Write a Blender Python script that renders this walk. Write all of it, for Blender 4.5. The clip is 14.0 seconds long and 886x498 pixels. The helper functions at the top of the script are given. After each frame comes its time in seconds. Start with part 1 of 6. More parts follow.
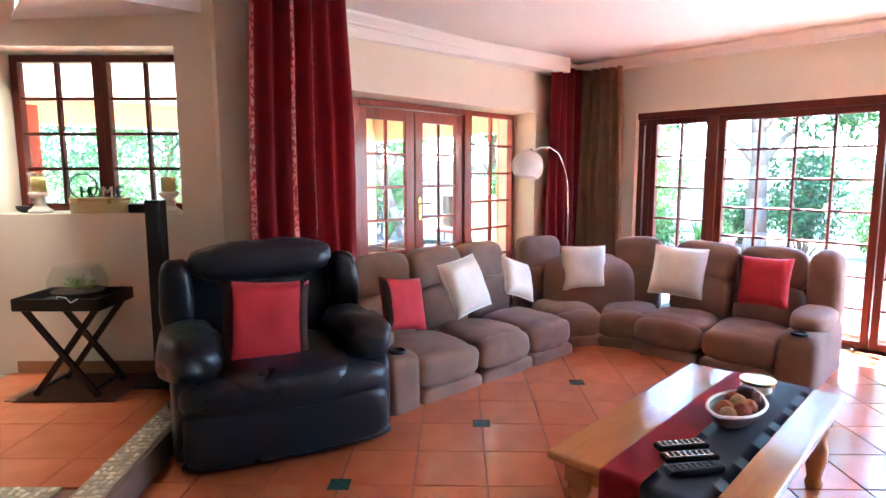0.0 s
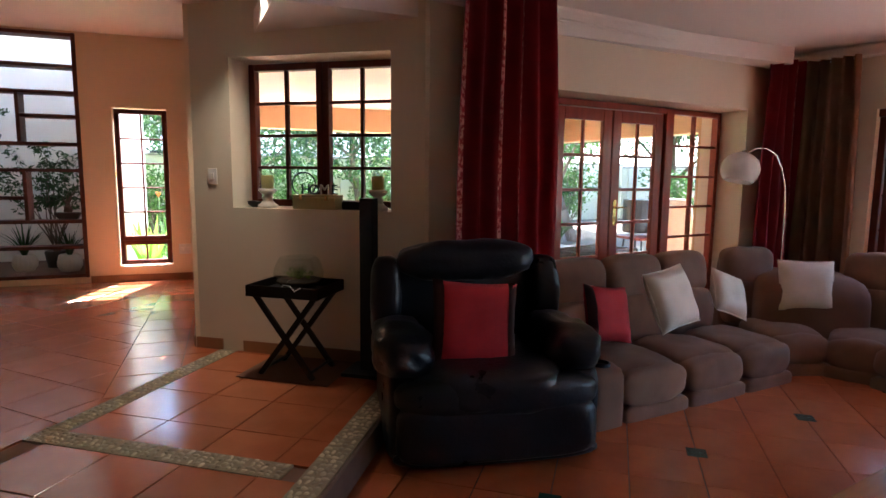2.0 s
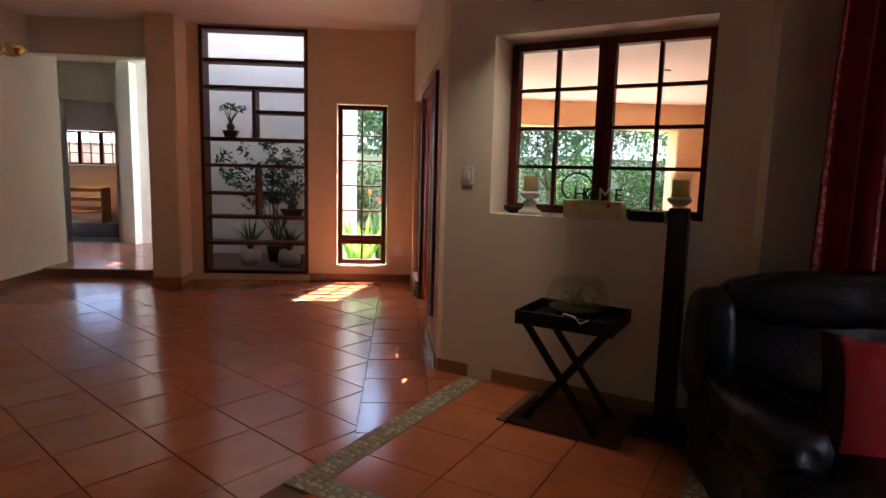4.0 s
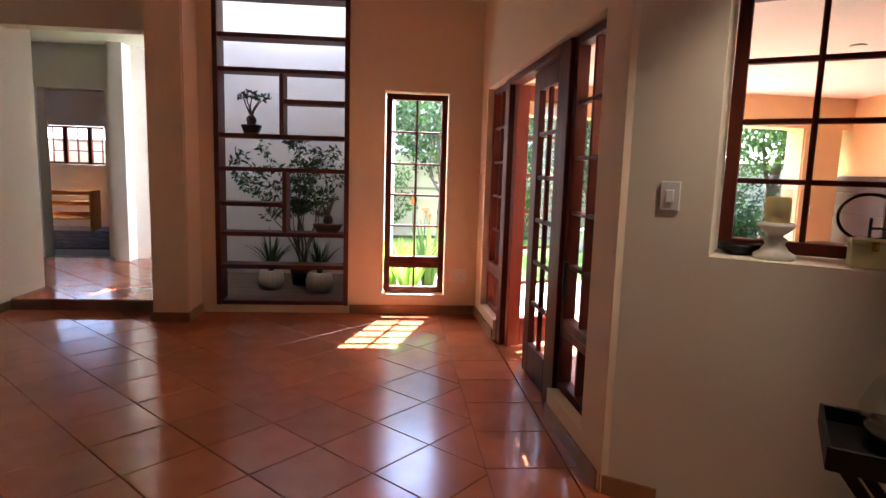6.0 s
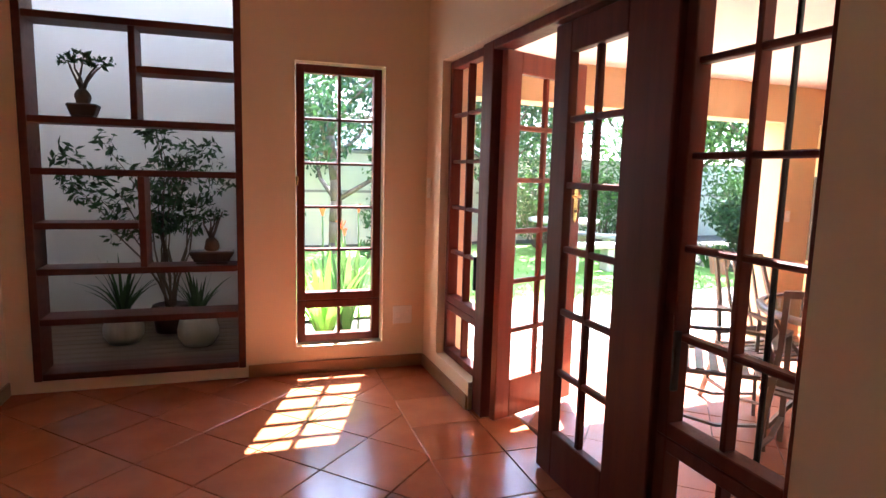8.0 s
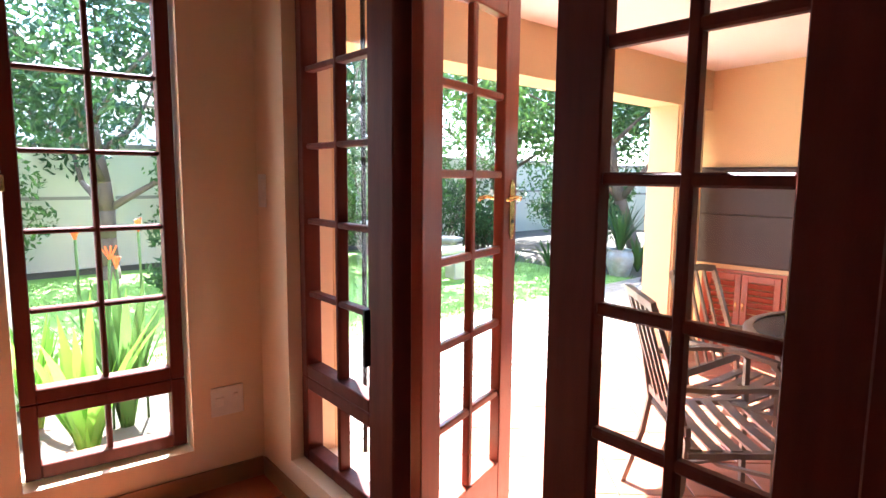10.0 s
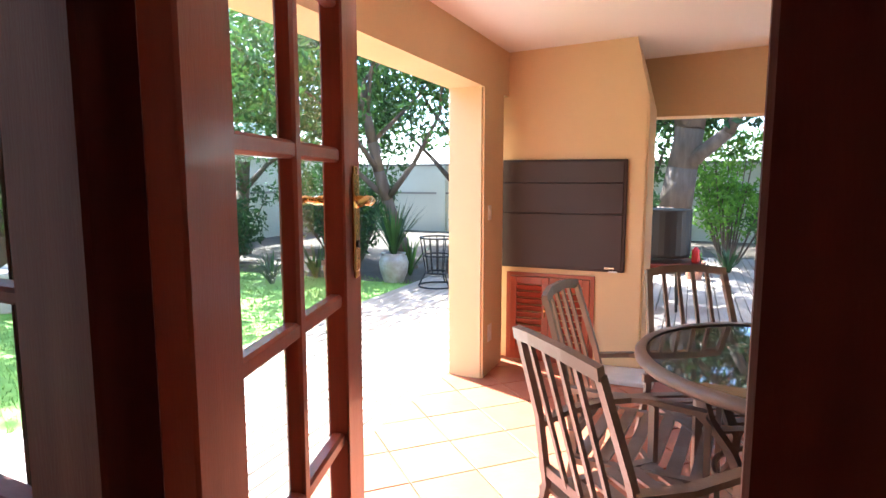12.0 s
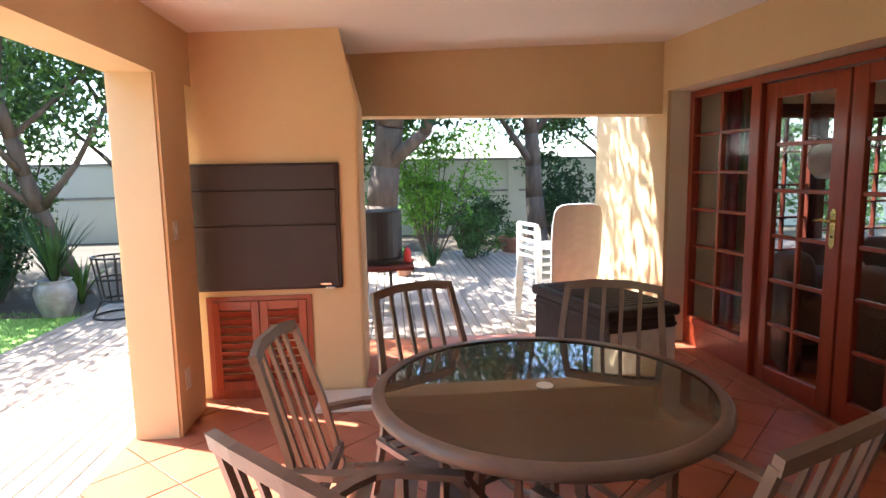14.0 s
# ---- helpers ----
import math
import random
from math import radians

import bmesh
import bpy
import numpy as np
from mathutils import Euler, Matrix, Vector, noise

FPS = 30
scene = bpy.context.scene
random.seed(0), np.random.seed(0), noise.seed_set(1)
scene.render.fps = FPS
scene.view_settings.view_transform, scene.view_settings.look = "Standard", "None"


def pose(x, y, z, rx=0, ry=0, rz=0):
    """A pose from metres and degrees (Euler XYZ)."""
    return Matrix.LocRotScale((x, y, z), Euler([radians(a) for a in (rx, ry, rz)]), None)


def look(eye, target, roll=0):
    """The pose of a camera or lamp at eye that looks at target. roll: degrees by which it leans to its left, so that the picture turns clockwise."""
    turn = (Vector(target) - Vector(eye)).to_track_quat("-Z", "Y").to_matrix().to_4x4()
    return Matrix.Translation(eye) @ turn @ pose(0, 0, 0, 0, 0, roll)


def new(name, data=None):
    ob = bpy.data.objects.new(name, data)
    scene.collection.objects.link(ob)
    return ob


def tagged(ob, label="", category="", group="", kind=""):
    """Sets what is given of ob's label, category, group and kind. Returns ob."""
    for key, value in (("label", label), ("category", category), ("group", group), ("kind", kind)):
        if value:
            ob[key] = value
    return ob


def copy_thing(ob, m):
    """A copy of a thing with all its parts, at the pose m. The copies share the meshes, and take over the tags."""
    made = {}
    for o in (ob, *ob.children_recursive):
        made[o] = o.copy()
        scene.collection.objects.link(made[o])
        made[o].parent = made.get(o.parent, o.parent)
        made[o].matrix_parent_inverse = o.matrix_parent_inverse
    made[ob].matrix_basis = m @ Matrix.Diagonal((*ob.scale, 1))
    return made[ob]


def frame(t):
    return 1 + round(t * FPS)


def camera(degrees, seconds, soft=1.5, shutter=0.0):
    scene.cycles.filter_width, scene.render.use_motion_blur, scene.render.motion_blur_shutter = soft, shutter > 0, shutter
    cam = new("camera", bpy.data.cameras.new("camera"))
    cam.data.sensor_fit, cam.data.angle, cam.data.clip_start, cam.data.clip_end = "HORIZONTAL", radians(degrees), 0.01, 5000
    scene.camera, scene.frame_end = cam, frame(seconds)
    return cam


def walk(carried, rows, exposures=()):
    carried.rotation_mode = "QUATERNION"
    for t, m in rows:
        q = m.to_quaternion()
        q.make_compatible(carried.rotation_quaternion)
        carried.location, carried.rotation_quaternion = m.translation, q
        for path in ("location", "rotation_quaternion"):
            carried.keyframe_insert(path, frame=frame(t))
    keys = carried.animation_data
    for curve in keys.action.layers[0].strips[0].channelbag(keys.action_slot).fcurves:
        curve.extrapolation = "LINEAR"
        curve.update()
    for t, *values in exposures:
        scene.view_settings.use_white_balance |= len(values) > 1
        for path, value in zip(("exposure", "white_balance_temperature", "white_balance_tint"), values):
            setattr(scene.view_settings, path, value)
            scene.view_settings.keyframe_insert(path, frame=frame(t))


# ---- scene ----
cam = camera(73.8, 14.0)
PATH = [
    (0, (0.536, 1.106, 1.352), (1.666, 2.736, 1.099), -0.1),
    (0.5, (0.477, 1.159, 1.362), (1.502, 2.857, 1.107), 0.1),
    (1, (0.443, 1.207, 1.361), (1.346, 2.974, 1.109), 0.2),
    (1.5, (0.373, 1.271, 1.362), (1.168, 3.089, 1.109), 0.3),
    (2, (0.31, 1.364, 1.345), (0.983, 3.231, 1.097), 0.6),
    (2.5, (0.229, 1.548, 1.336), (0.766, 3.458, 1.086), 0.8),
    (3, (0.11, 1.779, 1.335), (0.493, 3.726, 1.084), 1.0),
    (3.5, (-0.044, 2.05, 1.328), (0.18, 4.021, 1.073), 1.1),
    (4, (-0.243, 2.324, 1.337), (-0.093, 4.302, 1.08), 1.5),
    (4.2, (-0.296, 2.475, 1.34), (-0.174, 4.455, 1.087), 1.7),
    (6.5, (-1.04, 4.199, 1.406), (-0.814, 6.169, 1.14), 1.8),
    (7, (-1.122, 4.583, 1.413), (-0.801, 6.539, 1.146), 1.7),
    (7.5, (-1.203, 4.974, 1.407), (-0.752, 6.905, 1.146), 1.6),
    (8, (-1.26, 5.405, 1.407), (-0.652, 7.293, 1.151), 1.5),
    (10.3, (-0.913, 7.092, 1.351), (0.361, 8.616, 1.116), 0.8),
    (10.5, (-0.866, 7.21, 1.34), (0.468, 8.683, 1.113), 1.0),
    (11, (-0.73, 7.464, 1.337), (0.759, 8.779, 1.101), 0.6),
    (11.5, (-0.543, 7.68, 1.337), (1.085, 8.816, 1.098), 0.3),
    (12, (-0.371, 7.847, 1.333), (1.369, 8.804, 1.094), 0.0),
    (12.5, (-0.2, 7.947, 1.336), (1.66, 8.641, 1.092), 0.0),
    (13, (-0.064, 7.968, 1.338), (1.871, 8.406, 1.092), -0.6),
    (13.5, (0.015, 7.999, 1.356), (1.987, 8.212, 1.104), -0.6),
    (14, (0.12, 7.995, 1.391), (2.103, 8.029, 1.132), -1.0),
]
walk(cam, [(t, look(eye, target, roll)) for t, eye, target, roll in PATH], exposures=[(0, 6.15, 4900, 8), (0.8, 5.9, 5050, 10), (1.5, 4.8, 5350, 12), (2.5, 3.95, 5600, 14), (3.5, 3.7, 5650, 16), (4.2, 3.7, 5700, 18), (6.5, 4.15, 5750, 20), (7.2, 4.15, 5750, 19), (8.0, 4.1, 5400, 13), (10.5, 3.45, 5350, 12), (11.5, 3.05, 5300, 10), (12.5, 3.0, 5400, 8), (14.0, 2.65, 5650, 10)])

# ---- world, sun, exposure ----
world = bpy.data.worlds.new("sky")
scene.world = world
world.use_nodes = True
wn = world.node_tree
sky = wn.nodes.new("ShaderNodeTexSky")
sky.sky_type = "NISHITA"
sky.sun_disc = False
sky.sun_elevation = radians(56)
sky.sun_rotation = radians(18)
wn.links.new(sky.outputs[0], wn.nodes["Background"].inputs[0])
wn.nodes["Background"].inputs[1].default_value = 0.15
sun = new("sun", bpy.data.lights.new("sun", "SUN"))
sun.data.energy = 5.0
sun.data.angle = radians(0.6)
sun.data.color = (1.0, 0.94, 0.84)
sun.matrix_world = look((4.2, 12.8, 20), (0, 0, 0))

# ---- materials ----
def material(name, color, rough=0.6, metal=0.0, color2=None, scale=6.0, fine=90.0, bump=0.1, spread=0.5, coat=0.0,
             island=0.0, each=0.0, stretch=(1, 1, 1), sheen=0.0, spec=0.5, transmit=0.0):
    m = bpy.data.materials.new(name)
    m.use_nodes = True
    n, l = m.node_tree.nodes, m.node_tree.links
    b = n["Principled BSDF"]
    b.inputs["Roughness"].default_value = rough
    b.inputs["Metallic"].default_value = metal
    b.inputs["Specular IOR Level"].default_value = spec
    b.inputs["Coat Weight"].default_value = coat
    b.inputs["Coat Roughness"].default_value = 0.12
    b.inputs["Sheen Weight"].default_value = sheen
    tc = n.new("ShaderNodeTexCoord")
    mp = n.new("ShaderNodeMapping")
    mp.inputs["Scale"].default_value = stretch
    l.new(tc.outputs["Object"], mp.inputs["Vector"])
    big = n.new("ShaderNodeTexNoise")
    big.inputs["Scale"].default_value = scale
    big.inputs["Detail"].default_value = 5
    l.new(mp.outputs[0], big.inputs["Vector"])
    ramp = n.new("ShaderNodeMapRange")
    ramp.inputs["From Min"].default_value = 0.5 - spread * 0.5
    ramp.inputs["From Max"].default_value = 0.5 + spread * 0.5
    l.new(big.outputs["Fac"], ramp.inputs["Value"])
    mix = n.new("ShaderNodeMix")
    mix.data_type = "RGBA"
    c2 = color2 or tuple(c * 0.82 for c in color)
    mix.inputs[6].default_value = (*color, 1)
    mix.inputs[7].default_value = (*c2, 1)
    l.new(ramp.outputs[0], mix.inputs[0])
    out = mix.outputs[2]
    if island or each:
        if each:
            src = n.new("ShaderNodeObjectInfo").outputs["Random"]
        else:
            src = n.new("ShaderNodeNewGeometry").outputs["Random Per Island"]
        amount = each or island
        mr = n.new("ShaderNodeMapRange")
        mr.inputs["To Min"].default_value = 1 - amount
        mr.inputs["To Max"].default_value = 1 + amount
        l.new(src, mr.inputs["Value"])
        hsv = n.new("ShaderNodeHueSaturation")
        l.new(out, hsv.inputs["Color"])
        l.new(mr.outputs[0], hsv.inputs["Value"])
        out = hsv.outputs[0]
    l.new(out, b.inputs["Base Color"])
    small = n.new("ShaderNodeTexNoise")
    small.inputs["Scale"].default_value = fine
    small.inputs["Detail"].default_value = 4
    l.new(mp.outputs[0], small.inputs["Vector"])
    bp = n.new("ShaderNodeBump")
    bp.inputs["Strength"].default_value = bump
    bp.inputs["Distance"].default_value = 0.01
    l.new(small.outputs["Fac"], bp.inputs["Height"])
    l.new(bp.outputs[0], b.inputs["Normal"])
    rr = n.new("ShaderNodeMapRange")
    rr.inputs["To Min"].default_value = max(rough - 0.08, 0.03)
    rr.inputs["To Max"].default_value = min(rough + 0.08, 1)
    l.new(big.outputs["Fac"], rr.inputs["Value"])
    if rough > 0.05:
        l.new(rr.outputs[0], b.inputs["Roughness"])
    if transmit:
        tr = n.new("ShaderNodeBsdfTranslucent")
        l.new(out, tr.inputs["Color"])
        ms = n.new("ShaderNodeMixShader")
        ms.inputs[0].default_value = transmit
        l.new(b.outputs[0], ms.inputs[1])
        l.new(tr.outputs[0], ms.inputs[2])
        l.new(ms.outputs[0], n["Material Output"].inputs["Surface"])
    return m


def glass(name, tint=(0.97, 0.99, 0.98), gloss=0.05):
    m = bpy.data.materials.new(name)
    m.use_nodes = True
    n, l = m.node_tree.nodes, m.node_tree.links
    n.remove(n["Principled BSDF"])
    t, g, f, mx = n.new("ShaderNodeBsdfTransparent"), n.new("ShaderNodeBsdfGlossy"), n.new("ShaderNodeLayerWeight"), n.new("ShaderNodeMixShader")
    p, s = n.new("ShaderNodeMath"), n.new("ShaderNodeMath")
    t.inputs[0].default_value = (*tint, 1)
    g.inputs["Roughness"].default_value = 0.01
    f.inputs["Blend"].default_value = 0.5
    p.operation, p.inputs[1].default_value = "POWER", 5.0
    s.operation, s.inputs[1].default_value, s.inputs[2].default_value = "MULTIPLY_ADD", 0.92, 0.03
    l.new(f.outputs["Facing"], p.inputs[0])
    l.new(p.outputs[0], s.inputs[0])
    l.new(s.outputs[0], mx.inputs[0])
    l.new(t.outputs[0], mx.inputs[1])
    l.new(g.outputs[0], mx.inputs[2])
    l.new(mx.outputs[0], n["Material Output"].inputs["Surface"])
    return m


def vessel_glass(name):
    m = bpy.data.materials.new(name)
    m.use_nodes = True
    n, l = m.node_tree.nodes, m.node_tree.links
    n.remove(n["Principled BSDF"])
    t, g, mx = n.new("ShaderNodeBsdfTransparent"), n.new("ShaderNodeBsdfGlossy"), n.new("ShaderNodeMixShader")
    t.inputs[0].default_value = (0.95, 0.97, 0.95, 1)
    g.inputs["Roughness"].default_value = 0.02
    mx.inputs[0].default_value = 0.09
    l.new(t.outputs[0], mx.inputs[1])
    l.new(g.outputs[0], mx.inputs[2])
    l.new(mx.outputs[0], n["Material Output"].inputs["Surface"])
    return m


def glow(name, color, power):
    m = bpy.data.materials.new(name)
    m.use_nodes = True
    b = m.node_tree.nodes["Principled BSDF"]
    b.inputs["Base Color"].default_value = (*color, 1)
    b.inputs["Emission Color"].default_value = (*color, 1)
    b.inputs["Emission Strength"].default_value = power
    return m


CREAM = material("cream_plaster", (0.74, 0.68, 0.54), 0.75, color2=(0.70, 0.63, 0.49), scale=1.2, fine=60, bump=0.06)
OCHRE = material("ochre_plaster", (0.70, 0.52, 0.29), 0.8, color2=(0.64, 0.46, 0.25), scale=1.5, fine=45, bump=0.12)
PEACH = material("peach_plaster", (0.76, 0.62, 0.43), 0.75, color2=(0.72, 0.57, 0.39), scale=1.2, fine=60, bump=0.06)
WHITE = material("white_paint", (0.80, 0.77, 0.73), 0.7, color2=(0.76, 0.73, 0.68), scale=0.8, fine=50, bump=0.04)
GARDEN_WALL = material("garden_wall_paint", (0.68, 0.65, 0.50), 0.85, color2=(0.58, 0.55, 0.42), scale=0.9, fine=30, bump=0.15)
BANDING = material("grey_band", (0.30, 0.27, 0.22), 0.85, scale=3)
TILE = material("terracotta_tile", (0.47, 0.145, 0.055), 0.20, color2=(0.37, 0.105, 0.038), scale=5, fine=25, bump=0.03, each=0.10, coat=0.22)
TILE_OUT = material("patio_tile", (0.42, 0.14, 0.07), 0.36, color2=(0.34, 0.105, 0.05), scale=5, fine=40, bump=0.08, each=0.10)
GROUT = material("grout", (0.20, 0.10, 0.06), 0.8, scale=8)
GREEN = material("green_inset", (0.02, 0.07, 0.045), 0.25, scale=20)
SKIRT = material("skirting_tile", (0.33, 0.17, 0.07), 0.35, color2=(0.27, 0.13, 0.05), scale=6)
MORTAR = material("pebble_mortar", (0.30, 0.24, 0.15), 0.8, scale=20, bump=0.3)
PEBBLE = material("pebble", (0.50, 0.43, 0.28), 0.5, color2=(0.36, 0.30, 0.19), scale=30, island=0.45)
RISER = material("step_riser", (0.17, 0.10, 0.07), 0.6, scale=9)
# Same timber as red_meranti, darkened for joinery that stands in shade against daylight.
WOOD = material("shaded_meranti", (0.125, 0.024, 0.011), 0.5, color2=(0.075, 0.014, 0.007), scale=4, fine=60, bump=0.08, stretch=(6, 6, 0.6), spec=0.2)
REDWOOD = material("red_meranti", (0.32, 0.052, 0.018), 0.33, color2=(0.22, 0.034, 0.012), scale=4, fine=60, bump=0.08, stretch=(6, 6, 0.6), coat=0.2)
SHELFWOOD = material("shelf_wood", (0.12, 0.032, 0.016), 0.5, color2=(0.075, 0.02, 0.010), scale=4, fine=60, stretch=(0.6, 6, 6), spec=0.3)
PLANK = material("planter_boards", (0.15, 0.085, 0.05), 0.6, color2=(0.10, 0.055, 0.03), scale=4, stretch=(0.6, 6, 6), each=0.12)
DECK = material("deck_board", (0.40, 0.32, 0.25), 0.7, color2=(0.32, 0.25, 0.19), scale=5, fine=80, bump=0.2, each=0.12, stretch=(1, 8, 8))
GLASS = glass("window_glass")
VESSEL = vessel_glass("vessel_glass")
LEATHER = material("black_leather", (0.007, 0.008, 0.011), 0.30, color2=(0.012, 0.013, 0.018), scale=5, fine=55, bump=0.22, spec=0.3)
SUEDE = material("brown_suede", (0.205, 0.108, 0.062), 0.85, color2=(0.135, 0.070, 0.040), scale=4.5, fine=150, bump=0.14, sheen=0.08)
SUEDE_DARK = material("brown_suede_base", (0.185, 0.098, 0.057), 0.88, color2=(0.13, 0.068, 0.040), scale=3.5, fine=150, bump=0.12, sheen=0.05)
RED_CLOTH = material("red_cloth", (0.42, 0.010, 0.018), 0.8, color2=(0.33, 0.007, 0.014), scale=8, fine=260, bump=0.2)
RED_CURTAIN = material("red_curtain", (0.33, 0.010, 0.02), 0.75, color2=(0.25, 0.008, 0.016), scale=7, fine=260, bump=0.2, transmit=0.15)
BROWN_CURTAIN = material("brown_curtain", (0.42, 0.23, 0.14), 0.8, color2=(0.33, 0.17, 0.10), scale=7, fine=260, bump=0.2, transmit=0.15)
LACE = material("pink_pattern", (0.78, 0.34, 0.30), 0.8, color2=(0.42, 0.03, 0.04), scale=38, fine=200, spread=0.12)
DARK_CLOTH = material("dark_trim", (0.07, 0.03, 0.025), 0.85, scale=9)
LINEN = material("white_linen", (0.70, 0.64, 0.55), 0.9, color2=(0.62, 0.56, 0.47), scale=9, fine=220, bump=0.35)
NAVY = material("slate_cloth", (0.055, 0.075, 0.095), 0.55, color2=(0.04, 0.055, 0.075), scale=8, fine=240, bump=0.2)
PINE = material("varnished_pine", (0.50, 0.21, 0.055), 0.16, color2=(0.40, 0.15, 0.035), scale=3, fine=40, bump=0.03, stretch=(0.7, 9, 9), coat=0.5)
BLACK = material("black_lacquer", (0.007, 0.0065, 0.0065), 0.4, scale=6, spec=0.3)
STEEL = material("steel_black", (0.018, 0.015, 0.014), 0.5, metal=0.2, scale=6, bump=0.05)
BRONZE = material("taupe_metal", (0.25, 0.19, 0.152), 0.42, metal=0.25, color2=(0.19, 0.142, 0.112), scale=9)
BRASS = material("brass", (0.75, 0.53, 0.20), 0.25, metal=1.0, scale=20)
CHROME = material("chrome", (0.8, 0.8, 0.8), 0.15, metal=1.0, scale=20)
PLASTIC = material("white_plastic", (0.80, 0.79, 0.75), 0.4, scale=12, bump=0.02)
SHUTTER = material("braai_steel", (0.042, 0.028, 0.027), 0.55, color2=(0.034, 0.022, 0.021), scale=2.5, fine=120, bump=0.05)
WICKER = material("dark_wicker", (0.055, 0.035, 0.028), 0.6, color2=(0.03, 0.02, 0.016), scale=60, fine=90, bump=0.7)
WAX = material("yellow_wax", (0.85, 0.68, 0.22), 0.5, scale=8, transmit=0.2)
STONEWARE = material("stoneware", (0.72, 0.68, 0.60), 0.5, scale=10)
GREYPOT = material("glazed_grey_pot", (0.34, 0.34, 0.32), 0.3, color2=(0.22, 0.20, 0.17), scale=9, spread=0.25)
TERRA = material("terracotta_pot", (0.42, 0.20, 0.12), 0.8, scale=8)
DARKPOT = material("dark_bonsai_pot", (0.05, 0.032, 0.026), 0.4, scale=9)
SOIL = material("soil", (0.05, 0.032, 0.02), 0.95, scale=30, bump=0.5)
BARK = material("bark", (0.17, 0.125, 0.09), 0.9, color2=(0.10, 0.07, 0.05), scale=6, fine=35, bump=0.8, stretch=(2, 2, 0.5))
LEAF = material("leaf_green", (0.10, 0.19, 0.038), 0.5, color2=(0.05, 0.105, 0.022), scale=2.5, island=0.4, transmit=0.35)
LEAF_DARK = material("leaf_dark", (0.05, 0.105, 0.028), 0.5, color2=(0.022, 0.055, 0.016), scale=2.5, island=0.4, transmit=0.3)
LEAF_LIME = material("leaf_lime", (0.22, 0.40, 0.04), 0.5, color2=(0.13, 0.27, 0.03), scale=3, island=0.35, transmit=0.4)
GRASS = material("grass", (0.20, 0.33, 0.055), 0.8, color2=(0.13, 0.24, 0.035), scale=2.2, fine=60, bump=0.6, island=0.25)
EARTH = material("garden_soil", (0.10, 0.075, 0.05), 0.95, color2=(0.06, 0.05, 0.03), scale=3, fine=30, bump=0.6)
PAVING = material("brick_paving", (0.33, 0.25, 0.20), 0.85, color2=(0.26, 0.19, 0.15), scale=4, fine=50, bump=0.2, each=0.15)
CONCRETE = material("concrete", (0.45, 0.43, 0.39), 0.85, color2=(0.36, 0.34, 0.30), scale=4, fine=40, bump=0.25)


# ---- mesh helpers ----
def box(bm, x0, y0, z0, x1, y1, z1, m=None):
    vs = [bm.verts.new((x, y, z)) for x in (x0, x1) for y in (y0, y1) for z in (z0, z1)]
    for f in ((0, 1, 3, 2), (4, 6, 7, 5), (0, 4, 5, 1), (2, 3, 7, 6), (0, 2, 6, 4), (1, 5, 7, 3)):
        bm.faces.new([vs[i] for i in f])
    if m is not None:
        bmesh.ops.transform(bm, matrix=m, verts=vs)
    return vs


def rbox(x0, y0, z0, x1, y1, z1, r=0.004, seg=2):
    bm = bmesh.new()
    box(bm, x0, y0, z0, x1, y1, z1)
    bmesh.ops.bevel(bm, geom=bm.edges[:], offset=r, segments=seg, affect="EDGES", profile=0.5)
    return bm


def rod(bm, a, b, r0, r1=None, n=8):
    a, b = Vector(a), Vector(b)
    q = (b - a).to_track_quat("Z", "Y")
    r1 = r0 if r1 is None else r1
    rings = [[bm.verts.new(p + q @ Vector((r * math.cos(2 * math.pi * i / n), r * math.sin(2 * math.pi * i / n), 0))) for i in range(n)] for p, r in ((a, r0), (b, r1))]
    for i in range(n):
        bm.faces.new((rings[0][i], rings[0][(i + 1) % n], rings[1][(i + 1) % n], rings[1][i]))
    bm.faces.new(rings[0][::-1])
    bm.faces.new(rings[1])


def tube(bm, pts, r, n=8):
    """A round bar swept along the points in one piece; closed where the last point is the first."""
    pts = [Vector(p) for p in pts]
    closed = (pts[0] - pts[-1]).length < 1e-5
    if closed:
        pts = pts[:-1]
    k, rings, across = len(pts), [], None
    for i, p in enumerate(pts):
        a = pts[i - 1] if i or closed else p
        b = pts[(i + 1) % k] if i < k - 1 or closed else p
        d = (b - a).normalized()
        if across is None:
            across = d.orthogonal().normalized()
        across = (across - d * across.dot(d)).normalized()
        side = d.cross(across)
        rings.append([bm.verts.new(p + (across * math.cos(2 * math.pi * q / n) + side * math.sin(2 * math.pi * q / n)) * r) for q in range(n)])
    for i in range(k if closed else k - 1):
        a, b = rings[i], rings[(i + 1) % k]
        for q in range(n):
            bm.faces.new((a[q], a[(q + 1) % n], b[(q + 1) % n], b[q]))
    if not closed:
        bm.faces.new(rings[0][::-1])
        bm.faces.new(rings[-1])


def strap(bm, pts, w, t, side=(1, 0, 0)):
    """A flat bar of width w along side and thickness t that follows the points."""
    s = Vector(side).normalized() * (w / 2)
    rings = []
    for i, p in enumerate(pts):
        p = Vector(p)
        d = (Vector(pts[min(i + 1, len(pts) - 1)]) - Vector(pts[max(i - 1, 0)])).normalized()
        nrm = d.cross(s).normalized() * (t / 2)
        rings.append([bm.verts.new(p + s + nrm), bm.verts.new(p - s + nrm), bm.verts.new(p - s - nrm), bm.verts.new(p + s - nrm)])
    for a, b in zip(rings, rings[1:]):
        for i in range(4):
            bm.faces.new((a[i], a[(i + 1) % 4], b[(i + 1) % 4], b[i]))
    bm.faces.new(rings[0][::-1])
    bm.faces.new(rings[-1])


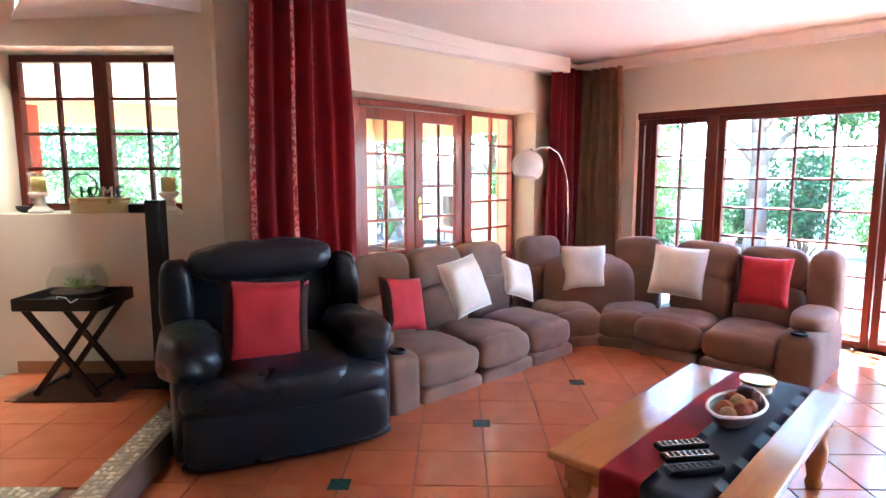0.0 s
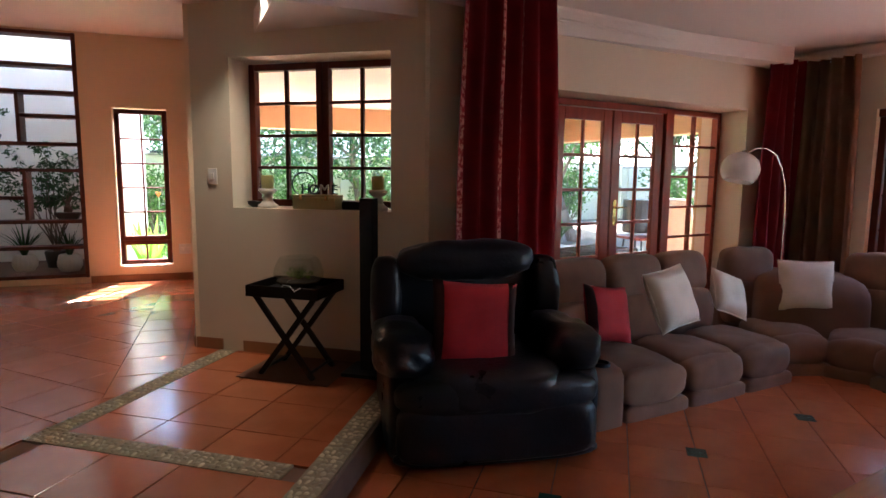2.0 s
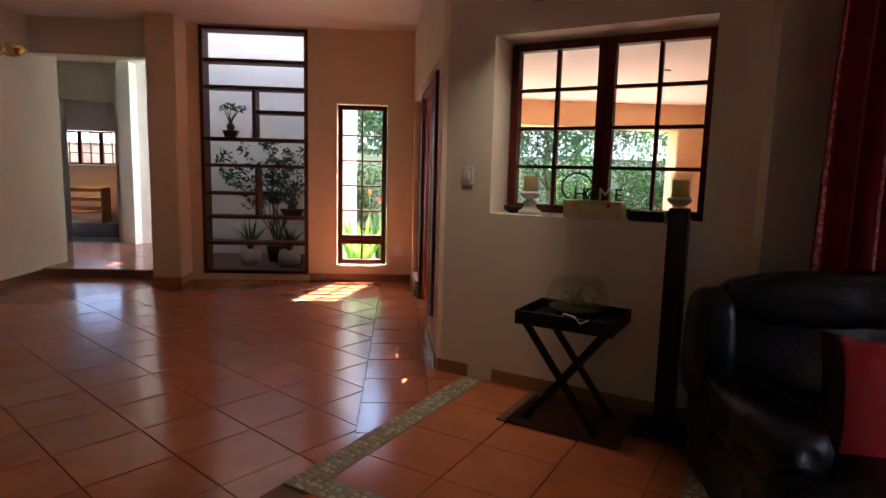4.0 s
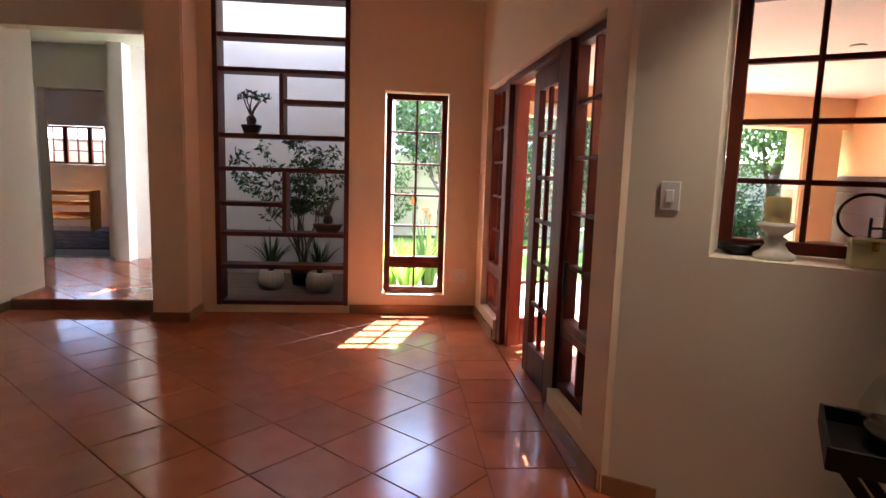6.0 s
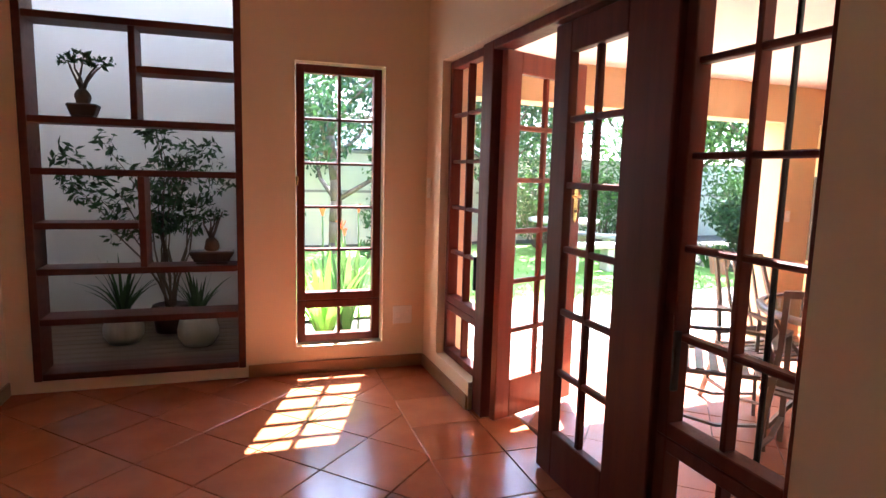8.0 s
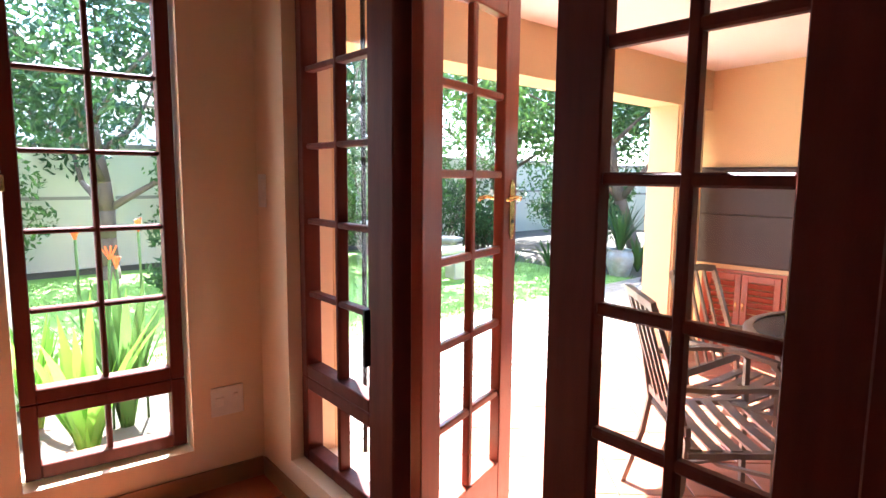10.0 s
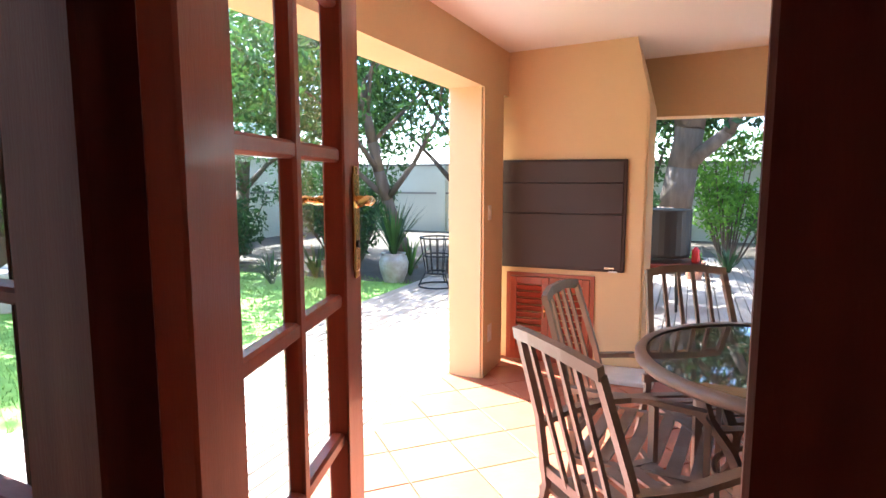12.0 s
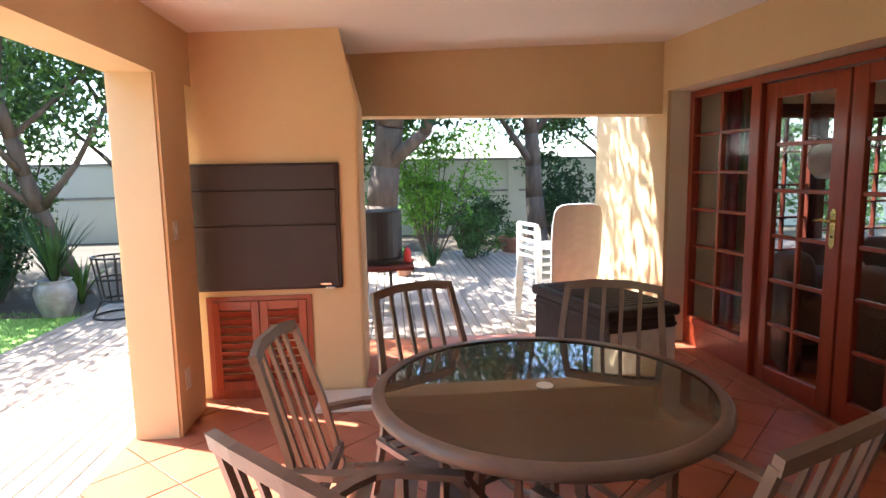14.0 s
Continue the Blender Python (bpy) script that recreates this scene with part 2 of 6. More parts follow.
def lathe(profile, n=24):
    """A turned body from (radius, height) pairs."""
    bm = bmesh.new()
    rings = [[bm.verts.new((r * math.cos(2 * math.pi * i / n), r * math.sin(2 * math.pi * i / n), z)) for i in range(n)] for r, z in profile]
    for a, b in zip(rings, rings[1:]):
        for i in range(n):
            bm.faces.new((a[i], a[(i + 1) % n], b[(i + 1) % n], b[i]))
    bm.faces.new(rings[0][::-1])
    bm.faces.new(rings[-1])
    return bm


def soft(sx, sy, sz, cx=0, cy=0, cz=0, e=5.0, cuts=7, wrinkle=0.0, freq=5.0, seed=0.0, m=None):
    """An upholstered block: a cube rounded to a superellipsoid, with soft creases."""
    bm = bmesh.new()
    bmesh.ops.create_cube(bm, size=2)
    bmesh.ops.subdivide_edges(bm, edges=bm.edges[:], cuts=cuts, use_grid_fill=True)
    for v in bm.verts:
        p = v.co
        k = (abs(p.x) ** e + abs(p.y) ** e + abs(p.z) ** e) ** (1 / e)
        p = p / k
        q = Vector((p.x * sx / 2, p.y * sy / 2, p.z * sz / 2))
        if wrinkle:
            d = noise.noise(q * freq + Vector((seed, seed * 2, 0)))
            d += 0.5 * noise.noise(q * freq * 2.7 + Vector((0, seed, seed)))
            q += p.normalized() * d * wrinkle
        v.co = q + Vector((cx, cy, cz))
    if m is not None:
        bmesh.ops.transform(bm, matrix=m, verts=bm.verts[:])
    for f in bm.faces:
        f.smooth = True
    return bm


def cushion_mesh(w, t, seed=0.0):
    """A scatter cushion: pinched corners, full middle, lying in x and z."""
    bm = bmesh.new()
    n = 12
    grids = []
    for s in (1, -1):
        g = []
        for i in range(n + 1):
            row = []
            for j in range(n + 1):
                u, v = 2 * i / n - 1, 2 * j / n - 1
                h = (max(0, 1 - u ** 4) * max(0, 1 - v ** 4)) ** 0.6
                pinch = 1 - 0.07 * (1 - abs(u) ** 2) * v * v - 0.0
                pinch2 = 1 - 0.07 * (1 - abs(v) ** 2) * u * u
                wob = 0.012 * noise.noise(Vector((u * 2.2, v * 2.2, seed + s)))
                row.append((u * w / 2 * pinch2, s * (t / 2 * h + wob * h + 0.002), v * w / 2 * pinch))
            g.append([bm.verts.new(p) for p in row])
        grids.append(g)
        for i in range(n):
            for j in range(n):
                q = (g[i][j], g[i + 1][j], g[i + 1][j + 1], g[i][j + 1])
                bm.faces.new(q if s < 0 else q[::-1])
    bmesh.ops.remove_doubles(bm, verts=bm.verts[:], dist=0.0045)
    for f in bm.faces:
        f.smooth = True
    return bm


def mesh_of(bm, name, mat, smooth=False):
    me = bpy.data.meshes.new(name)
    bmesh.ops.recalc_face_normals(bm, faces=bm.faces[:])
    if smooth:
        for f in bm.faces:
            f.smooth = True
    bm.to_mesh(me)
    bm.free()
    if mat:
        me.materials.append(mat)
    return me


ZONE = [Matrix()]       # frame of the part of the house that is being furnished


def part(name, bm, mat, parent=None, label="", smooth=False, at=None):
    ob = new(name, mesh_of(bm, name, mat, smooth))
    if parent:
        ob.parent = parent
        if at is not None:
            ob.matrix_basis = at
    else:
        ob.matrix_basis = ZONE[0] @ (at if at is not None else Matrix())
    return tagged(ob, label)


def share(name, me, parent, at):
    ob = new(name, me)
    ob.parent = parent
    ob.matrix_basis = at
    return ob


def thing(name, m, label, category, group="", kind=""):
    ob = new(name)
    ob.empty_display_size = 0.1
    ob.matrix_basis = ZONE[0] @ m
    return tagged(ob, label, category, group, kind)


def structure(name, bm, mat, label, category=""):
    return tagged(part(name, bm, mat), label, category or name.split("_")[0], kind="structure")


def wall_mesh(length, thick, z0, z1, openings, m):
    """A straight wall along local x, from 0 to length, in local y from 0 to thick, with openings (x0, x1, z0, z1)."""
    bm = bmesh.new()
    xs = sorted({0, length, *[o[0] for o in openings], *[o[1] for o in openings]})
    for a, b in zip(xs, xs[1:]):
        cuts = sorted((o[2], o[3]) for o in openings if o[0] < (a + b) / 2 < o[1])
        z = z0
        for c, d in cuts:
            if c > z:
                box(bm, a, 0, z, b, thick, c)
            z = d
        if z < z1:
            box(bm, a, 0, z, b, thick, z1)
    bmesh.ops.remove_doubles(bm, verts=bm.verts[:], dist=0.0005)
    doomed = [f for f in bm.faces if any(f is not g and set(f.verts) == set(g.verts) for g in f.verts[0].link_faces)]
    bmesh.ops.delete(bm, geom=doomed, context="FACES_ONLY")
    bmesh.ops.transform(bm, matrix=m, verts=bm.verts[:])
    return bm


def glazing(parent, x0, x1, z0, z1, cols, rows, mat, y=0.0, frame_w=0.06, depth=0.06, bar=0.025, bottom=None, name="window_frame", glass_mat=None):
    """A frame with glazing bars and panes in the plane of local x and z; bottom: height of the lowest rail."""
    bot = frame_w if bottom is None else bottom
    bm = bmesh.new()
    h = depth / 2
    box(bm, x0, y - h, z0, x0 + frame_w, y + h, z1)
    box(bm, x1 - frame_w, y - h, z0, x1, y + h, z1)
    box(bm, x0 + frame_w, y - h, z0, x1 - frame_w, y + h, z0 + bot)
    box(bm, x0 + frame_w, y - h, z1 - frame_w, x1 - frame_w, y + h, z1)
    bmesh.ops.bevel(bm, geom=bm.edges[:], offset=0.004, segments=1, affect="EDGES")
    fr = part(name, bm, mat, parent)
    gx0, gx1, gz0, gz1 = x0 + frame_w, x1 - frame_w, z0 + bot, z1 - frame_w
    for i in range(1, cols):
        x = gx0 + (gx1 - gx0) * i / cols
        part("glazing_bar", rbox(x - bar / 2, y - h * 0.7, gz0, x + bar / 2, y + h * 0.7, gz1, 0.005, 1), mat, parent)
    for j in range(1, rows):
        z = gz0 + (gz1 - gz0) * j / rows
        part("glazing_bar", rbox(gx0, y - h * 0.62, z - bar / 2, gx1, y + h * 0.62, z + bar / 2, 0.005, 1), mat, parent)
    for i in range(cols):
        for j in range(rows):
            bm = bmesh.new()
            a, b = gx0 + (gx1 - gx0) * i / cols, gx0 + (gx1 - gx0) * (i + 1) / cols
            c, d = gz0 + (gz1 - gz0) * j / rows, gz0 + (gz1 - gz0) * (j + 1) / rows
            vs = [bm.verts.new(p) for p in ((a, y, c), (b, y, c), (b, y, d), (a, y, d))]
            bm.faces.new(vs)
            ob = part("pane", bm, glass_mat or GLASS, parent)
            ob.visible_shadow = False
    return fr


# ---- plan ----
XD = -0.03           # room face of the wall with the garden doors, in its own frame
YF = 9.465           # room face of the far wall of the hall
YA = 5.42            # room face of the living room's patio wall, in its own frame
XB = 5.50            # room face of the living room's window wall, in its own frame
LOW = -0.15          # living room floor
PATIO = -0.03
HALL_TOP, LIVING_TOP = 2.95, 2.56
C1 = Vector((0.03, 6.22, 0))
TURN = -34.5
CHAMFER = Matrix.Translation(C1) @ pose(0, 0, 0, 0, 0, TURN)   # local x along the slanting wall, local -y into the room
# the walls are not square to one another: each has a frame of its own
SKEW = pose(2.908, 5.688, 0, 0, 0, 11) @ pose(-3.013, -5.72, 0)     # wall between living room and patio
WIN = pose(5.70, 5.92, 0, 0, 0, 10) @ pose(-5.5, -5.32, 0)          # window wall
GAR = pose(0, 7.8, 0, 0, 0, 2) @ pose(0, -7.8, 0)                   # wall with the garden doors
LIV = pose(0.536, 1.106, 0, 0, 0, 2.3) @ pose(-0.272, -0.951, 0)    # living room furniture
PAT = pose(1.953, 7.706, 0, 0, 0, 6) @ pose(-1.77, -7.44, 0)        # patio and garden


# ---- walls ----
# wall with the garden doors, from the slanting wall to the far corner
structure("wall_garden", wall_mesh(YF + 0.23 - 6.2, 0.21, 0, HALL_TOP, [(0.27, 0.83, 0.17, 2.13), (0.83, 2.38, 0, 2.13), (2.38, 2.98, 0.17, 2.13)],
          GAR @ pose(XD + 0.21, 6.2, 0, 0, 0, 90)), PEACH, "peach plaster wall with wide garden door opening", "wall")
# far wall of the hall: opening for the planter shelves and the narrow window
structure("wall_far", wall_mesh(2.72, 0.22, 0, HALL_TOP, [(0.15, 1.38, 0.07, 2.93), (1.71, 2.31, 0.19, 2.11)], pose(-2.705, YF, 0)), PEACH,
          "peach plaster wall with shelf opening and narrow window", "wall")
bm = wall_mesh(1.84, 0.36, -0.2, HALL_TOP, [(0.36, 1.60, 1.09, 2.17)], CHAMFER)
structure("wall_slanting", bm, CREAM, "cream plaster slanting wall with deep window niche", "wall")
structure("wall_patio", wall_mesh(4.77, 0.49, LOW - 0.1, HALL_TOP, [(2.25 - 1.58, 5.06 - 1.58, LOW, 1.99)], SKEW @ pose(1.58, YA, 0)), CREAM,
          "cream plaster wall with french door opening", "wall")
structure("wall_window", wall_mesh(YA + 4.2, 0.24, LOW - 0.1, LIVING_TOP + 0.1, [(1.8, 8.75, LOW, 1.98)],
          WIN @ pose(XB + 0.24, -4.2, 0, 0, 0, 90)), CREAM, "cream plaster wall with wide glazed opening", "wall")
# outdoor skins of the two patio walls
structure("wall_garden_outer", wall_mesh(YF + 0.25 - 6.3, 0.03, PATIO, 2.9, [(0.17, 0.73, 0.17, 2.13), (0.73, 2.28, PATIO, 2.13), (2.28, 2.88, 0.17, 2.13)],
          GAR @ pose(XD + 0.242, 6.3, 0, 0, 0, 90)), OCHRE, "ochre plaster outside face of garden wall", "wall")
structure("wall_patio_outer", wall_mesh(4.55, 0.03, PATIO - 0.1, 2.9, [(2.25 - 1.8, 5.06 - 1.8, PATIO, 1.99)], SKEW @ pose(1.8, YA + 0.492, 0)), OCHRE, "ochre plaster outside face of living room wall", "wall")
# house walls outside the view that close the rooms
bm = bmesh.new()
box(bm, -6.2, -3.2, -0.3, 7.6, -3.0, 3.1)
structure("wall_back", bm, CREAM, "plain cream plaster wall behind the rooms", "wall")
bm = wall_mesh(15.2, 0.2, -0.3, 3.1, [], pose(-6.2, -3.2, 0, 0, 0, 90))
structure("wall_side", bm, CREAM, "plain cream plaster wall closing the hall", "wall")
# left part of the far wall beyond the pillar is open towards the raised passage
bm = bmesh.new()
box(bm, -6.2, YF + 0.02, 2.55, -3.05, YF + 0.22, HALL_TOP)
structure("wall_lintel", bm, CREAM, "cream plaster lintel over the passage opening", "wall")
bm = bmesh.new()
box(bm, -3.0, 9.10, 0, -2.69, YF + 0.2, HALL_TOP)
bmesh.ops.bevel(bm, geom=[e for e in bm.edges if abs(e.verts[0].co.z - e.verts[1].co.z) > 1], offset=0.012, segments=2, affect="EDGES")
structure("pillar_hall", bm, PEACH, "peach plaster square pillar with tile skirting", "pillar")

# ceilings
bm = bmesh.new()
box(bm, -6.2, -3.0, HALL_TOP, 0.1, YF + 0.2, HALL_TOP + 0.12)
structure("ceiling_hall", bm, WHITE, "white painted ceiling of the hall", "ceiling")
bm = bmesh.new()
vs = [(-3.3, -3.0), (7.3, -3.0), (5.75, 6.0), (1.60, 5.27), (1.49, 5.22), (0.03, 6.22), (-0.86, 4.92), (-3.3, 0.9)]
low_ring = [bm.verts.new((x, y, LIVING_TOP)) for x, y in vs]
top_ring = [bm.verts.new((x, y, HALL_TOP - 0.004)) for x, y in vs]
bm.faces.new(low_ring)
bm.faces.new(top_ring[::-1])
for i in range(len(vs)):
    bm.faces.new((low_ring[i], low_ring[(i + 1) % 8], top_ring[(i + 1) % 8], top_ring[i]))
structure("ceiling_living", bm, WHITE, "white painted lower ceiling of the living room", "ceiling")
# cornice along two walls
def cornice(name, a, b, inward):
    bm = bmesh.new()
    prof = [(0, 0), (0, -0.10), (0.012, -0.10), (0.018, -0.075), (0.05, -0.04), (0.075, -0.02), (0.08, 0)]
    a, b, inward = Vector(a), Vector(b), Vector(inward)
    ra = [bm.verts.new(a + inward * u + Vector((0, 0, w))) for u, w in prof]
    rb = [bm.verts.new(b + inward * u + Vector((0, 0, w))) for u, w in prof]
    for i in range(len(prof) - 1):
        bm.faces.new((ra[i], ra[i + 1], rb[i + 1], rb[i]))
    bm.faces.new(ra)
    bm.faces.new(rb[::-1])
    structure(name, bm, WHITE, "white moulded plaster cornice under the ceiling", "cornice")
cornice("trim_cornice_patio", SKEW @ Vector((1.45, YA - 0.001, LIVING_TOP - 0.001)), SKEW @ Vector((5.78, YA - 0.001, LIVING_TOP - 0.001)), (0.191, -0.982, 0))
cornice("trim_cornice_window", WIN @ Vector((XB - 0.001, YA - 0.18, LIVING_TOP - 0.001)), WIN @ Vector((XB - 0.001, -3.6, LIVING_TOP - 0.001)), (-0.985, -0.174, 0))

# ground, hall floor bed, living floor bed
bm = bmesh.new()
box(bm, -6.2, -3.0, -0.4, 7.3, 6.1, LOW - 0.012)
structure("floor_living", bm, GROUT, "living room floor of terracotta tiles with green insets", "floor")
STEP_A, STEP_D = Vector((1.15, 4.62, 0)), Vector((-0.515, -0.857, 0)).normalized()
bm = bmesh.new()
end = STEP_A + STEP_D * 9.0
ring = [(-6.2, end.y), (end.x, end.y), (STEP_A.x, STEP_A.y), (1.50, 5.20), (0.03, 6.22), (0.2, 6.3), (0.12, YF), (-6.2, YF)]
lo = [bm.verts.new((x, y, -0.35)) for x, y in ring]
hi = [bm.verts.new((x, y, -0.012)) for x, y in ring]
bm.faces.new(lo[::-1])
bm.faces.new(hi)
for i in range(8):
    bm.faces.new((lo[i], lo[(i + 1) % 8], hi[(i + 1) % 8], hi[i]))
structure("floor_hall", bm, GROUT, "raised hall floor of polished terracotta tiles", "floor")
bm = bmesh.new()
top = PATIO - 0.06
box(bm, -200, 5.75, -0.6, 200, 200, top)
box(bm, -200, -200, -0.6, 200, -3.2, top)
box(bm, -200, -3.2, -0.6, -6.4, 5.75, top)
box(bm, 7.45, -3.2, -0.6, 200, 5.75, top)
box(bm, 6.1, 3.6, -0.6, 7.45, 5.75, top)
structure("ground", bm, EARTH, "bare garden soil reaching the horizon", "ground")

# ---- door wall joinery ----
# far sidelight, near sidelight, frame posts, two leaves
door_m = GAR @ pose(0.055, 0, 0, 0, 0, 90)     # local x = world y, local y = -world x


def sidelight(name, y0, y1, label):
    w = thing(name, door_m, label, "window", kind="structure")
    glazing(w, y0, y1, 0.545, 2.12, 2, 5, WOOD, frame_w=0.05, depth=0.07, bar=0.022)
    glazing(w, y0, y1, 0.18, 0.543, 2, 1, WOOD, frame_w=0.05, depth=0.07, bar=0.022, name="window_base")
    xm = (y0 + y1) / 2
    part("security_bar", rbox(xm - 0.055, -0.075, 0.30, xm - 0.04, -0.06, 2.06, 0.003, 1), STEEL, w, "thin black steel security bar")
    part("stay", rbox(y1 - 0.09 if y0 < 8 else y0 + 0.03, 0.035, 0.72, y1 - 0.075 if y0 < 8 else y0 + 0.045, 0.06, 0.92, 0.003, 1), STEEL, w, "black window stay")
    return w


sidelight("window_1", 8.585, 9.165, "tall shade-darkened wooden sidelight with small panes beside door")
sidelight("window_2", 6.475, 7.02, "tall shade-darkened wooden sidelight with small panes beside door")
bm = bmesh.new()
box(bm, 8.445, -0.05, 0, 8.583, 0.06, 2.12)
box(bm, 7.022, -0.05, 0, 7.20, 0.06, 2.12)
box(bm, 7.20, -0.05, 2.07, 8.445, 0.06, 2.12)
bmesh.ops.bevel(bm, geom=bm.edges[:], offset=0.005, segments=1, affect="EDGES")
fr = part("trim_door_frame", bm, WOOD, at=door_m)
tagged(fr, "wooden frame around the double garden doors, darkened for shade", "door frame", kind="structure")


def lever(parent, x, z, side):
    """A brass long-plate lever handle on local face y = side * 0.022."""
    s = side
    bm = bmesh.new()
    y0, y1 = sorted((s * 0.023, s * 0.029))
    box(bm, x - 0.02, y0, z - 0.10, x + 0.02, y1, z + 0.10)
    box(bm, x - 0.012, y0, z + 0.10, x + 0.012, y1, z + 0.115)
    box(bm, x - 0.012, y0, z - 0.115, x + 0.012, y1, z - 0.10)
    bmesh.ops.bevel(bm, geom=bm.edges[:], offset=0.002, segments=1, affect="EDGES")
    plate = part("handle_plate", bm, BRASS, parent, "brass long-plate")
    bm = bmesh.new()
    rod(bm, (x, s * 0.028, z + 0.045), (x, s * 0.062, z + 0.045), 0.010)
    d = -1 if x > 0.3 else 1
    tube(bm, [(x, s * 0.06, z + 0.045), (x + d * 0.05, s * 0.064, z + 0.05), (x + d * 0.11, s * 0.06, z + 0.042)], 0.008)
    part("lever", bm, BRASS, plate, smooth=True)
    bm = bmesh.new()
    rod(bm, (x, s * 0.028, z - 0.045), (x, s * 0.033, z - 0.045), 0.008)
    part("keyhole", bm, BLACK, plate)


def door_leaf(name, m, w, h, cols, rows, mat, label, handle_x, group="", stile=0.10):
    d = thing(name, m, label, "door", group, kind="structure")
    glazing(d, 0, w, 0.012, h, cols, rows, mat, frame_w=stile, depth=0.044, bar=0.028, bottom=0.222, name="leaf_frame")
    if handle_x:
        lever(d, handle_x, 1.242, 1)
        lever(d, handle_x, 1.242, -1)
    return d


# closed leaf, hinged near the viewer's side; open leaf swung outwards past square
# Closed leaf's shade is put into darker wood; open leaf keeps the red.
door_leaf("door_1", GAR @ pose(0.055, 7.205, 0, 0, 0, 90), 0.645, 2.063, 2, 6, WOOD, "closed wooden glazed garden door leaf, darkened for shade", 0, stile=0.13)
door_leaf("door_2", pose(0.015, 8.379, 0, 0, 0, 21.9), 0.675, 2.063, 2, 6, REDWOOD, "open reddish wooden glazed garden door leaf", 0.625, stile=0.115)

# ---- narrow window in the far wall ----
w = thing("window_3", pose(0, YF + 0.10, 0), "narrow dark wooden window with ten small panes", "window", kind="structure")
glazing(w, -0.985, -0.405, 0.50, 2.10, 2, 5, WOOD, frame_w=0.055, depth=0.07, bar=0.02)
glazing(w, -0.985, -0.405, 0.20, 0.498, 2, 1, WOOD, frame_w=0.055, depth=0.07, bar=0.02, name="window_base")
part("latch", rbox(-0.99, -0.06, 1.30, -0.975, -0.035, 1.36, 0.003, 1), BRASS, w)

# ---- niche window ----
w = thing("window_4", CHAMFER @ pose(0, 0.27, 0), "dark wooden window with sixteen panes in niche", "window", kind="structure")
glazing(w, 0.37, 0.979, 1.10, 2.16, 2, 4, WOOD, frame_w=0.05, depth=0.07, bar=0.022)
glazing(w, 0.981, 1.59, 1.10, 2.16, 2, 4, WOOD, frame_w=0.05, depth=0.07, bar=0.022)

# ---- living room french doors ----
YD = YA + 0.30
for nm, a, b in (("window_5", 2.26, 2.84), ("window_6", 4.30, 5.05)):
    w = thing(nm, SKEW @ pose(0, YD, 0), "dark wooden sidelight with small panes beside french doors", "window", kind="structure")
    glazing(w, a, b, LOW + 0.30, 1.98, 2, 6, REDWOOD, frame_w=0.05, depth=0.07, bar=0.022)
    part("base_panel", rbox(a, -0.03, LOW, b, 0.03, LOW + 0.298), REDWOOD, w)
bm = bmesh.new()
box(bm, 2.842, -0.05, LOW, 2.91, 0.06, 1.98)
box(bm, 4.225, -0.05, LOW, 4.298, 0.06, 1.98)
box(bm, 2.91, -0.05, 1.925, 4.225, 0.06, 1.98)
bmesh.ops.bevel(bm, geom=bm.edges[:], offset=0.005, segments=1, affect="EDGES")
tagged(part("trim_french_frame", bm, REDWOOD, at=SKEW @ pose(0, YD, 0)), "dark wooden frame around the french doors", "door frame", kind="structure")
for nm, x0, hx in (("door_3", 2.913, 0.60), ("door_4", 3.575, 0.05)):
    d = thing(nm, SKEW @ pose(x0, YD, LOW), "closed reddish wooden glazed french door leaf", "door", "french doors", kind="structure")
    glazing(d, 0, 0.645, 0.012, 2.07, 2, 6, REDWOOD, frame_w=0.10, depth=0.044, bar=0.026, bottom=0.20, name="leaf_frame")
    if nm == "door_4":
        lever(d, hx, 1.18, 1)
        lever(d, hx, 1.18, -1)

# ---- window wall: fixed light, casement and wide sliding door ----
wm = WIN @ pose(XB + 0.10, 0, 0, 0, 0, 90)
for nm, a, b, cols, rows, lab in (("window_7", 4.412, 4.55, 1, 6, "narrow dark wooden fixed light with panes"), ("window_8", 3.782, 4.408, 2, 6, "dark wooden casement with small panes"),
                                  ("window_9", 2.40, 3.72, 4, 7, "wide wooden glazed door with many panes"), ("window_10", 1.07, 2.39, 4, 7, "wide wooden glazed door with many panes"),
                                  ("window_11", -2.4, 1.06, 12, 7, "wide wooden glazed doors with many panes")):
    w = thing(nm, wm, lab, "window", kind="structure")
    glazing(w, a, b, LOW + 0.01, 1.91, cols, rows, WOOD, frame_w=0.06, depth=0.07, bar=0.022)
bm = bmesh.new()
box(bm, -2.4, -0.06, 1.912, 4.55, 0.06, 1.98)
box(bm, 3.722, -0.06, LOW, 3.780, 0.06, 1.91)
tagged(part("trim_window_frame", bm, WOOD, at=wm), "dark wooden head and mullions of the window wall", "window frame", kind="structure")

# ---- skirting ----
def skirting(name, pts, z=0.0):
    bm = bmesh.new()
    for a, b in zip(pts, pts[1:]):
        a, b = Vector((*a, z)), Vector((*b, z))
        d = (b - a).normalized()
        box(bm, 0, 0, 0, (b - a).length, 0.012, 0.085, Matrix.Translation(a) @ Matrix.Rotation(math.atan2(d.y, d.x), 4, "Z"))
    structure(name, bm, SKIRT, "brown glazed tile skirting along the wall", "skirting")
c2 = CHAMFER @ Vector((1.84, 0, 0))
skirting("baseboard_far", [(-0.10, YF - 0.002), (-1.31, YF - 0.002)])
skirting("baseboard_garden", [tuple((GAR @ Vector((XD - 0.002, 8.585, 0)))[:2]), tuple((GAR @ Vector((XD - 0.002, YF - 0.014, 0)))[:2])])
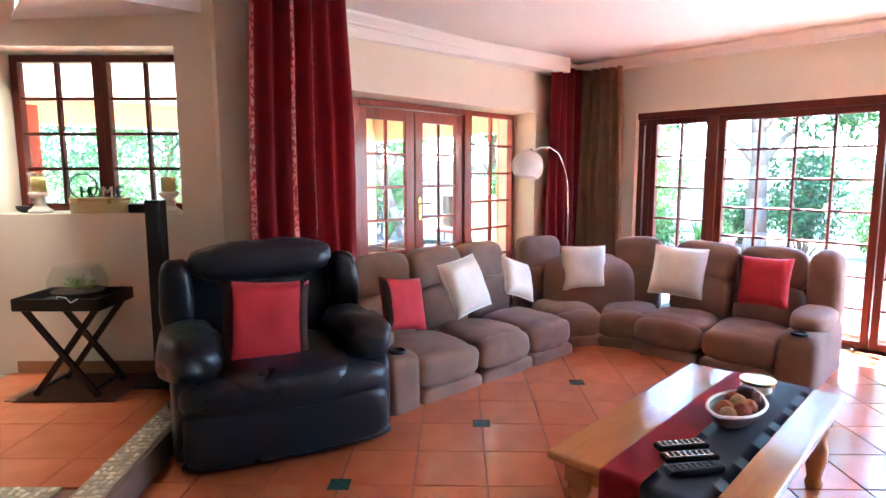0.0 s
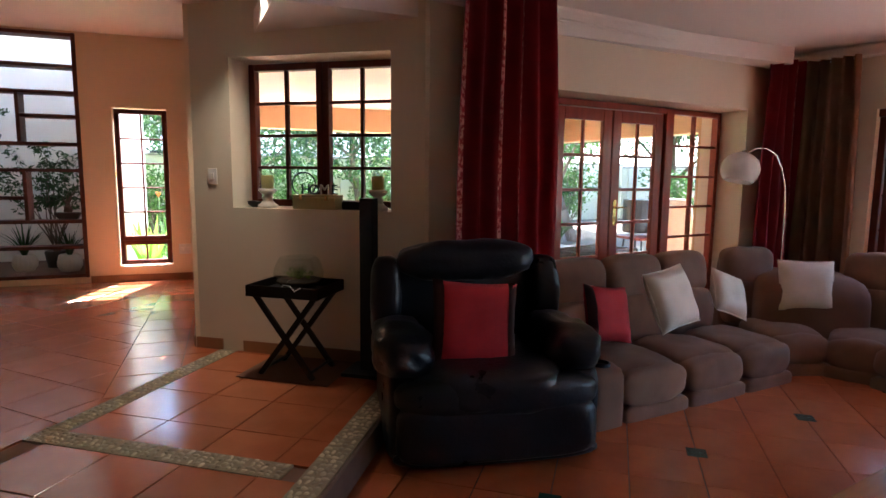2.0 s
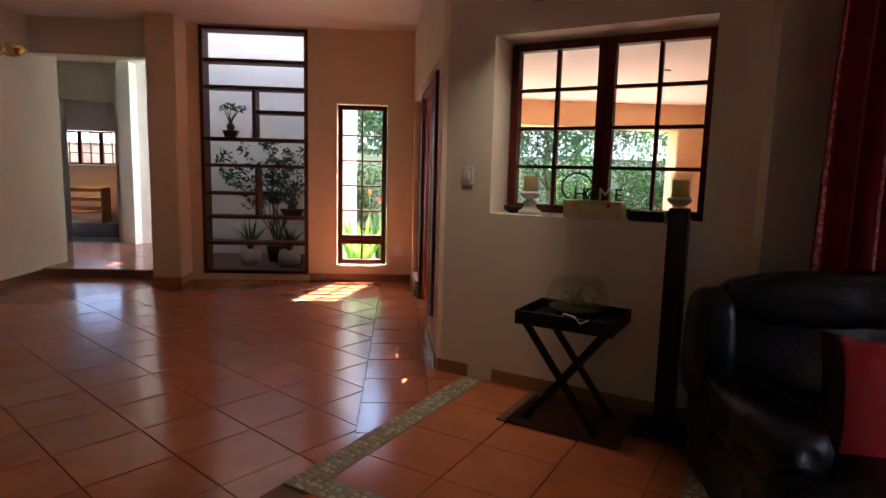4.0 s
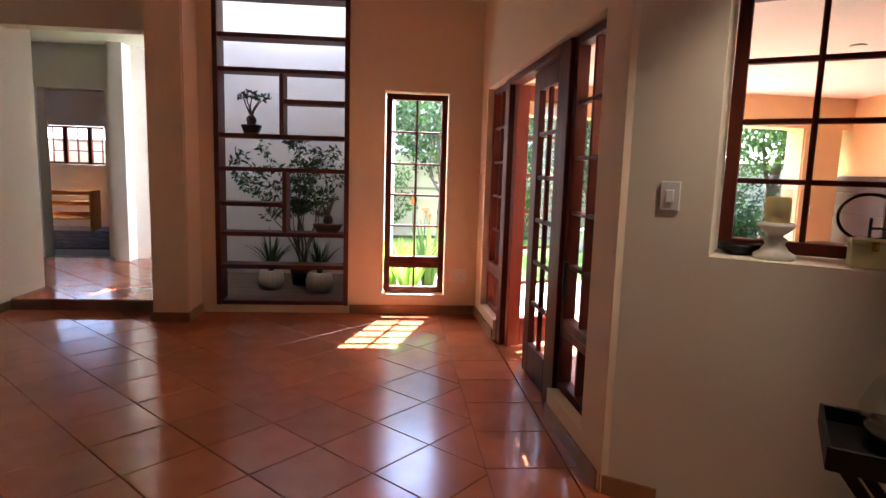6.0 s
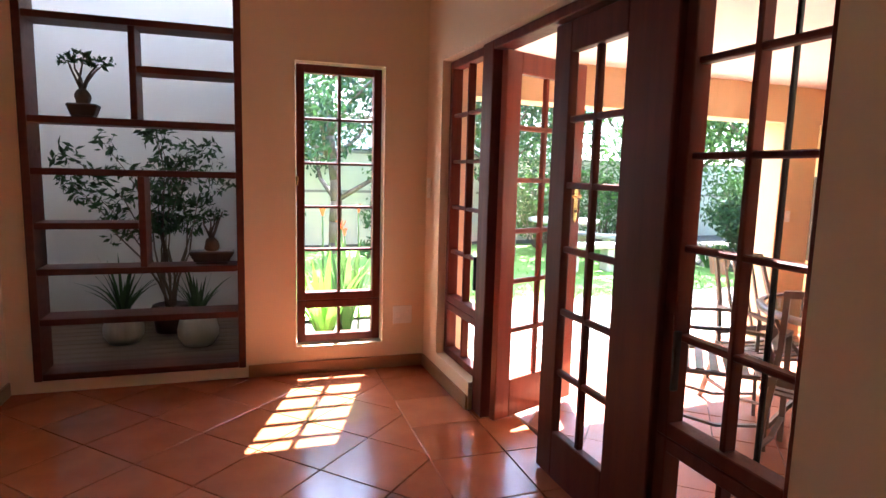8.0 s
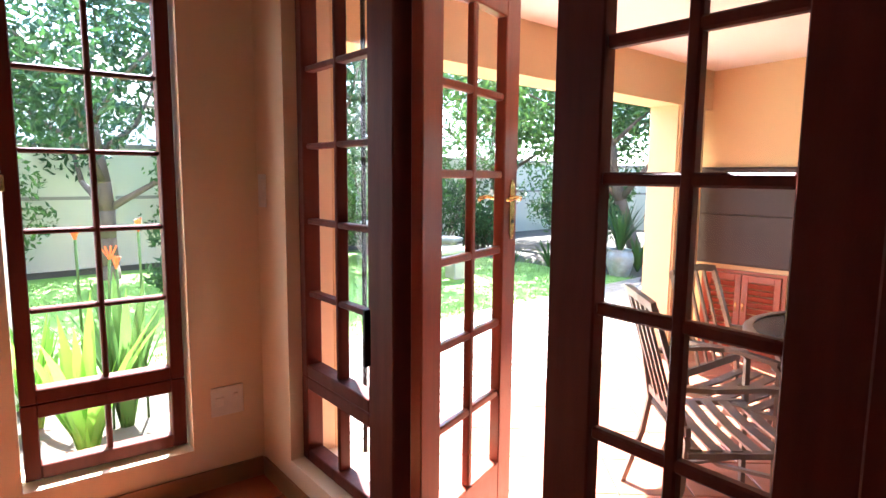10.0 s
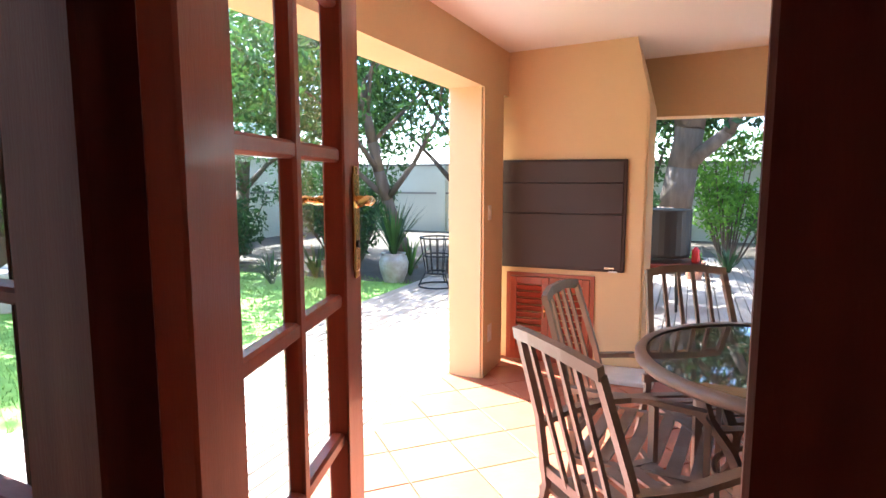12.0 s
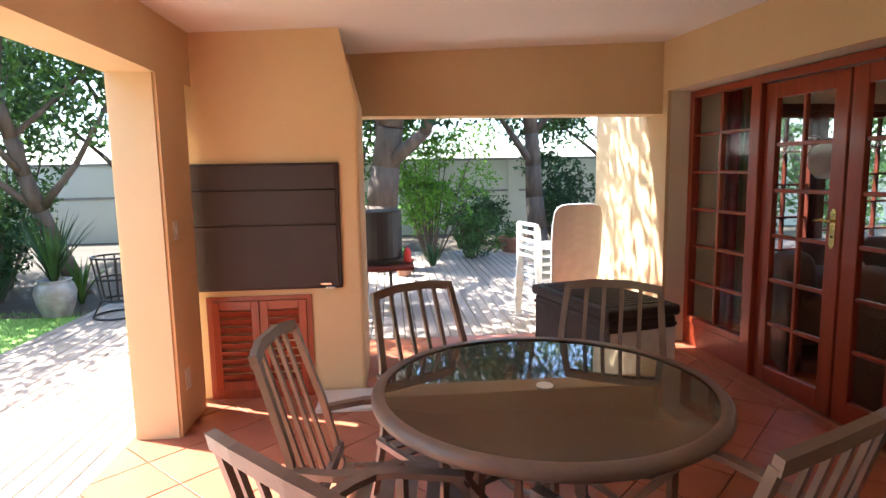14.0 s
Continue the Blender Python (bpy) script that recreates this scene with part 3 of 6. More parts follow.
skirting("baseboard_pier", [tuple((GAR @ Vector((XD - 0.002, 6.24, 0)))[:2]), tuple((GAR @ Vector((XD - 0.002, 7.02, 0)))[:2])])
cb, cd = CHAMFER @ Vector((0.42, -0.003, 0)), CHAMFER @ Vector((0.24, -0.003, 0))
skirting("baseboard_slanting", [(c2.x - 0.002, c2.y - 0.003), (cb.x, cb.y)])
skirting("baseboard_nose", [(cd.x, cd.y), (C1.x - 0.002, C1.y - 0.004)])
skirting("baseboard_pillar", [(-2.677, 9.088), (-3.012, 9.088)])
skirting("baseboard_pillar_side", [(-2.688, YF - 0.014), (-2.688, 9.088)])

# ---- planter recess behind the shelves ----
bm = bmesh.new()
box(bm, -3.2, 11.3, -0.1, -0.9, 11.45, 3.4)
structure("wall_planter_back", bm, WHITE, "white plaster wall behind the planter", "wall")
bm = bmesh.new()
box(bm, -3.22, YF + 0.22, -0.1, -3.02, 11.3, 3.4)
box(bm, -1.22, YF + 0.22, -0.1, -1.12, 11.3, 3.4)
structure("wall_planter_sides", bm, WHITE, "white plaster side walls of the planter recess", "wall")
bm = bmesh.new()
box(bm, -3.02, YF + 0.222, -0.1, -1.22, 11.3, 0.04)
structure("floor_planter", bm, SOIL, "dark base under the planter boards", "floor")

# ---- patio ----
ZONE[0] = PAT
bm = bmesh.new()
box(bm, 0.14, 5.45, -0.5, 4.95, 9.352, PATIO - 0.012)
structure("floor_patio", bm, GROUT, "patio floor of terracotta tiles", "floor")
bm = bmesh.new()
def ceil_z(x, y):
    return 2.27 + 0.01 * (x - 3.73) + 0.04 * (8.2 - y)
cs = [(0.14, 5.0), (4.87, 5.0), (4.87, 9.36), (0.14, 9.36)]
a = [bm.verts.new((x, y, ceil_z(x, y))) for x, y in cs]
b = [bm.verts.new((x, y, ceil_z(x, y) + 0.15)) for x, y in cs]
bm.faces.new(a)
bm.faces.new(b[::-1])
for i in range(4):
    bm.faces.new((a[i], a[(i + 1) % 4], b[(i + 1) % 4], b[i]))
structure("ceiling_patio", bm, WHITE, "white painted sloping ceiling of the patio", "ceiling")
bm = bmesh.new()
box(bm, 0.138, 9.09, 1.92, 4.86, 9.34, 2.5)
structure("beam_garden", bm, OCHRE, "ochre plaster beam over the garden side", "beam")
bm = bmesh.new()
box(bm, 4.60, 5.45, 1.82, 4.86, 9.09, 2.5)
structure("beam_back", bm, OCHRE, "ochre plaster beam over the back opening", "beam")
bm = bmesh.new()
box(bm, 3.17, 9.09, PATIO - 0.1, 3.62, 9.34, 1.925)
bmesh.ops.bevel(bm, geom=[e for e in bm.edges if abs(e.verts[0].co.z - e.verts[1].co.z) > 1], offset=0.015, segments=2, affect="EDGES")
structure("pillar_patio", bm, OCHRE, "ochre plaster square pillar at patio corner", "pillar")

ZONE[0] = Matrix()
# ---- roofs over the house so that sky enters through openings alone ----
bm = bmesh.new()
box(bm, -6.4, -3.2, 3.1, 0.4, 9.0, 3.25)
box(bm, 0.4, -3.2, 3.1, XB + 0.5, YA + 0.2, 3.25)
structure("roof", bm, WHITE, "plain roof slab over the house", "roof")

ZONE[0] = LIV
# ---- living room: recliner ----
def recliner(m):
    t = thing("recliner_armchair", m, "black leather recliner armchair with padded arms", "armchair")
    part("base", rbox(-0.44, -0.36, 0.03, 0.44, 0.36, 0.16, 0.03), BLACK, t)
    part("footrest", soft(0.90, 0.20, 0.30, 0, -0.40, 0.20, 6, 9, 0.008, 4, 1), LEATHER, t)
    part("footrest_roll", soft(0.93, 0.10, 0.09, 0, -0.43, 0.075, 3, 7, 0.004, 4, 2), LEATHER, t)
    part("seat", soft(0.62, 0.80, 0.24, 0, -0.12, 0.40, 4.5, 10, 0.014, 4, 3), LEATHER, t)
    part("seat_front", soft(0.92, 0.22, 0.20, 0, -0.40, 0.38, 3.2, 10, 0.012, 4, 4), LEATHER, t)
    for s in (-1, 1):
        part("arm_panel", soft(0.16, 0.80, 0.46, s * 0.41, -0.02, 0.26, 7, 7, 0.006, 4, s), LEATHER, t)
        part("armrest", soft(0.27, 0.62, 0.24, s * 0.40, -0.10, 0.545, 3.0, 11, 0.030, 6, 5 + s), LEATHER, t, "creased padded armrest")
        part("wing", soft(0.16, 0.24, 0.52, s * 0.44, 0.33, 0.70, 3.5, 8, 0.014, 5, 8 + s), LEATHER, t)
    part("backrest", soft(0.80, 0.30, 0.66, 0, 0.33, 0.73, 3.4, 13, 0.024, 5, 11, pose(0, 0.05, 0.0, -7)), LEATHER, t)
    part("headrest", soft(0.74, 0.24, 0.24, 0, 0.31, 0.94, 2.8, 10, 0.024, 6, 12), LEATHER, t)
    part("back_panel", soft(0.90, 0.14, 0.80, 0, 0.44, 0.50, 7, 7, 0.004), LEATHER, t)
    bm = bmesh.new()
    rod(bm, (-0.495, -0.26, 0.33), (-0.50, -0.26, 0.33), 0.022)
    part("lever_boss", bm, BLACK, t)
    return t


recliner(pose(1.52, 4.26, LOW, 0, 0, -12) @ Matrix.Diagonal((1.17, 1.12, 1.03, 1)))


def cushion(m, w, t, mat, label, trim=None, seed=0.0):
    c = thing("scatter_cushion", m, label, "cushion", "scatter cushions")
    part("cover", cushion_mesh(w, t, seed), mat, c)
    if trim:
        for s in trim:
            bm = bmesh.new()
            n, half = 12, w / 2
            rows = []
            for i in range(n + 1):
                v = 2 * i / n - 1
                row = []
                for k in range(4):
                    u = 1.004 - 0.24 * k / 3
                    h = (max(0, 1 - u ** 4) * max(0, 1 - v ** 4)) ** 0.6
                    wob = 0.012 * noise.noise(Vector((s * u * 2.2, v * 2.2, seed - 1)))
                    row.append(bm.verts.new((s * u * half * (1 - 0.07 * (1 - v * v) * u * u), -(t / 2 * h + wob * h + 0.006), v * half * (1 - 0.07 * (1 - u * u) * v * v if abs(u) < 1 else 1))))
                rows.append(row)
            for a, b in zip(rows, rows[1:]):
                for k in range(3):
                    bm.faces.new((a[k], a[k + 1], b[k + 1], b[k]))
            bmesh.ops.solidify(bm, geom=bm.faces[:], thickness=0.003)
            part("border", bm, DARK_CLOTH, c, "dark brown border strip", smooth=True)
    else:
        bm = bmesh.new()
        half = w / 2
        edge = [(v, 0.93 + 0.07 * v * v) for v in (-0.97, -0.5, 0, 0.5)]
        loop = [(u, -w_) for u, w_ in edge] + [(w_, u) for u, w_ in edge] + [(-u, w_) for u, w_ in edge] + [(-w_, -u) for u, w_ in edge]
        tube(bm, [(u * half, 0, v * half) for u, v in loop + loop[:1]], 0.006, 6)
        part("piping", bm, mat, c)
    return c


# ---- sectional sofa ----
sofa = thing("corner_sofa", pose(3.6, 4.5, LOW), "brown suede corner sofa with recliner seats and cup holders", "sofa")
inv = pose(-3.6, -4.5, 0)


def sofa_seat(m, w, seed):
    """A seat module facing local -y: base, foot panel, seat pad with front roll, two back pads."""
    m = inv @ m
    part("base", soft(w - 0.01, 0.78, 0.22, 0, 0.47, 0.13, 12, 5, 0, m=m), SUEDE_DARK, sofa)
    part("foot_panel", soft(w - 0.015, 0.12, 0.20, 0, 0.075, 0.14, 7, 7, 0.004, 5, seed, m=m), SUEDE, sofa)
    part("seat_pad", soft(w, 0.62, 0.22, 0, 0.36, 0.365, 3.6, 11, 0.014, 5, seed, m=m), SUEDE, sofa)
    part("seat_roll", soft(w, 0.20, 0.25, 0, 0.11, 0.335, 3.0, 11, 0.011, 5, seed + 1, m=m), SUEDE, sofa)
    part("back_pad", soft(w - 0.005, 0.27, 0.40, 0, 0.68, 0.62, 3.8, 10, 0.012, 5, seed + 2, m=m @ pose(0, 0.08, 0, -6)), SUEDE, sofa)
    part("head_pad", soft(w - 0.005, 0.24, 0.37, 0, 0.70, 0.935, 3.6, 10, 0.012, 5, seed + 3, m=m @ pose(0, 0.10, 0, -6)), SUEDE, sofa)
    part("back_shell", soft(w - 0.01, 0.14, 0.90, 0, 0.93, 0.56, 7, 6, 0, m=m), SUEDE_DARK, sofa)


def sofa_arm(m, seed, s):
    m = inv @ m
    part("arm_body", soft(0.27, 0.92, 0.50, 0, 0.47, 0.27, 9, 8, 0.003, 5, seed, m=m), SUEDE_DARK, sofa)
    part("arm_pad", soft(0.27, 0.62, 0.17, 0, 0.53, 0.56, 3.0, 10, 0.010, 5, seed, m=m), SUEDE, sofa)
    part("wing", soft(0.24, 0.30, 0.64, s * 0.01, 0.80, 0.74, 3.4, 9, 0.010, 5, seed + 2, m=m), SUEDE, sofa)
    bm = lathe([(0.045, 0.516), (0.056, 0.516), (0.056, 0.534), (0.047, 0.536), (0.043, 0.520), (0.04, 0.518)], 20)
    bmesh.ops.transform(bm, matrix=m @ pose(0, 0.11, 0), verts=bm.verts[:])
    part("cup_holder", bm, BLACK, sofa, "black cup holder ring")


RUN_A = pose(2.12, 3.93, LOW, 0, 0, 6)
sofa_arm(RUN_A @ pose(0.14, 0, 0), 1, -1)
for i, x in enumerate((0.565, 1.145, 1.70)):
    sofa_seat(RUN_A @ pose(x, 0, 0), 0.58 if i < 2 else 0.54, 10 + 5 * i)
# corner wedge seats
sofa_seat(pose(4.27, 4.20, LOW, 0, 0, -18), 0.46, 31)
sofa_seat(pose(4.48, 3.96, LOW, 0, 0, -62), 0.46, 37)
part("corner_fill", soft(0.86, 0.86, 0.84, 0, 0, 0.43, 5, 8, 0.006, 3, m=inv @ pose(4.88, 4.72, LOW + 0.0, 0, 0, -40)), SUEDE_DARK, sofa)
RUN_B = pose(4.47, 3.83, LOW, 0, 0, -81)
sofa_seat(RUN_B @ pose(0.23, 0, 0), 0.57, 43)
sofa_seat(RUN_B @ pose(0.785, -0.03, 0), 0.54, 47)
sofa_arm(RUN_B @ pose(1.18, -0.03, 0), 3, 1)

TOP = LOW + 0.47
cushion(pose(1.40, 4.06, LOW + 0.69, -16, 4, -14), 0.48, 0.14, RED_CLOTH, "red square cushion with dark borders on black recliner", (-1, 1), 1)
cushion(pose(2.36, 4.16, TOP + 0.18, -20, 8, 6), 0.36, 0.12, RED_CLOTH, "red square cushion with dark borders on brown sofa", (-1,), 2)
cushion(pose(3.03, 4.33, TOP + 0.20, -22, -6, 12), 0.42, 0.15, LINEN, "white linen cushion leaning on brown sofa", None, 3)
cushion(pose(3.66, 4.42, TOP + 0.17, -28, 20, 2), 0.34, 0.12, LINEN, "white linen cushion tilted on brown sofa", None, 4)
cushion(pose(4.60, 4.50, TOP + 0.16, -18, 0, -36), 0.42, 0.15, LINEN, "white linen cushion in the sofa corner", None, 5)
cushion(pose(4.88, 3.72, TOP + 0.20, -22, 3, -70), 0.44, 0.16, LINEN, "white linen cushion leaning on brown sofa", None, 6)
cushion(pose(5.02, 3.08, TOP + 0.19, -18, 0, -78), 0.40, 0.13, RED_CLOTH, "red square cushion with dark borders on brown sofa", (-1,), 7)

# ---- coffee table ----
table = thing("coffee_table", pose(2.66, 2.19, LOW, 0, 0, 9.6), "varnished pine coffee table with turned legs", "table")
bm = rbox(-0.72, -0.37, 0.41, 0.72, 0.37, 0.45, 0.012, 3)
part("tabletop", bm, PINE, table)
for s in (-1, 1):
    part("apron", rbox(-0.60, s * 0.29 - 0.012, 0.32, 0.60, s * 0.29 + 0.012, 0.408, 0.003), PINE, table)
    part("apron", rbox(s * 0.62 - 0.012, -0.27, 0.32, s * 0.62 + 0.012, 0.27, 0.408, 0.003), PINE, table)
    for q in (-1, 1):
        bm = lathe([(0.035, 0), (0.04, 0.02), (0.03, 0.05), (0.05, 0.14), (0.052, 0.20), (0.034, 0.25), (0.046, 0.28), (0.046, 0.31), (0.06, 0.32), (0.06, 0.408)], 16)
        part("leg", bm, PINE, table, at=pose(s * 0.62, q * 0.28, 0), smooth=True)
TT = pose(2.66, 2.19, LOW + 0.4505, 0, 0, 9.6)


def runner(name, y0, y1, mat, label):
    bm = bmesh.new()
    prof = [(-0.735, -0.24), (-0.733, -0.10), (-0.730, -0.012), (-0.722, 0.002)] + [(-0.70 + 0.0708 * i, 0.003 + 0.003 * abs(noise.noise(Vector((i * 0.9, y0 * 9, 0))))) for i in range(20)] + [(0.716, 0.002), (0.727, -0.010), (0.731, -0.06)]
    rows = [[bm.verts.new((x, y0 + (y1 - y0) * k / 5, z)) for k in range(6)] for x, z in prof]
    for a, b in zip(rows, rows[1:]):
        for k in range(5):
            bm.faces.new((a[k], a[k + 1], b[k + 1], b[k]))
    bmesh.ops.solidify(bm, geom=bm.faces[:], thickness=-0.002)
    return tagged(part(name, bm, mat, at=TT, smooth=True), label, "runner")


runner("table_runner", -0.01, 0.14, RED_CLOTH, "red satin runner draped over the coffee table")
runner("table_runner", -0.235, -0.012, NAVY, "slate blue satin runner draped over the coffee table")
# fruit boat, remotes, candle dish, beaded tassel
bowl = thing("wooden_bowl", pose(2.70, 2.11, LOW + 0.458, 0, 0, 8), "pointed oval white-rimmed wooden bowl on table runner", "bowl")
bm = bmesh.new()
n = 28
rings = []
for k, (r, z) in enumerate(((0.35, 0.0), (0.62, 0.012), (0.85, 0.04), (1.0, 0.075), (0.95, 0.075), (0.78, 0.045), (0.5, 0.02))):
    ring = []
    for i in range(n):
        a = 2 * math.pi * i / n
        cx, cy = math.cos(a), math.sin(a)
        ring.append(bm.verts.new((0.21 * r * cx, 0.105 * r * cy * (1 - 0.45 * abs(cx) ** 3), z + 0.02 * max(0, abs(cx) - 0.6) * (k in (3, 4)))))
    rings.append(ring)
for a, b in zip(rings, rings[1:]):
    for i in range(n):
        bm.faces.new((a[i], a[(i + 1) % n], b[(i + 1) % n], b[i]))
bm.faces.new(rings[0][::-1])
bm.faces.new(rings[-1])
part("shell", bm, material("dark_bowl", (0.09, 0.05, 0.045), 0.35, scale=9), bowl, smooth=True)
bm = bmesh.new()
rim = [(0.208 * math.cos(a), 0.103 * math.sin(a) * (1 - 0.45 * abs(math.cos(a)) ** 3), 0.077 + 0.02 * max(0, abs(math.cos(a)) - 0.6)) for a in [2 * math.pi * i / 36 for i in range(37)]]
tube(bm, rim, 0.007, 6)
part("rim", bm, PLASTIC, bowl, "pale rim")
BALLS = [material("pot_pourri_" + c, v, 0.8, scale=40, fine=120, bump=0.8) for c, v in (("orange", (0.45, 0.16, 0.06)), ("tan", (0.42, 0.27, 0.14)), ("russet", (0.30, 0.08, 0.05)), ("dark", (0.07, 0.03, 0.03)))]
for i, (x, y, z, r, k) in enumerate(((-0.10, 0.0, 0.06, 0.035, 1), (-0.05, 0.03, 0.065, 0.036, 0), (-0.04, -0.035, 0.065, 0.036, 2), (0.02, 0.0, 0.075, 0.038, 1), (0.06, 0.035, 0.07, 0.036, 2),
                                     (0.09, -0.02, 0.085, 0.042, 3), (0.13, 0.015, 0.08, 0.036, 3), (0.02, -0.04, 0.07, 0.034, 0))):
    bm = bmesh.new()
    bmesh.ops.create_icosphere(bm, subdivisions=3, radius=r)
    for v in bm.verts:
        v.co *= 1 + (0.22 if k == 3 else 0.05) * noise.noise(v.co * (70 if k == 3 else 30) + Vector((i, 0, 0)))
    tagged(part("decor_ball", bm, BALLS[k], at=pose(2.70, 2.11, LOW + 0.458, 0, 0, 8) @ pose(x, y, z), smooth=True), "dried decorative ball lying in the wooden bowl", "ornament", "decor balls")
for i, (x, y, a) in enumerate(((2.30, 2.12, -28), (2.24, 2.05, -30), (2.17, 1.99, -27))):
    r = thing("remote_control", pose(x, y, LOW + 0.455, 0, 0, a), "black remote control with silver face on runner", "remote", "remotes")
    part("case", rbox(-0.105, -0.026, 0, 0.105, 0.026, 0.022, 0.006), BLACK, r)
    part("face", rbox(-0.09, -0.018, 0.0221, 0.085, 0.018, 0.0245, 0.001, 1), CHROME if i < 2 else STEEL, r, "silver key panel")
    bm = bmesh.new()
    for u in range(7):
        for v in range(3):
            box(bm, -0.08 + u * 0.023, -0.013 + v * 0.010, 0.0246, -0.068 + u * 0.023, -0.007 + v * 0.010, 0.027)
    part("keys", bm, BLACK, r)
dish = thing("candle_dish", pose(3.12, 2.22, LOW + 0.456), "round glass dish with cream candle on runner", "candle")
part("wax", lathe([(0.0, 0.012), (0.062, 0.012), (0.064, 0.045), (0.0, 0.046)], 24), material("cream_wax", (0.80, 0.72, 0.56), 0.5), dish)
bm = lathe([(0.060, 0.0), (0.072, 0.01), (0.078, 0.06), (0.080, 0.075), (0.074, 0.075), (0.070, 0.012)], 28)
part("glass_bowl", bm, VESSEL, dish, "clear glass bowl", smooth=True)
part("band", lathe([(0.0785, 0.052), (0.0795, 0.052), (0.0805, 0.066), (0.0795, 0.066)], 28), BRASS, dish, "golden band")

ZONE[0] = Matrix()
# ---- curtains ----
def curtain(name, m, width, z0, z1, folds, mat, label, stripes=(), top_gather=0.85):
    c = thing(name, m, label, "curtain")
    def sheet(u0, u1, off, nx):
        bm = bmesh.new()
        rows = []
        nz = 16
        for j in range(nz + 1):
            v = j / nz
            row = []
            for i in range(nx + 1):
                u = u0 + (u1 - u0) * i / nx
                sway = 0.035 * noise.noise(Vector((u * 3, v * 2.0, folds)))
                spread = 1 - (1 - top_gather) * v + 0.05 * math.sin(v * 3)
                ph = u * folds * 2 * math.pi + 1.6 * noise.noise(Vector((u * 4, 7, folds)))
                y = 0.045 * math.sin(ph) + 0.018 * math.sin(2.3 * ph + v * 2) * (1 - v) + sway
                row.append(bm.verts.new(((u - 0.5) * width * spread, y - off, z0 + (z1 - z0) * v)))
            rows.append(row)
        for a, b in zip(rows, rows[1:]):
            for i in range(nx):
                bm.faces.new((a[i], a[i + 1], b[i + 1], b[i]))
        bmesh.ops.solidify(bm, geom=bm.faces[:], thickness=0.003)
        return bm
    part("drape", sheet(0, 1, 0, folds * 12), mat, c, smooth=True)
    for a, b in stripes:
        part("patterned_band", sheet(a, b, 0.012, 20), LACE, c, "pink leaf-patterned band", smooth=True)
    return c


curtain("curtain", SKEW @ pose(2.06, YA - 0.25, 0), 0.85, LOW + 0.004, 2.55, 5, RED_CURTAIN, "deep red drawn curtain with pink leaf-patterned bands", ((0.0, 0.07), (0.34, 0.44), (0.55, 0.62)))
curtain("curtain", SKEW @ pose(5.38, YA - 0.16, 0), 0.60, LOW + 0.004, 2.47, 4, RED_CURTAIN, "deep red drawn curtain in the room corner", ((0.70, 0.82),))
curtain("curtain", WIN @ pose(XB - 0.16, 4.95, 0, 0, 0, -90), 0.72, LOW + 0.004, 2.46, 6, BROWN_CURTAIN, "brown drawn curtain beside window wall")
for nm, a, b in (("curtain_rail", SKEW @ Vector((1.60, YA - 0.10, 2.46)), SKEW @ Vector((5.55, YA - 0.10, 2.46))), ("curtain_rail", WIN @ Vector((XB - 0.10, 5.15, 2.44)), WIN @ Vector((XB - 0.10, -2.6, 2.44)))):
    bm = bmesh.new()
    rod(bm, a, b, 0.012, n=10)
    r = tagged(part(nm, bm, WHITE), "white curtain rail under the cornice", "rail", kind="structure")

ZONE[0] = LIV
# ---- arc floor lamp ----
lamp = thing("floor_lamp", pose(4.95, 5.02, LOW), "chrome arc floor lamp with white globe shade", "lamp")
part("base", lathe([(0.0, 0), (0.14, 0), (0.14, 0.03), (0.02, 0.04)], 24), CHROME, lamp)
bm = bmesh.new()
tube(bm, [(0, 0, 0.03), (0, 0, 1.2), (-0.02, 0, 1.42), (-0.08, 0, 1.58), (-0.18, -0.02, 1.70), (-0.32, -0.03, 1.755), (-0.46, -0.04, 1.755), (-0.58, -0.05, 1.70)], 0.006)
part("stem", bm, CHROME, lamp, smooth=True)
bm = bmesh.new()
bmesh.ops.create_uvsphere(bm, u_segments=24, v_segments=16, radius=0.155)
for v in bm.verts:
    v.co.z *= 0.92 if v.co.z > 0 else 1.0
bmesh.ops.delete(bm, geom=[v for v in bm.verts if v.co.z < -0.11], context="VERTS")
bmesh.ops.transform(bm, matrix=pose(-0.64, -0.05, 1.575, 0, 14, 0), verts=bm.verts[:])
part("shade", bm, material("opal_shade", (0.85, 0.83, 0.80), 0.35, transmit=0.3), lamp, "white opal globe shade", smooth=True)
bm = bmesh.new()
rod(bm, (-0.59, -0.05, 1.68), (-0.61, -0.05, 1.735), 0.02)
part("cap", bm, CHROME, lamp)

ZONE[0] = Matrix()
# ---- speaker, tray table, terrarium beside the slanting wall ----
sp = thing("tower_speaker", CHAMFER @ pose(1.51, -0.19, 0), "slim black tower speaker on square foot", "speaker")
part("foot", rbox(-0.15, -0.14, 0, 0.15, 0.14, 0.025, 0.006), BLACK, sp)
part("cabinet", rbox(-0.045, -0.05, 0.025, 0.05, 0.05, 1.19, 0.006), BLACK, sp)
part("grille", rbox(-0.038, -0.056, 0.10, 0.043, -0.0505, 1.17, 0.002, 1), material("speaker_cloth", (0.02, 0.019, 0.018), 0.9, fine=400, bump=0.4), sp, "black cloth grille")
TRAY = CHAMFER @ pose(1.03, -0.30, 0, 0, 0, 0)
mat_ = bmesh.new()
box(mat_, -0.33, -0.25, 0.0, 0.33, 0.25, 0.006)
tagged(part("floor_mat", mat_, material("brown_mat", (0.16, 0.07, 0.035), 0.9, fine=200, bump=0.4), at=TRAY @ pose(0, 0.02, 0.001)), "small brown mat on the tiles under table", "mat")
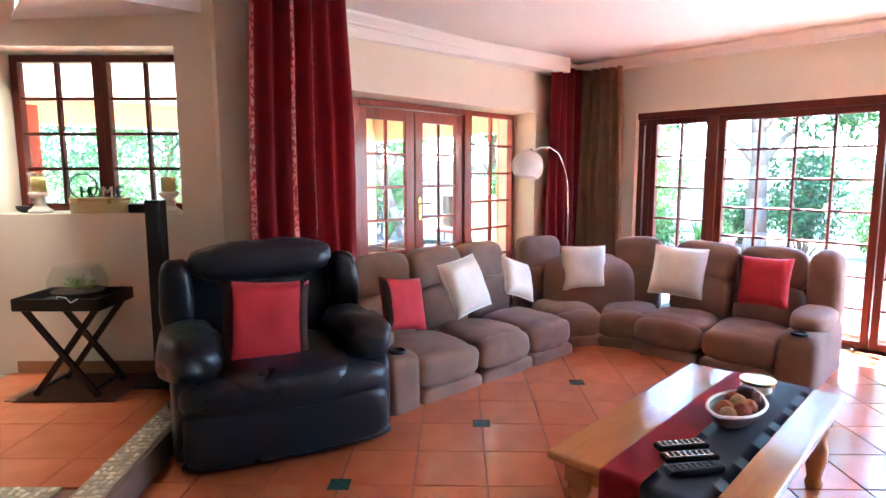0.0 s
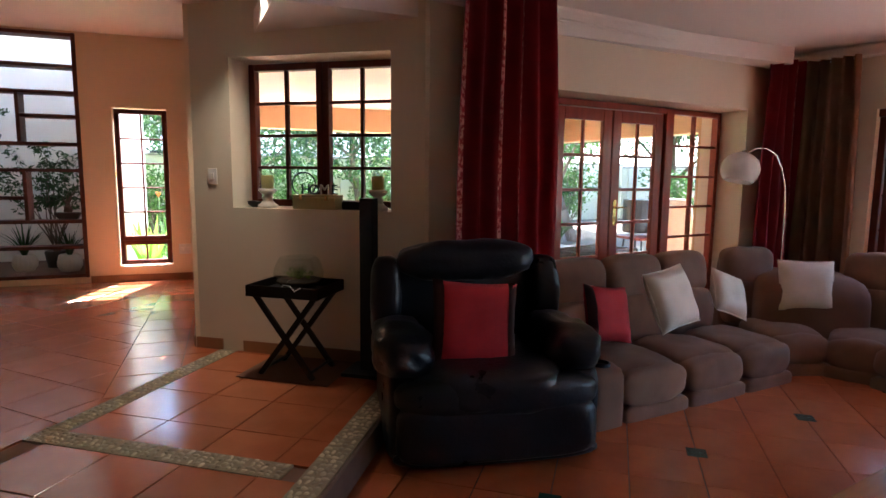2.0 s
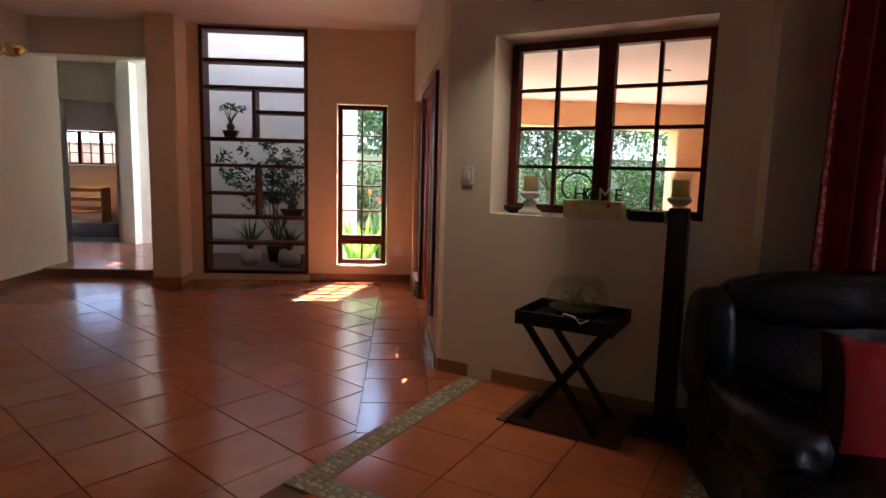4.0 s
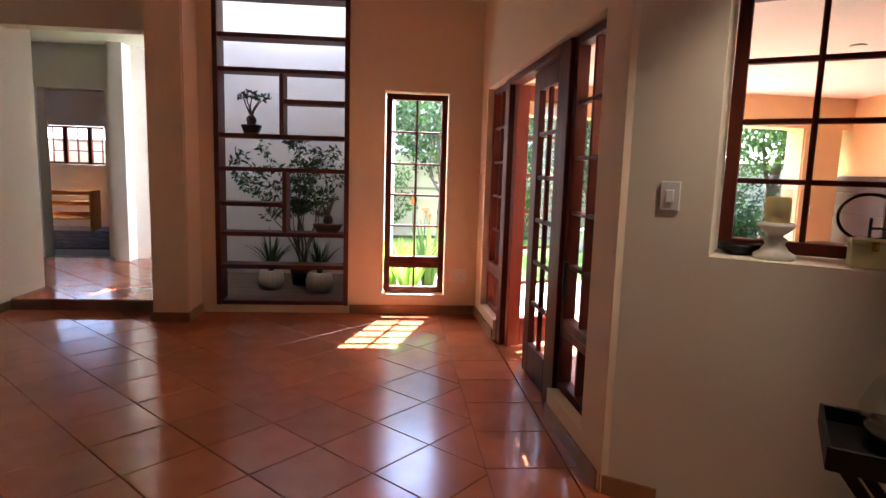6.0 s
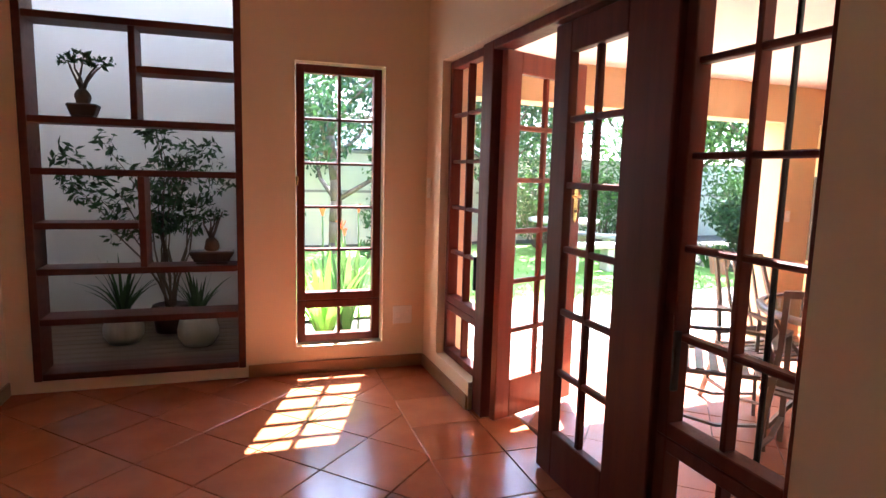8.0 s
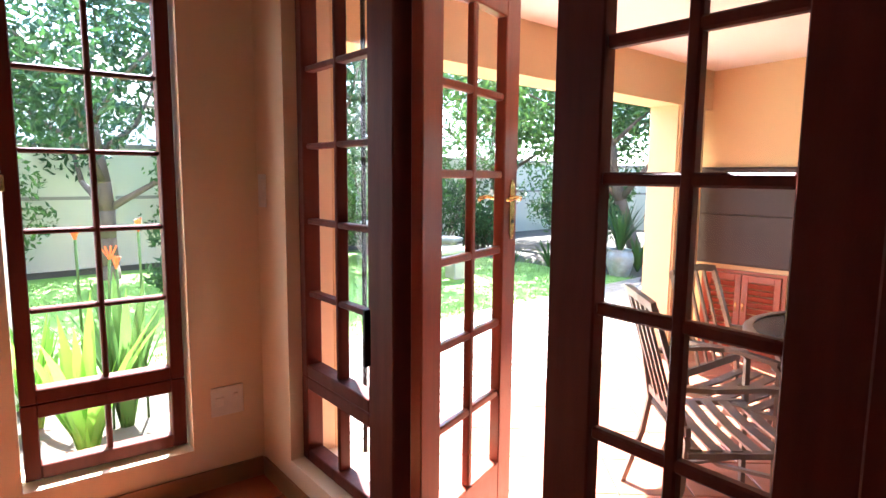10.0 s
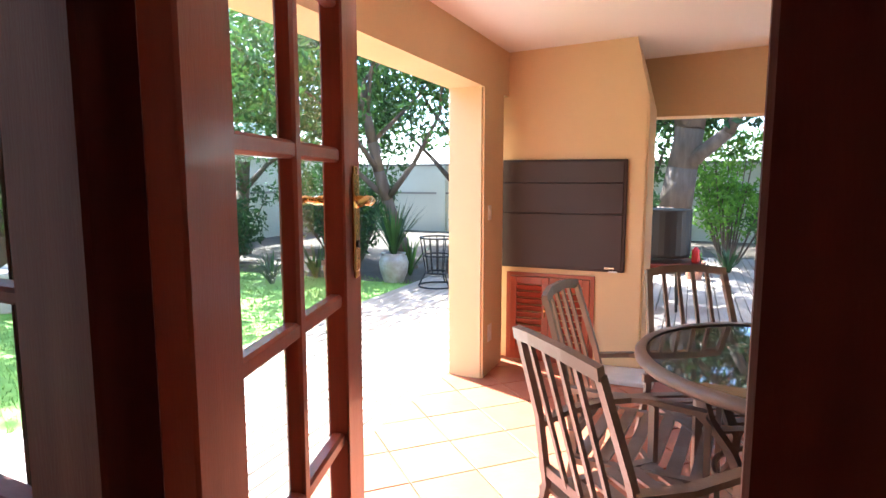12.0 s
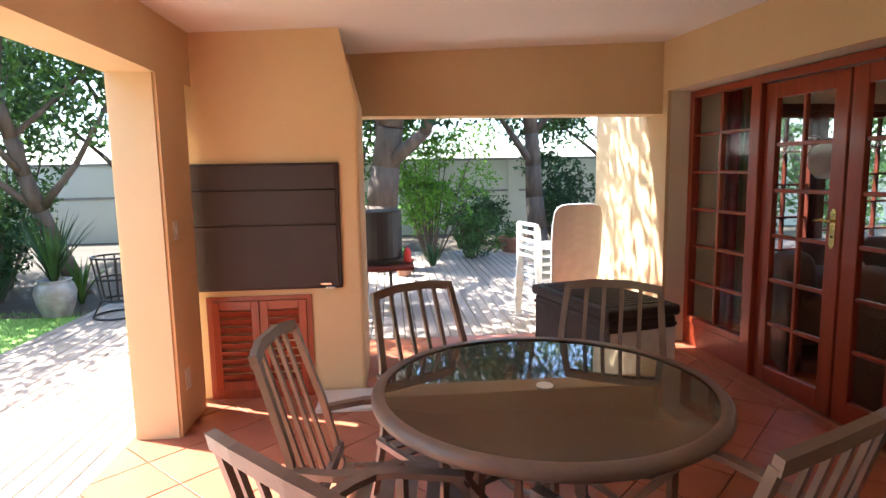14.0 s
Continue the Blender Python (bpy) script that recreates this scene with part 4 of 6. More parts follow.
tray = thing("tray_table", TRAY @ pose(0, 0, 0.006), "dark wooden folding tray table on crossed legs", "table")
bm = bmesh.new()
box(bm, -0.25, -0.19, 0.545, 0.25, 0.19, 0.56)
part("tray_floor", bm, BLACK, tray)
for a in ((-0.26, -0.20, 0.26, -0.188), (-0.26, 0.188, 0.26, 0.20), (-0.26, -0.188, -0.248, 0.188), (0.248, -0.188, 0.26, 0.188)):
    part("rim", rbox(a[0], a[1], 0.54, a[2], a[3], 0.615, 0.003, 1), BLACK, tray)
for y in (-0.15, 0.15):
    for s in (-1, 1):
        bm = bmesh.new()
        strap(bm, [(s * 0.20, y - 0.012 * s, 0.0), (-s * 0.21, y - 0.012 * s, 0.545)], 0.022, 0.034, (0, 1, 0))
        part("leg", bm, BLACK, tray)
for s in (-1, 1):
    bm = bmesh.new()
    rod(bm, (s * 0.17, -0.15, 0.04), (s * 0.17, 0.15, 0.04), 0.011)
    part("stretcher", bm, BLACK, tray)
ter = thing("glass_terrarium", TRAY @ pose(0.0, 0.04, 0.567), "round glass terrarium bowl with small green plants", "terrarium")
prof = [(0.06, 0.0), (0.12, 0.012), (0.165, 0.07), (0.17, 0.12), (0.145, 0.19), (0.125, 0.22)]
part("bowl", lathe([(0.01, 0.0)] + prof + [(r - 0.004, z) for r, z in prof[::-1][:-1]] + [(0.02, 0.006)], 32), VESSEL, ter, "clear glass bowl", smooth=True)
part("soil", lathe([(0.0, 0.008), (0.10, 0.012), (0.15, 0.06), (0.145, 0.066), (0.0, 0.07)], 24), SOIL, ter)


def blades(n, length, width, spread, seed, droop=0.5, up=1.0):
    """A tuft of pointed strap leaves from the origin."""
    rng = random.Random(seed)
    bm = bmesh.new()
    for i in range(n):
        a = rng.uniform(0, 6.283)
        ln = length * rng.uniform(0.55, 1.0)
        out = spread * rng.uniform(0.25, 1.0)
        side = Vector((-math.sin(a), math.cos(a), 0))
        pts = []
        for k in range(5):
            u = k / 4
            rad = 0.015 + out * ln * (u ** 1.3)
            z = ln * up * (u - droop * u * u * out)
            w = width * (1 - u) ** 0.6 * (0.6 + 0.8 * u if u < 0.5 else 1)
            pts.append((Vector((math.cos(a) * rad, math.sin(a) * rad, z)), w))
        prev = None
        for p, w in pts:
            cur = (bm.verts.new(p + side * w / 2), bm.verts.new(p + Vector((0, 0, -w * 0.2))), bm.verts.new(p - side * w / 2))
            if prev:
                bm.faces.new((prev[0], prev[1], cur[1], cur[0]))
                bm.faces.new((prev[1], prev[2], cur[2], cur[1]))
            prev = cur
    return bm


def leaf_cloud(centres, n, size, seed, flat=0.35):
    """Many small folded leaves scattered in blobs (x, y, z, radius)."""
    rng = np.random.default_rng(seed)
    c = np.array(centres, float)
    tot = (c[:, 3] ** 2).sum()
    many = np.maximum(6, (n * c[:, 3] ** 2 / tot).astype(int))
    c = np.repeat(c, many, axis=0)
    k = len(c)

    def unit(a):
        return a / np.linalg.norm(a, axis=1, keepdims=True)
    p = c[:, :3] + unit(rng.normal(size=(k, 3))) * c[:, 3:] * rng.uniform(0.35, 1.0, (k, 1)) ** 0.6 * np.array([1, 1, 0.8])
    a = unit(rng.normal(size=(k, 3)))
    b = unit(np.cross(a, rng.normal(size=(k, 3))))
    s = size * rng.uniform(0.6, 1.3, (k, 1))
    fold = np.cross(a, b) * s * flat * 0.35
    verts = np.stack([p - a * s, p + b * s * flat + fold, p + a * s, p - b * s * flat + fold], 1).reshape(-1, 3)
    base = np.arange(k)[:, None] * 4
    faces = np.concatenate([base + [[0, 1, 2]], base + [[0, 2, 3]]], 1).reshape(-1, 3)
    me = bpy.data.meshes.new("leaves")
    me.from_pydata(verts.tolist(), [], faces.tolist())
    return me


part("plants", blades(30, 0.13, 0.012, 0.7, 3), LEAF, ter, "small green plants", at=pose(0, 0, 0.068))
me = leaf_cloud([(-0.04, 0, 0.11, 0.05), (0.05, 0.02, 0.10, 0.045), (0, -0.05, 0.10, 0.04)], 160, 0.012, 5)
me.materials.append(LEAF_LIME)
share("moss", me, ter, pose(0, 0, 0))
bm = bmesh.new()
tube(bm, [(0.02, -0.15, 0.575 - 0.006), (0.06, -0.17, 0.63), (0.12, -0.19, 0.628), (0.16, -0.205, 0.60), (0.20, -0.20, 0.622)], 0.004, 6)
tagged(part("white_cable", bm, PLASTIC, at=TRAY @ pose(-0.06, 0, 0.0), smooth=True), "thin white cable lying on the tray", "cable")

# ---- niche ornaments ----
def candlestick(u, h):
    c = thing("candle_holder", CHAMFER @ pose(u, 0.12, 1.09), "pale stone candle holder with yellow candle in glass", "candle holder", "niche candles")
    part("pedestal", lathe([(0.0, 0), (0.072, 0), (0.074, 0.02), (0.05, 0.035), (0.034, 0.06), (0.045, 0.078), (0.026, 0.09), (0.05, 0.11), (0.066, 0.128), (0.064, 0.142), (0.0, 0.144)], 24), STONEWARE, c, smooth=True)
    part("candle", lathe([(0.0, 0.145), (0.044, 0.145), (0.045, 0.235), (0.038, 0.243), (0.0, 0.238)], 20), WAX, c, "yellow wax candle", smooth=True)
    part("glass_sleeve", lathe([(0.058, 0.144), (0.058, 0.275), (0.055, 0.275), (0.055, 0.146)], 24), VESSEL, c, "clear glass sleeve", smooth=True)
candlestick(0.58, 0.2)
candlestick(1.46, 0.2)
case = thing("trinket_case", CHAMFER @ pose(0.99, 0.12, 1.09), "cream wooden case with brass clasps on sill", "case")
part("box", rbox(-0.17, -0.07, 0, 0.17, 0.07, 0.085, 0.006), material("cream_case", (0.66, 0.60, 0.30), 0.5), case)
part("lid", rbox(-0.172, -0.072, 0.087, 0.172, 0.072, 0.105, 0.005), material("cream_lid", (0.62, 0.56, 0.28), 0.5), case)
for x in (-0.10, 0.10):
    part("clasp", rbox(x - 0.012, -0.077, 0.065, x + 0.012, -0.0725, 0.10, 0.002, 1), BRASS, case)
sign = thing("home_sign", CHAMFER @ pose(1.0, 0.11, 1.195), "grey wire ring sign with letters reading home", "sign")
bm = bmesh.new()
tube(bm, [(-0.13 + 0.095 * math.cos(a), 0.03, 0.075 + 0.085 * math.sin(a)) for a in [2 * math.pi * i / 24 for i in range(25)]], 0.006, 6)
part("ring", bm, STEEL, sign)
for ch, x in (("H", -0.10), ("O", -0.03), ("M", 0.05), ("E", 0.13)):
    cu = bpy.data.curves.new("letter", "FONT")
    cu.body, cu.size, cu.extrude, cu.align_x = ch, 0.105, 0.006, "CENTER"
    tmp = new("letter_tmp", cu)
    me = bpy.data.meshes.new_from_object(tmp.evaluated_get(bpy.context.evaluated_depsgraph_get()))
    bpy.data.objects.remove(tmp)
    me.materials.append(STONEWARE if ch == "M" else STEEL)
    share("letter", me, sign, pose(x, 0, 0.003, 90))
dk = lathe([(0.0, 0), (0.05, 0), (0.075, 0.02), (0.08, 0.045), (0.07, 0.045), (0.0, 0.03)], 20)
tagged(part("black_bowl", dk, BLACK, at=CHAMFER @ pose(0.455, 0.19, 1.091), smooth=True), "small black bowl on the niche sill", "bowl")
tagged(part("black_box", rbox(-0.10, -0.04, 0, 0.10, 0.04, 0.06, 0.008), BLACK, at=CHAMFER @ pose(1.29, 0.13, 1.091)), "low black box on the niche sill", "box")


# ---- switches and sockets ----
def switch(name, m, w, h, label, rockers, cat):
    s = thing(name, m, label, cat)
    part("plate", rbox(-w / 2, -0.008, -h / 2, w / 2, 0, h / 2, 0.003), PLASTIC, s)
    for x, z, rw, rh in rockers:
        part("rocker", rbox(x - rw / 2, -0.014, z - rh / 2, x + rw / 2, -0.008, z + rh / 2, 0.002, 1), WHITE, s)
    return s
switch("light_switch", CHAMFER @ pose(0.20, -0.001, 1.32), 0.075, 0.115, "white wall light switch beside the niche", ((0, 0, 0.03, 0.05),), "switch")
switch("light_switch", GAR @ pose(XD - 0.001, 9.40, 1.30, 0, 0, -90), 0.075, 0.14, "white wall light switch beside garden doors", ((0, 0, 0.03, 0.05),), "switch")
switch("wall_socket", pose(-0.25, YF - 0.001, 0.385), 0.14, 0.13, "white double wall socket near the floor", ((-0.035, 0, 0.04, 0.04), (0.035, 0.02, 0.02, 0.02)), "socket")
switch("light_switch", pose(-2.32, 11.299, 1.42), 0.075, 0.115, "white wall switch behind planter shelves", ((0, 0, 0.03, 0.05),), "switch")

# ---- ceiling downlights that are lit ----
def downlight(x, y, z, power, out=False):
    d = thing("downlight", pose(x, y, z), "small round recessed ceiling downlight, lit", "downlight", "downlights")
    part("ring", lathe([(0.035, 0.0), (0.05, -0.001), (0.052, -0.006), (0.036, -0.008)], 20), CHROME, d)
    part("lens", lathe([(0.0, -0.003), (0.034, -0.003), (0.034, -0.005), (0.0, -0.005)], 16), glow("lamp_lens", (1.0, 0.85, 0.6), 4.0), d)
    if power:
        l = new("spot", bpy.data.lights.new("spot", "SPOT"))
        l.data.energy, l.data.spot_size, l.data.spot_blend, l.data.shadow_soft_size = power, radians(110), 0.8, 0.03
        l.data.color = (1.0, 0.80, 0.55)
        l.parent = d
        l.matrix_basis = pose(0, 0, -0.012)
downlight(4.1, 3.75, LIVING_TOP, 0)
downlight(-2.88, 7.42, HALL_TOP, 0)
downlight(-1.37, 7.39, HALL_TOP, 0)
p = CHAMFER @ Vector((0.85, -0.34, 0))
downlight(p.x, p.y, LIVING_TOP, 6)

# ---- hall: planter shelves ----
sh = thing("planter_shelves", pose(0, YF, 0), "dark wooden open shelf frame in planter opening", "shelves")
X0, X1 = -2.555, -1.325
for a, b in ((X0 + 0.001, X0 + 0.045), (X1 - 0.045, X1 - 0.001)):
    part("upright", rbox(a, -0.012, 0.072, b, 0.215, 2.928, 0.004, 1), SHELFWOOD, sh)
for z in (0.095, 0.44, 0.75, 1.355, 1.66, 2.25, 2.55, 2.905):
    part("shelf", rbox(X0 + 0.046, -0.008, z - 0.02, X1 - 0.046, 0.21, z + 0.02, 0.004, 1), SHELFWOOD, sh)
part("shelf", rbox(-1.925, -0.006, 1.96, X1 - 0.046, 0.21, 2.0, 0.004, 1), SHELFWOOD, sh)
part("shelf", rbox(X0 + 0.046, -0.006, 1.01, -1.945, 0.21, 1.05, 0.004, 1), SHELFWOOD, sh)
part("divider", rbox(-1.965, -0.006, 1.681, -1.927, 0.21, 2.229, 0.004, 1), SHELFWOOD, sh)
part("divider", rbox(-1.943, -0.006, 0.771, -1.905, 0.21, 1.334, 0.004, 1), SHELFWOOD, sh)
fl = bpy.data.objects["floor_planter"]
me = mesh_of(rbox(-0.895, -0.058, 0, 0.895, 0.058, 0.018, 0.003, 1), "board", PLANK)
for i in range(13):
    share("board", me, fl, pose(-2.12, 9.78 + i * 0.12, 0.041))
# Unseen translucent sheet added to soften the sun falling into the planter recess.
frost = bpy.data.materials.new("planter_diffuser")
frost.use_nodes = True
fn = frost.node_tree
tl = fn.nodes.new("ShaderNodeBsdfTranslucent")
tl.inputs[0].default_value = (0.27, 0.255, 0.225, 1)
fn.links.new(tl.outputs[0], fn.nodes["Material Output"].inputs["Surface"])
bm = bmesh.new()
box(bm, -3.2, YF + 0.1, 3.40, -1.1, 11.45, 3.41)
structure("skylight_planter", bm, frost, "unseen frosted sheet added over the planter recess to diffuse sun", "skylight")


def bonsai(m, h, seed, pot_w, label, leaves=150):
    b = thing("bonsai_plant", m, label, "bonsai", "bonsai plants")
    bm = rbox(-pot_w, -0.06, 0.012, pot_w, 0.06, 0.085, 0.012)
    for v in bm.verts:
        if v.co.z < 0.05:
            v.co.x *= 0.8
            v.co.y *= 0.8
    part("pot", bm, DARKPOT, b, "dark glazed pot")
    part("pot_foot", rbox(-pot_w * 0.7, -0.045, 0, pot_w * 0.7, 0.045, 0.012, 0.003, 1), DARKPOT, b)
    rng = random.Random(seed)
    bm = bmesh.new()
    bmesh.ops.create_icosphere(bm, subdivisions=3, radius=0.045)
    for v in bm.verts:
        v.co.z = v.co.z * 1.25 + 0.12
        v.co += Vector((1, 1, 0)) * 0.012 * noise.noise(v.co * 25 + Vector((seed, 0, 0)))
    tips = []
    for i in range(5):
        a = i * 1.3 + seed
        p = Vector((0, 0, 0.16))
        d = Vector((math.cos(a) * 0.5, math.sin(a) * 0.35, 1)).normalized()
        r = 0.012
        for k in range(3):
            q = p + d * h * 0.22 * rng.uniform(0.7, 1.1)
            rod(bm, p, q, r, r * 0.7, 6)
            p, r = q, r * 0.7
            d = (d + Vector((rng.uniform(-.5, .5), rng.uniform(-.4, .4), 0.1))).normalized()
        tips.append((p.x, p.y, p.z, h * 0.16))
    part("trunk", bm, BARK, b, smooth=True)
    me = leaf_cloud(tips, leaves, 0.02, seed, 0.5)
    me.materials.append(LEAF_DARK)
    share("crown", me, b, pose(0, 0, 0))
bonsai(pose(-2.24, 9.57, 1.681), 0.36, 3, 0.085, "ficus bonsai in dark square pot on shelf", 130)
bonsai(pose(-1.53, 9.57, 0.771), 0.28, 8, 0.14, "sparse bonsai in long dark tray on shelf", 40)


def ribbed_pot(m, r, h, seed, label, leaf_len=0.5):
    p = thing("potted_plant", m, label, "plant")
    prof = [(0.0, 0.0), (r * 0.72, 0.0), (r * 0.98, h * 0.3), (r, h * 0.55), (r * 0.86, h * 0.92), (r * 0.72, h), (r * 0.64, h), (r * 0.6, h * 0.85), (0.0, h * 0.84)]
    bm = lathe(prof, 48)
    for v in bm.verts:
        if h * 0.02 < v.co.z < h * 0.95:
            a = math.atan2(v.co.y, v.co.x)
            k = 1 + 0.03 * math.cos(a * 16)
            v.co.x *= k
            v.co.y *= k
    part("pot", bm, STONEWARE, p, "ribbed pale round pot", smooth=True)
    part("foliage", blades(26, leaf_len, 0.035, 0.75, seed, 0.55), LEAF_DARK, p, "dark strap leaves", at=pose(0, 0, h * 0.86), smooth=True)
ribbed_pot(pose(-2.22, 10.32, 0.059), 0.14, 0.21, 4, "strap-leaved plant in ribbed pale pot on boards", 0.62)
ribbed_pot(pose(-1.68, 10.16, 0.059), 0.145, 0.22, 9, "strap-leaved plant in ribbed pale pot on boards", 0.58)
fic = thing("weeping_fig", pose(-1.92, 10.6, 0.059), "slender indoor weeping fig with drooping leaves", "plant")
bm = lathe([(0.0, 0), (0.12, 0), (0.15, 0.20), (0.14, 0.22), (0.0, 0.2)], 20)
part("pot", bm, DARKPOT, fic, smooth=True)
bm = bmesh.new()
cl = []
rng = random.Random(5)
for i in range(14):
    p = Vector((rng.uniform(-.03, .03), rng.uniform(-.03, .03), 0.2))
    d = Vector((rng.uniform(-.35, .35), rng.uniform(-.25, .25), 1)).normalized()
    r = 0.012
    for k in range(6):
        q = p + d * 0.24
        rod(bm, p, q, r, r * 0.78, 5)
        if k > 1:
            cl.append((q.x, q.y, q.z, 0.12))
        p, r = q, r * 0.78
        d = (d + Vector((rng.uniform(-.3, .3), rng.uniform(-.3, .3), -0.12))).normalized()
part("trunk", bm, BARK, fic)
me = leaf_cloud(cl, 1500, 0.042, 12, 0.34)
me.materials.append(LEAF_DARK)
share("crown", me, fic, pose(0, 0, 0))

# ---- raised passage and store room seen past the pillar ----
bm = bmesh.new()
box(bm, -6.2, YF + 0.02, -0.2, -3.02, 12.0, 0.088)
structure("floor_passage", bm, GROUT, "raised passage floor of terracotta tiles", "floor")
structure("wall_passage", wall_mesh(3.2, 0.22, 0.0, 3.3, [(0.70, 1.52, 0.09, 2.30)], pose(-6.2, 12.0, 0)), WHITE, "white plaster wall with doorway to store room", "wall")
bm = bmesh.new()
box(bm, -4.50, 11.75, 0.0, -4.32, 12.0, 3.3)
structure("wall_nib", bm, WHITE, "white plaster nib beside the doorway", "wall")
bm = bmesh.new()
box(bm, -4.62, -3.0, -0.01, -4.42, 10.06, HALL_TOP)
bmesh.ops.bevel(bm, geom=[e for e in bm.edges if abs(e.verts[0].co.z - e.verts[1].co.z) > 1], offset=0.02, segments=2, affect="EDGES")
structure("wall_hall_side", bm, CREAM, "cream plaster side wall of the hall", "wall")
skirting("baseboard_side", [(-4.418, YF), (-4.418, -2.9)])
wl = thing("wall_lamp", pose(-4.42, 9.05, 2.50), "small brass bowl uplighter on the hall wall", "wall lamp")
part("bowl", lathe([(0.012, -0.07), (0.05, -0.055), (0.085, -0.01), (0.10, 0.05), (0.094, 0.05), (0.078, -0.006), (0.045, -0.045), (0.01, -0.055)], 24), BRASS, wl, at=pose(0.13, 0, 0), smooth=True)
bm = bmesh.new()
tube(bm, [(0.0, 0, -0.03), (0.05, 0, -0.06), (0.10, 0, -0.07), (0.13, 0, -0.06)], 0.009)
part("arm", bm, BRASS, wl, smooth=True)
part("wall_plate", rbox(0, -0.035, -0.075, 0.012, 0.035, 0.02, 0.004), BRASS, wl)
bm = bmesh.new()
box(bm, -6.2, YF + 0.22, 2.86, -3.22, 12.0, 2.96)
structure("ceiling_passage", bm, WHITE, "white passage ceiling", "ceiling")
bm = bmesh.new()
box(bm, -9.0, 12.22, -0.2, -3.0, 16.3, 0.08)
structure("floor_store", bm, CONCRETE, "grey concrete floor of the store room", "floor")
structure("wall_store_back", wall_mesh(6.0, 0.2, 0.0, 3.0, [(1.20, 2.60, 1.30, 2.05)], pose(-9.0, 16.1, 0)), WHITE, "white store room wall with high window", "wall")
bm = bmesh.new()
box(bm, -9.2, 12.0, 0, -9.0, 16.3, 3.0)
box(bm, -3.2, 12.22, 0, -3.0, 16.1, 3.0)
box(bm, -9.0, 12.0, 0, -6.2, 12.2, 3.0)
structure("wall_store_sides", bm, WHITE, "white plaster side walls of the store room", "wall")
bm = bmesh.new()
box(bm, -9.2, 12.22, 3.0, -3.0, 16.3, 3.1)
structure("ceiling_store", bm, WHITE, "white store room ceiling", "ceiling")
w = thing("window_12", pose(-9.35, 16.16, 0), "dark framed high window with small panes", "window", kind="structure")
for k in range(3):
    glazing(w, 1.56 + 0.46 * k, 2.015 + 0.46 * k, 1.31, 2.04, 2, 3, WOOD, frame_w=0.04, depth=0.06, bar=0.02)
rug = bmesh.new()
box(rug, -7.4, 12.9, 0.081, -4.6, 15.2, 0.092)
tagged(part("store_rug", rug, material("patterned_rug", (0.07, 0.055, 0.05), 0.95, color2=(0.18, 0.15, 0.13), scale=6, spread=0.1)), "dark patterned rug on store room floor", "rug")
cr = thing("slatted_bench", pose(-7.0, 15.4, 0.081, 0, 0, 8), "low pale wooden slatted bench on the rug", "bench")
for s in (-1, 1):
    part("side", rbox(s * 0.5 - 0.02, -0.25, 0, s * 0.5 + 0.02, 0.25, 0.75, 0.004, 1), PINE, cr)
for z in (0.25, 0.45, 0.65):
    part("slat", rbox(-0.48, 0.16, z, 0.48, 0.19, z + 0.08, 0.004, 1), PINE, cr)
part("seat", rbox(-0.48, -0.22, 0.22, 0.48, 0.15, 0.245, 0.004, 1), PINE, cr)
motor = thing("door_motor", pose(-6.95, 14.2, 2.62), "black overhead door motor with rail", "motor")
part("housing", rbox(-0.16, -0.2, 0, 0.16, 0.2, 0.2, 0.02), BLACK, motor)
part("rail", rbox(0.16, -0.03, 0.14, 2.2, 0.03, 0.19, 0.004, 1), STEEL, motor)
part("hanger", rbox(-0.02, -0.02, 0.2, 0.02, 0.02, 0.38, 0.003, 1), STEEL, motor)

ZONE[0] = PAT
# ---- patio: built-in braai ----
br = thing("built_in_braai", pose(0, 0, 0), "ochre plastered built-in braai with chimney and steel shutter", "braai")
bm = bmesh.new()
ring = [(8.11, PATIO), (9.26, PATIO), (9.26, 2.60), (8.235, 2.60), (8.215, 2.27), (8.11, 1.86)]
a = [bm.verts.new((3.73, y, z)) for y, z in ring]
b = [bm.verts.new((4.50, y, z)) for y, z in ring]
bm.faces.new(a)
bm.faces.new(b[::-1])
for i in range(6):
    bm.faces.new((a[i], a[(i + 1) % 6], b[(i + 1) % 6], b[i]))
bmesh.ops.bevel(bm, geom=[e for e in bm.edges if abs(e.verts[0].co.x - 3.73) < 0.01 and abs(e.verts[1].co.x - 3.73) < 0.01], offset=0.012, segments=2, affect="EDGES")
part("chimney_body", bm, OCHRE, br)
part("shutter_frame", rbox(3.700, 8.235, 0.675, 3.729, 9.235, 1.462, 0.006, 1), SHUTTER, br)
part("shutter_panel", rbox(3.688, 8.255, 1.30, 3.70, 9.215, 1.45, 0.004, 1), SHUTTER, br, "steel shutter panel")
part("shutter_panel", rbox(3.684, 8.255, 1.085, 3.70, 9.215, 1.296, 0.004, 1), SHUTTER, br, "steel shutter panel")
part("shutter_panel", rbox(3.690, 8.255, 0.69, 3.70, 9.215, 1.079, 0.004, 1), SHUTTER, br, "steel shutter panel")
part("shutter_handle", rbox(3.678, 8.30, 0.70, 3.69, 8.37, 0.712, 0.002, 1), CHROME, br)
part("badge", rbox(3.677, 8.28, 0.675, 3.70, 8.34, 0.684, 0.001, 1), PLASTIC, br)
dr = part("cupboard_frame", bmesh.new(), REDWOOD, br)
bm = bmesh.new()
for p in ((9.055, 0.0, 9.085, 0.635), (8.435, 0.0, 8.465, 0.635), (8.465, 0.61, 9.055, 0.635), (8.465, 0.0, 9.055, 0.03)):
    box(bm, 3.715, p[0], p[1] + PATIO * (p[1] == 0), 3.729, p[2], p[3])
me = mesh_of(bm, "cupboard_frame", REDWOOD)
dr.data = me
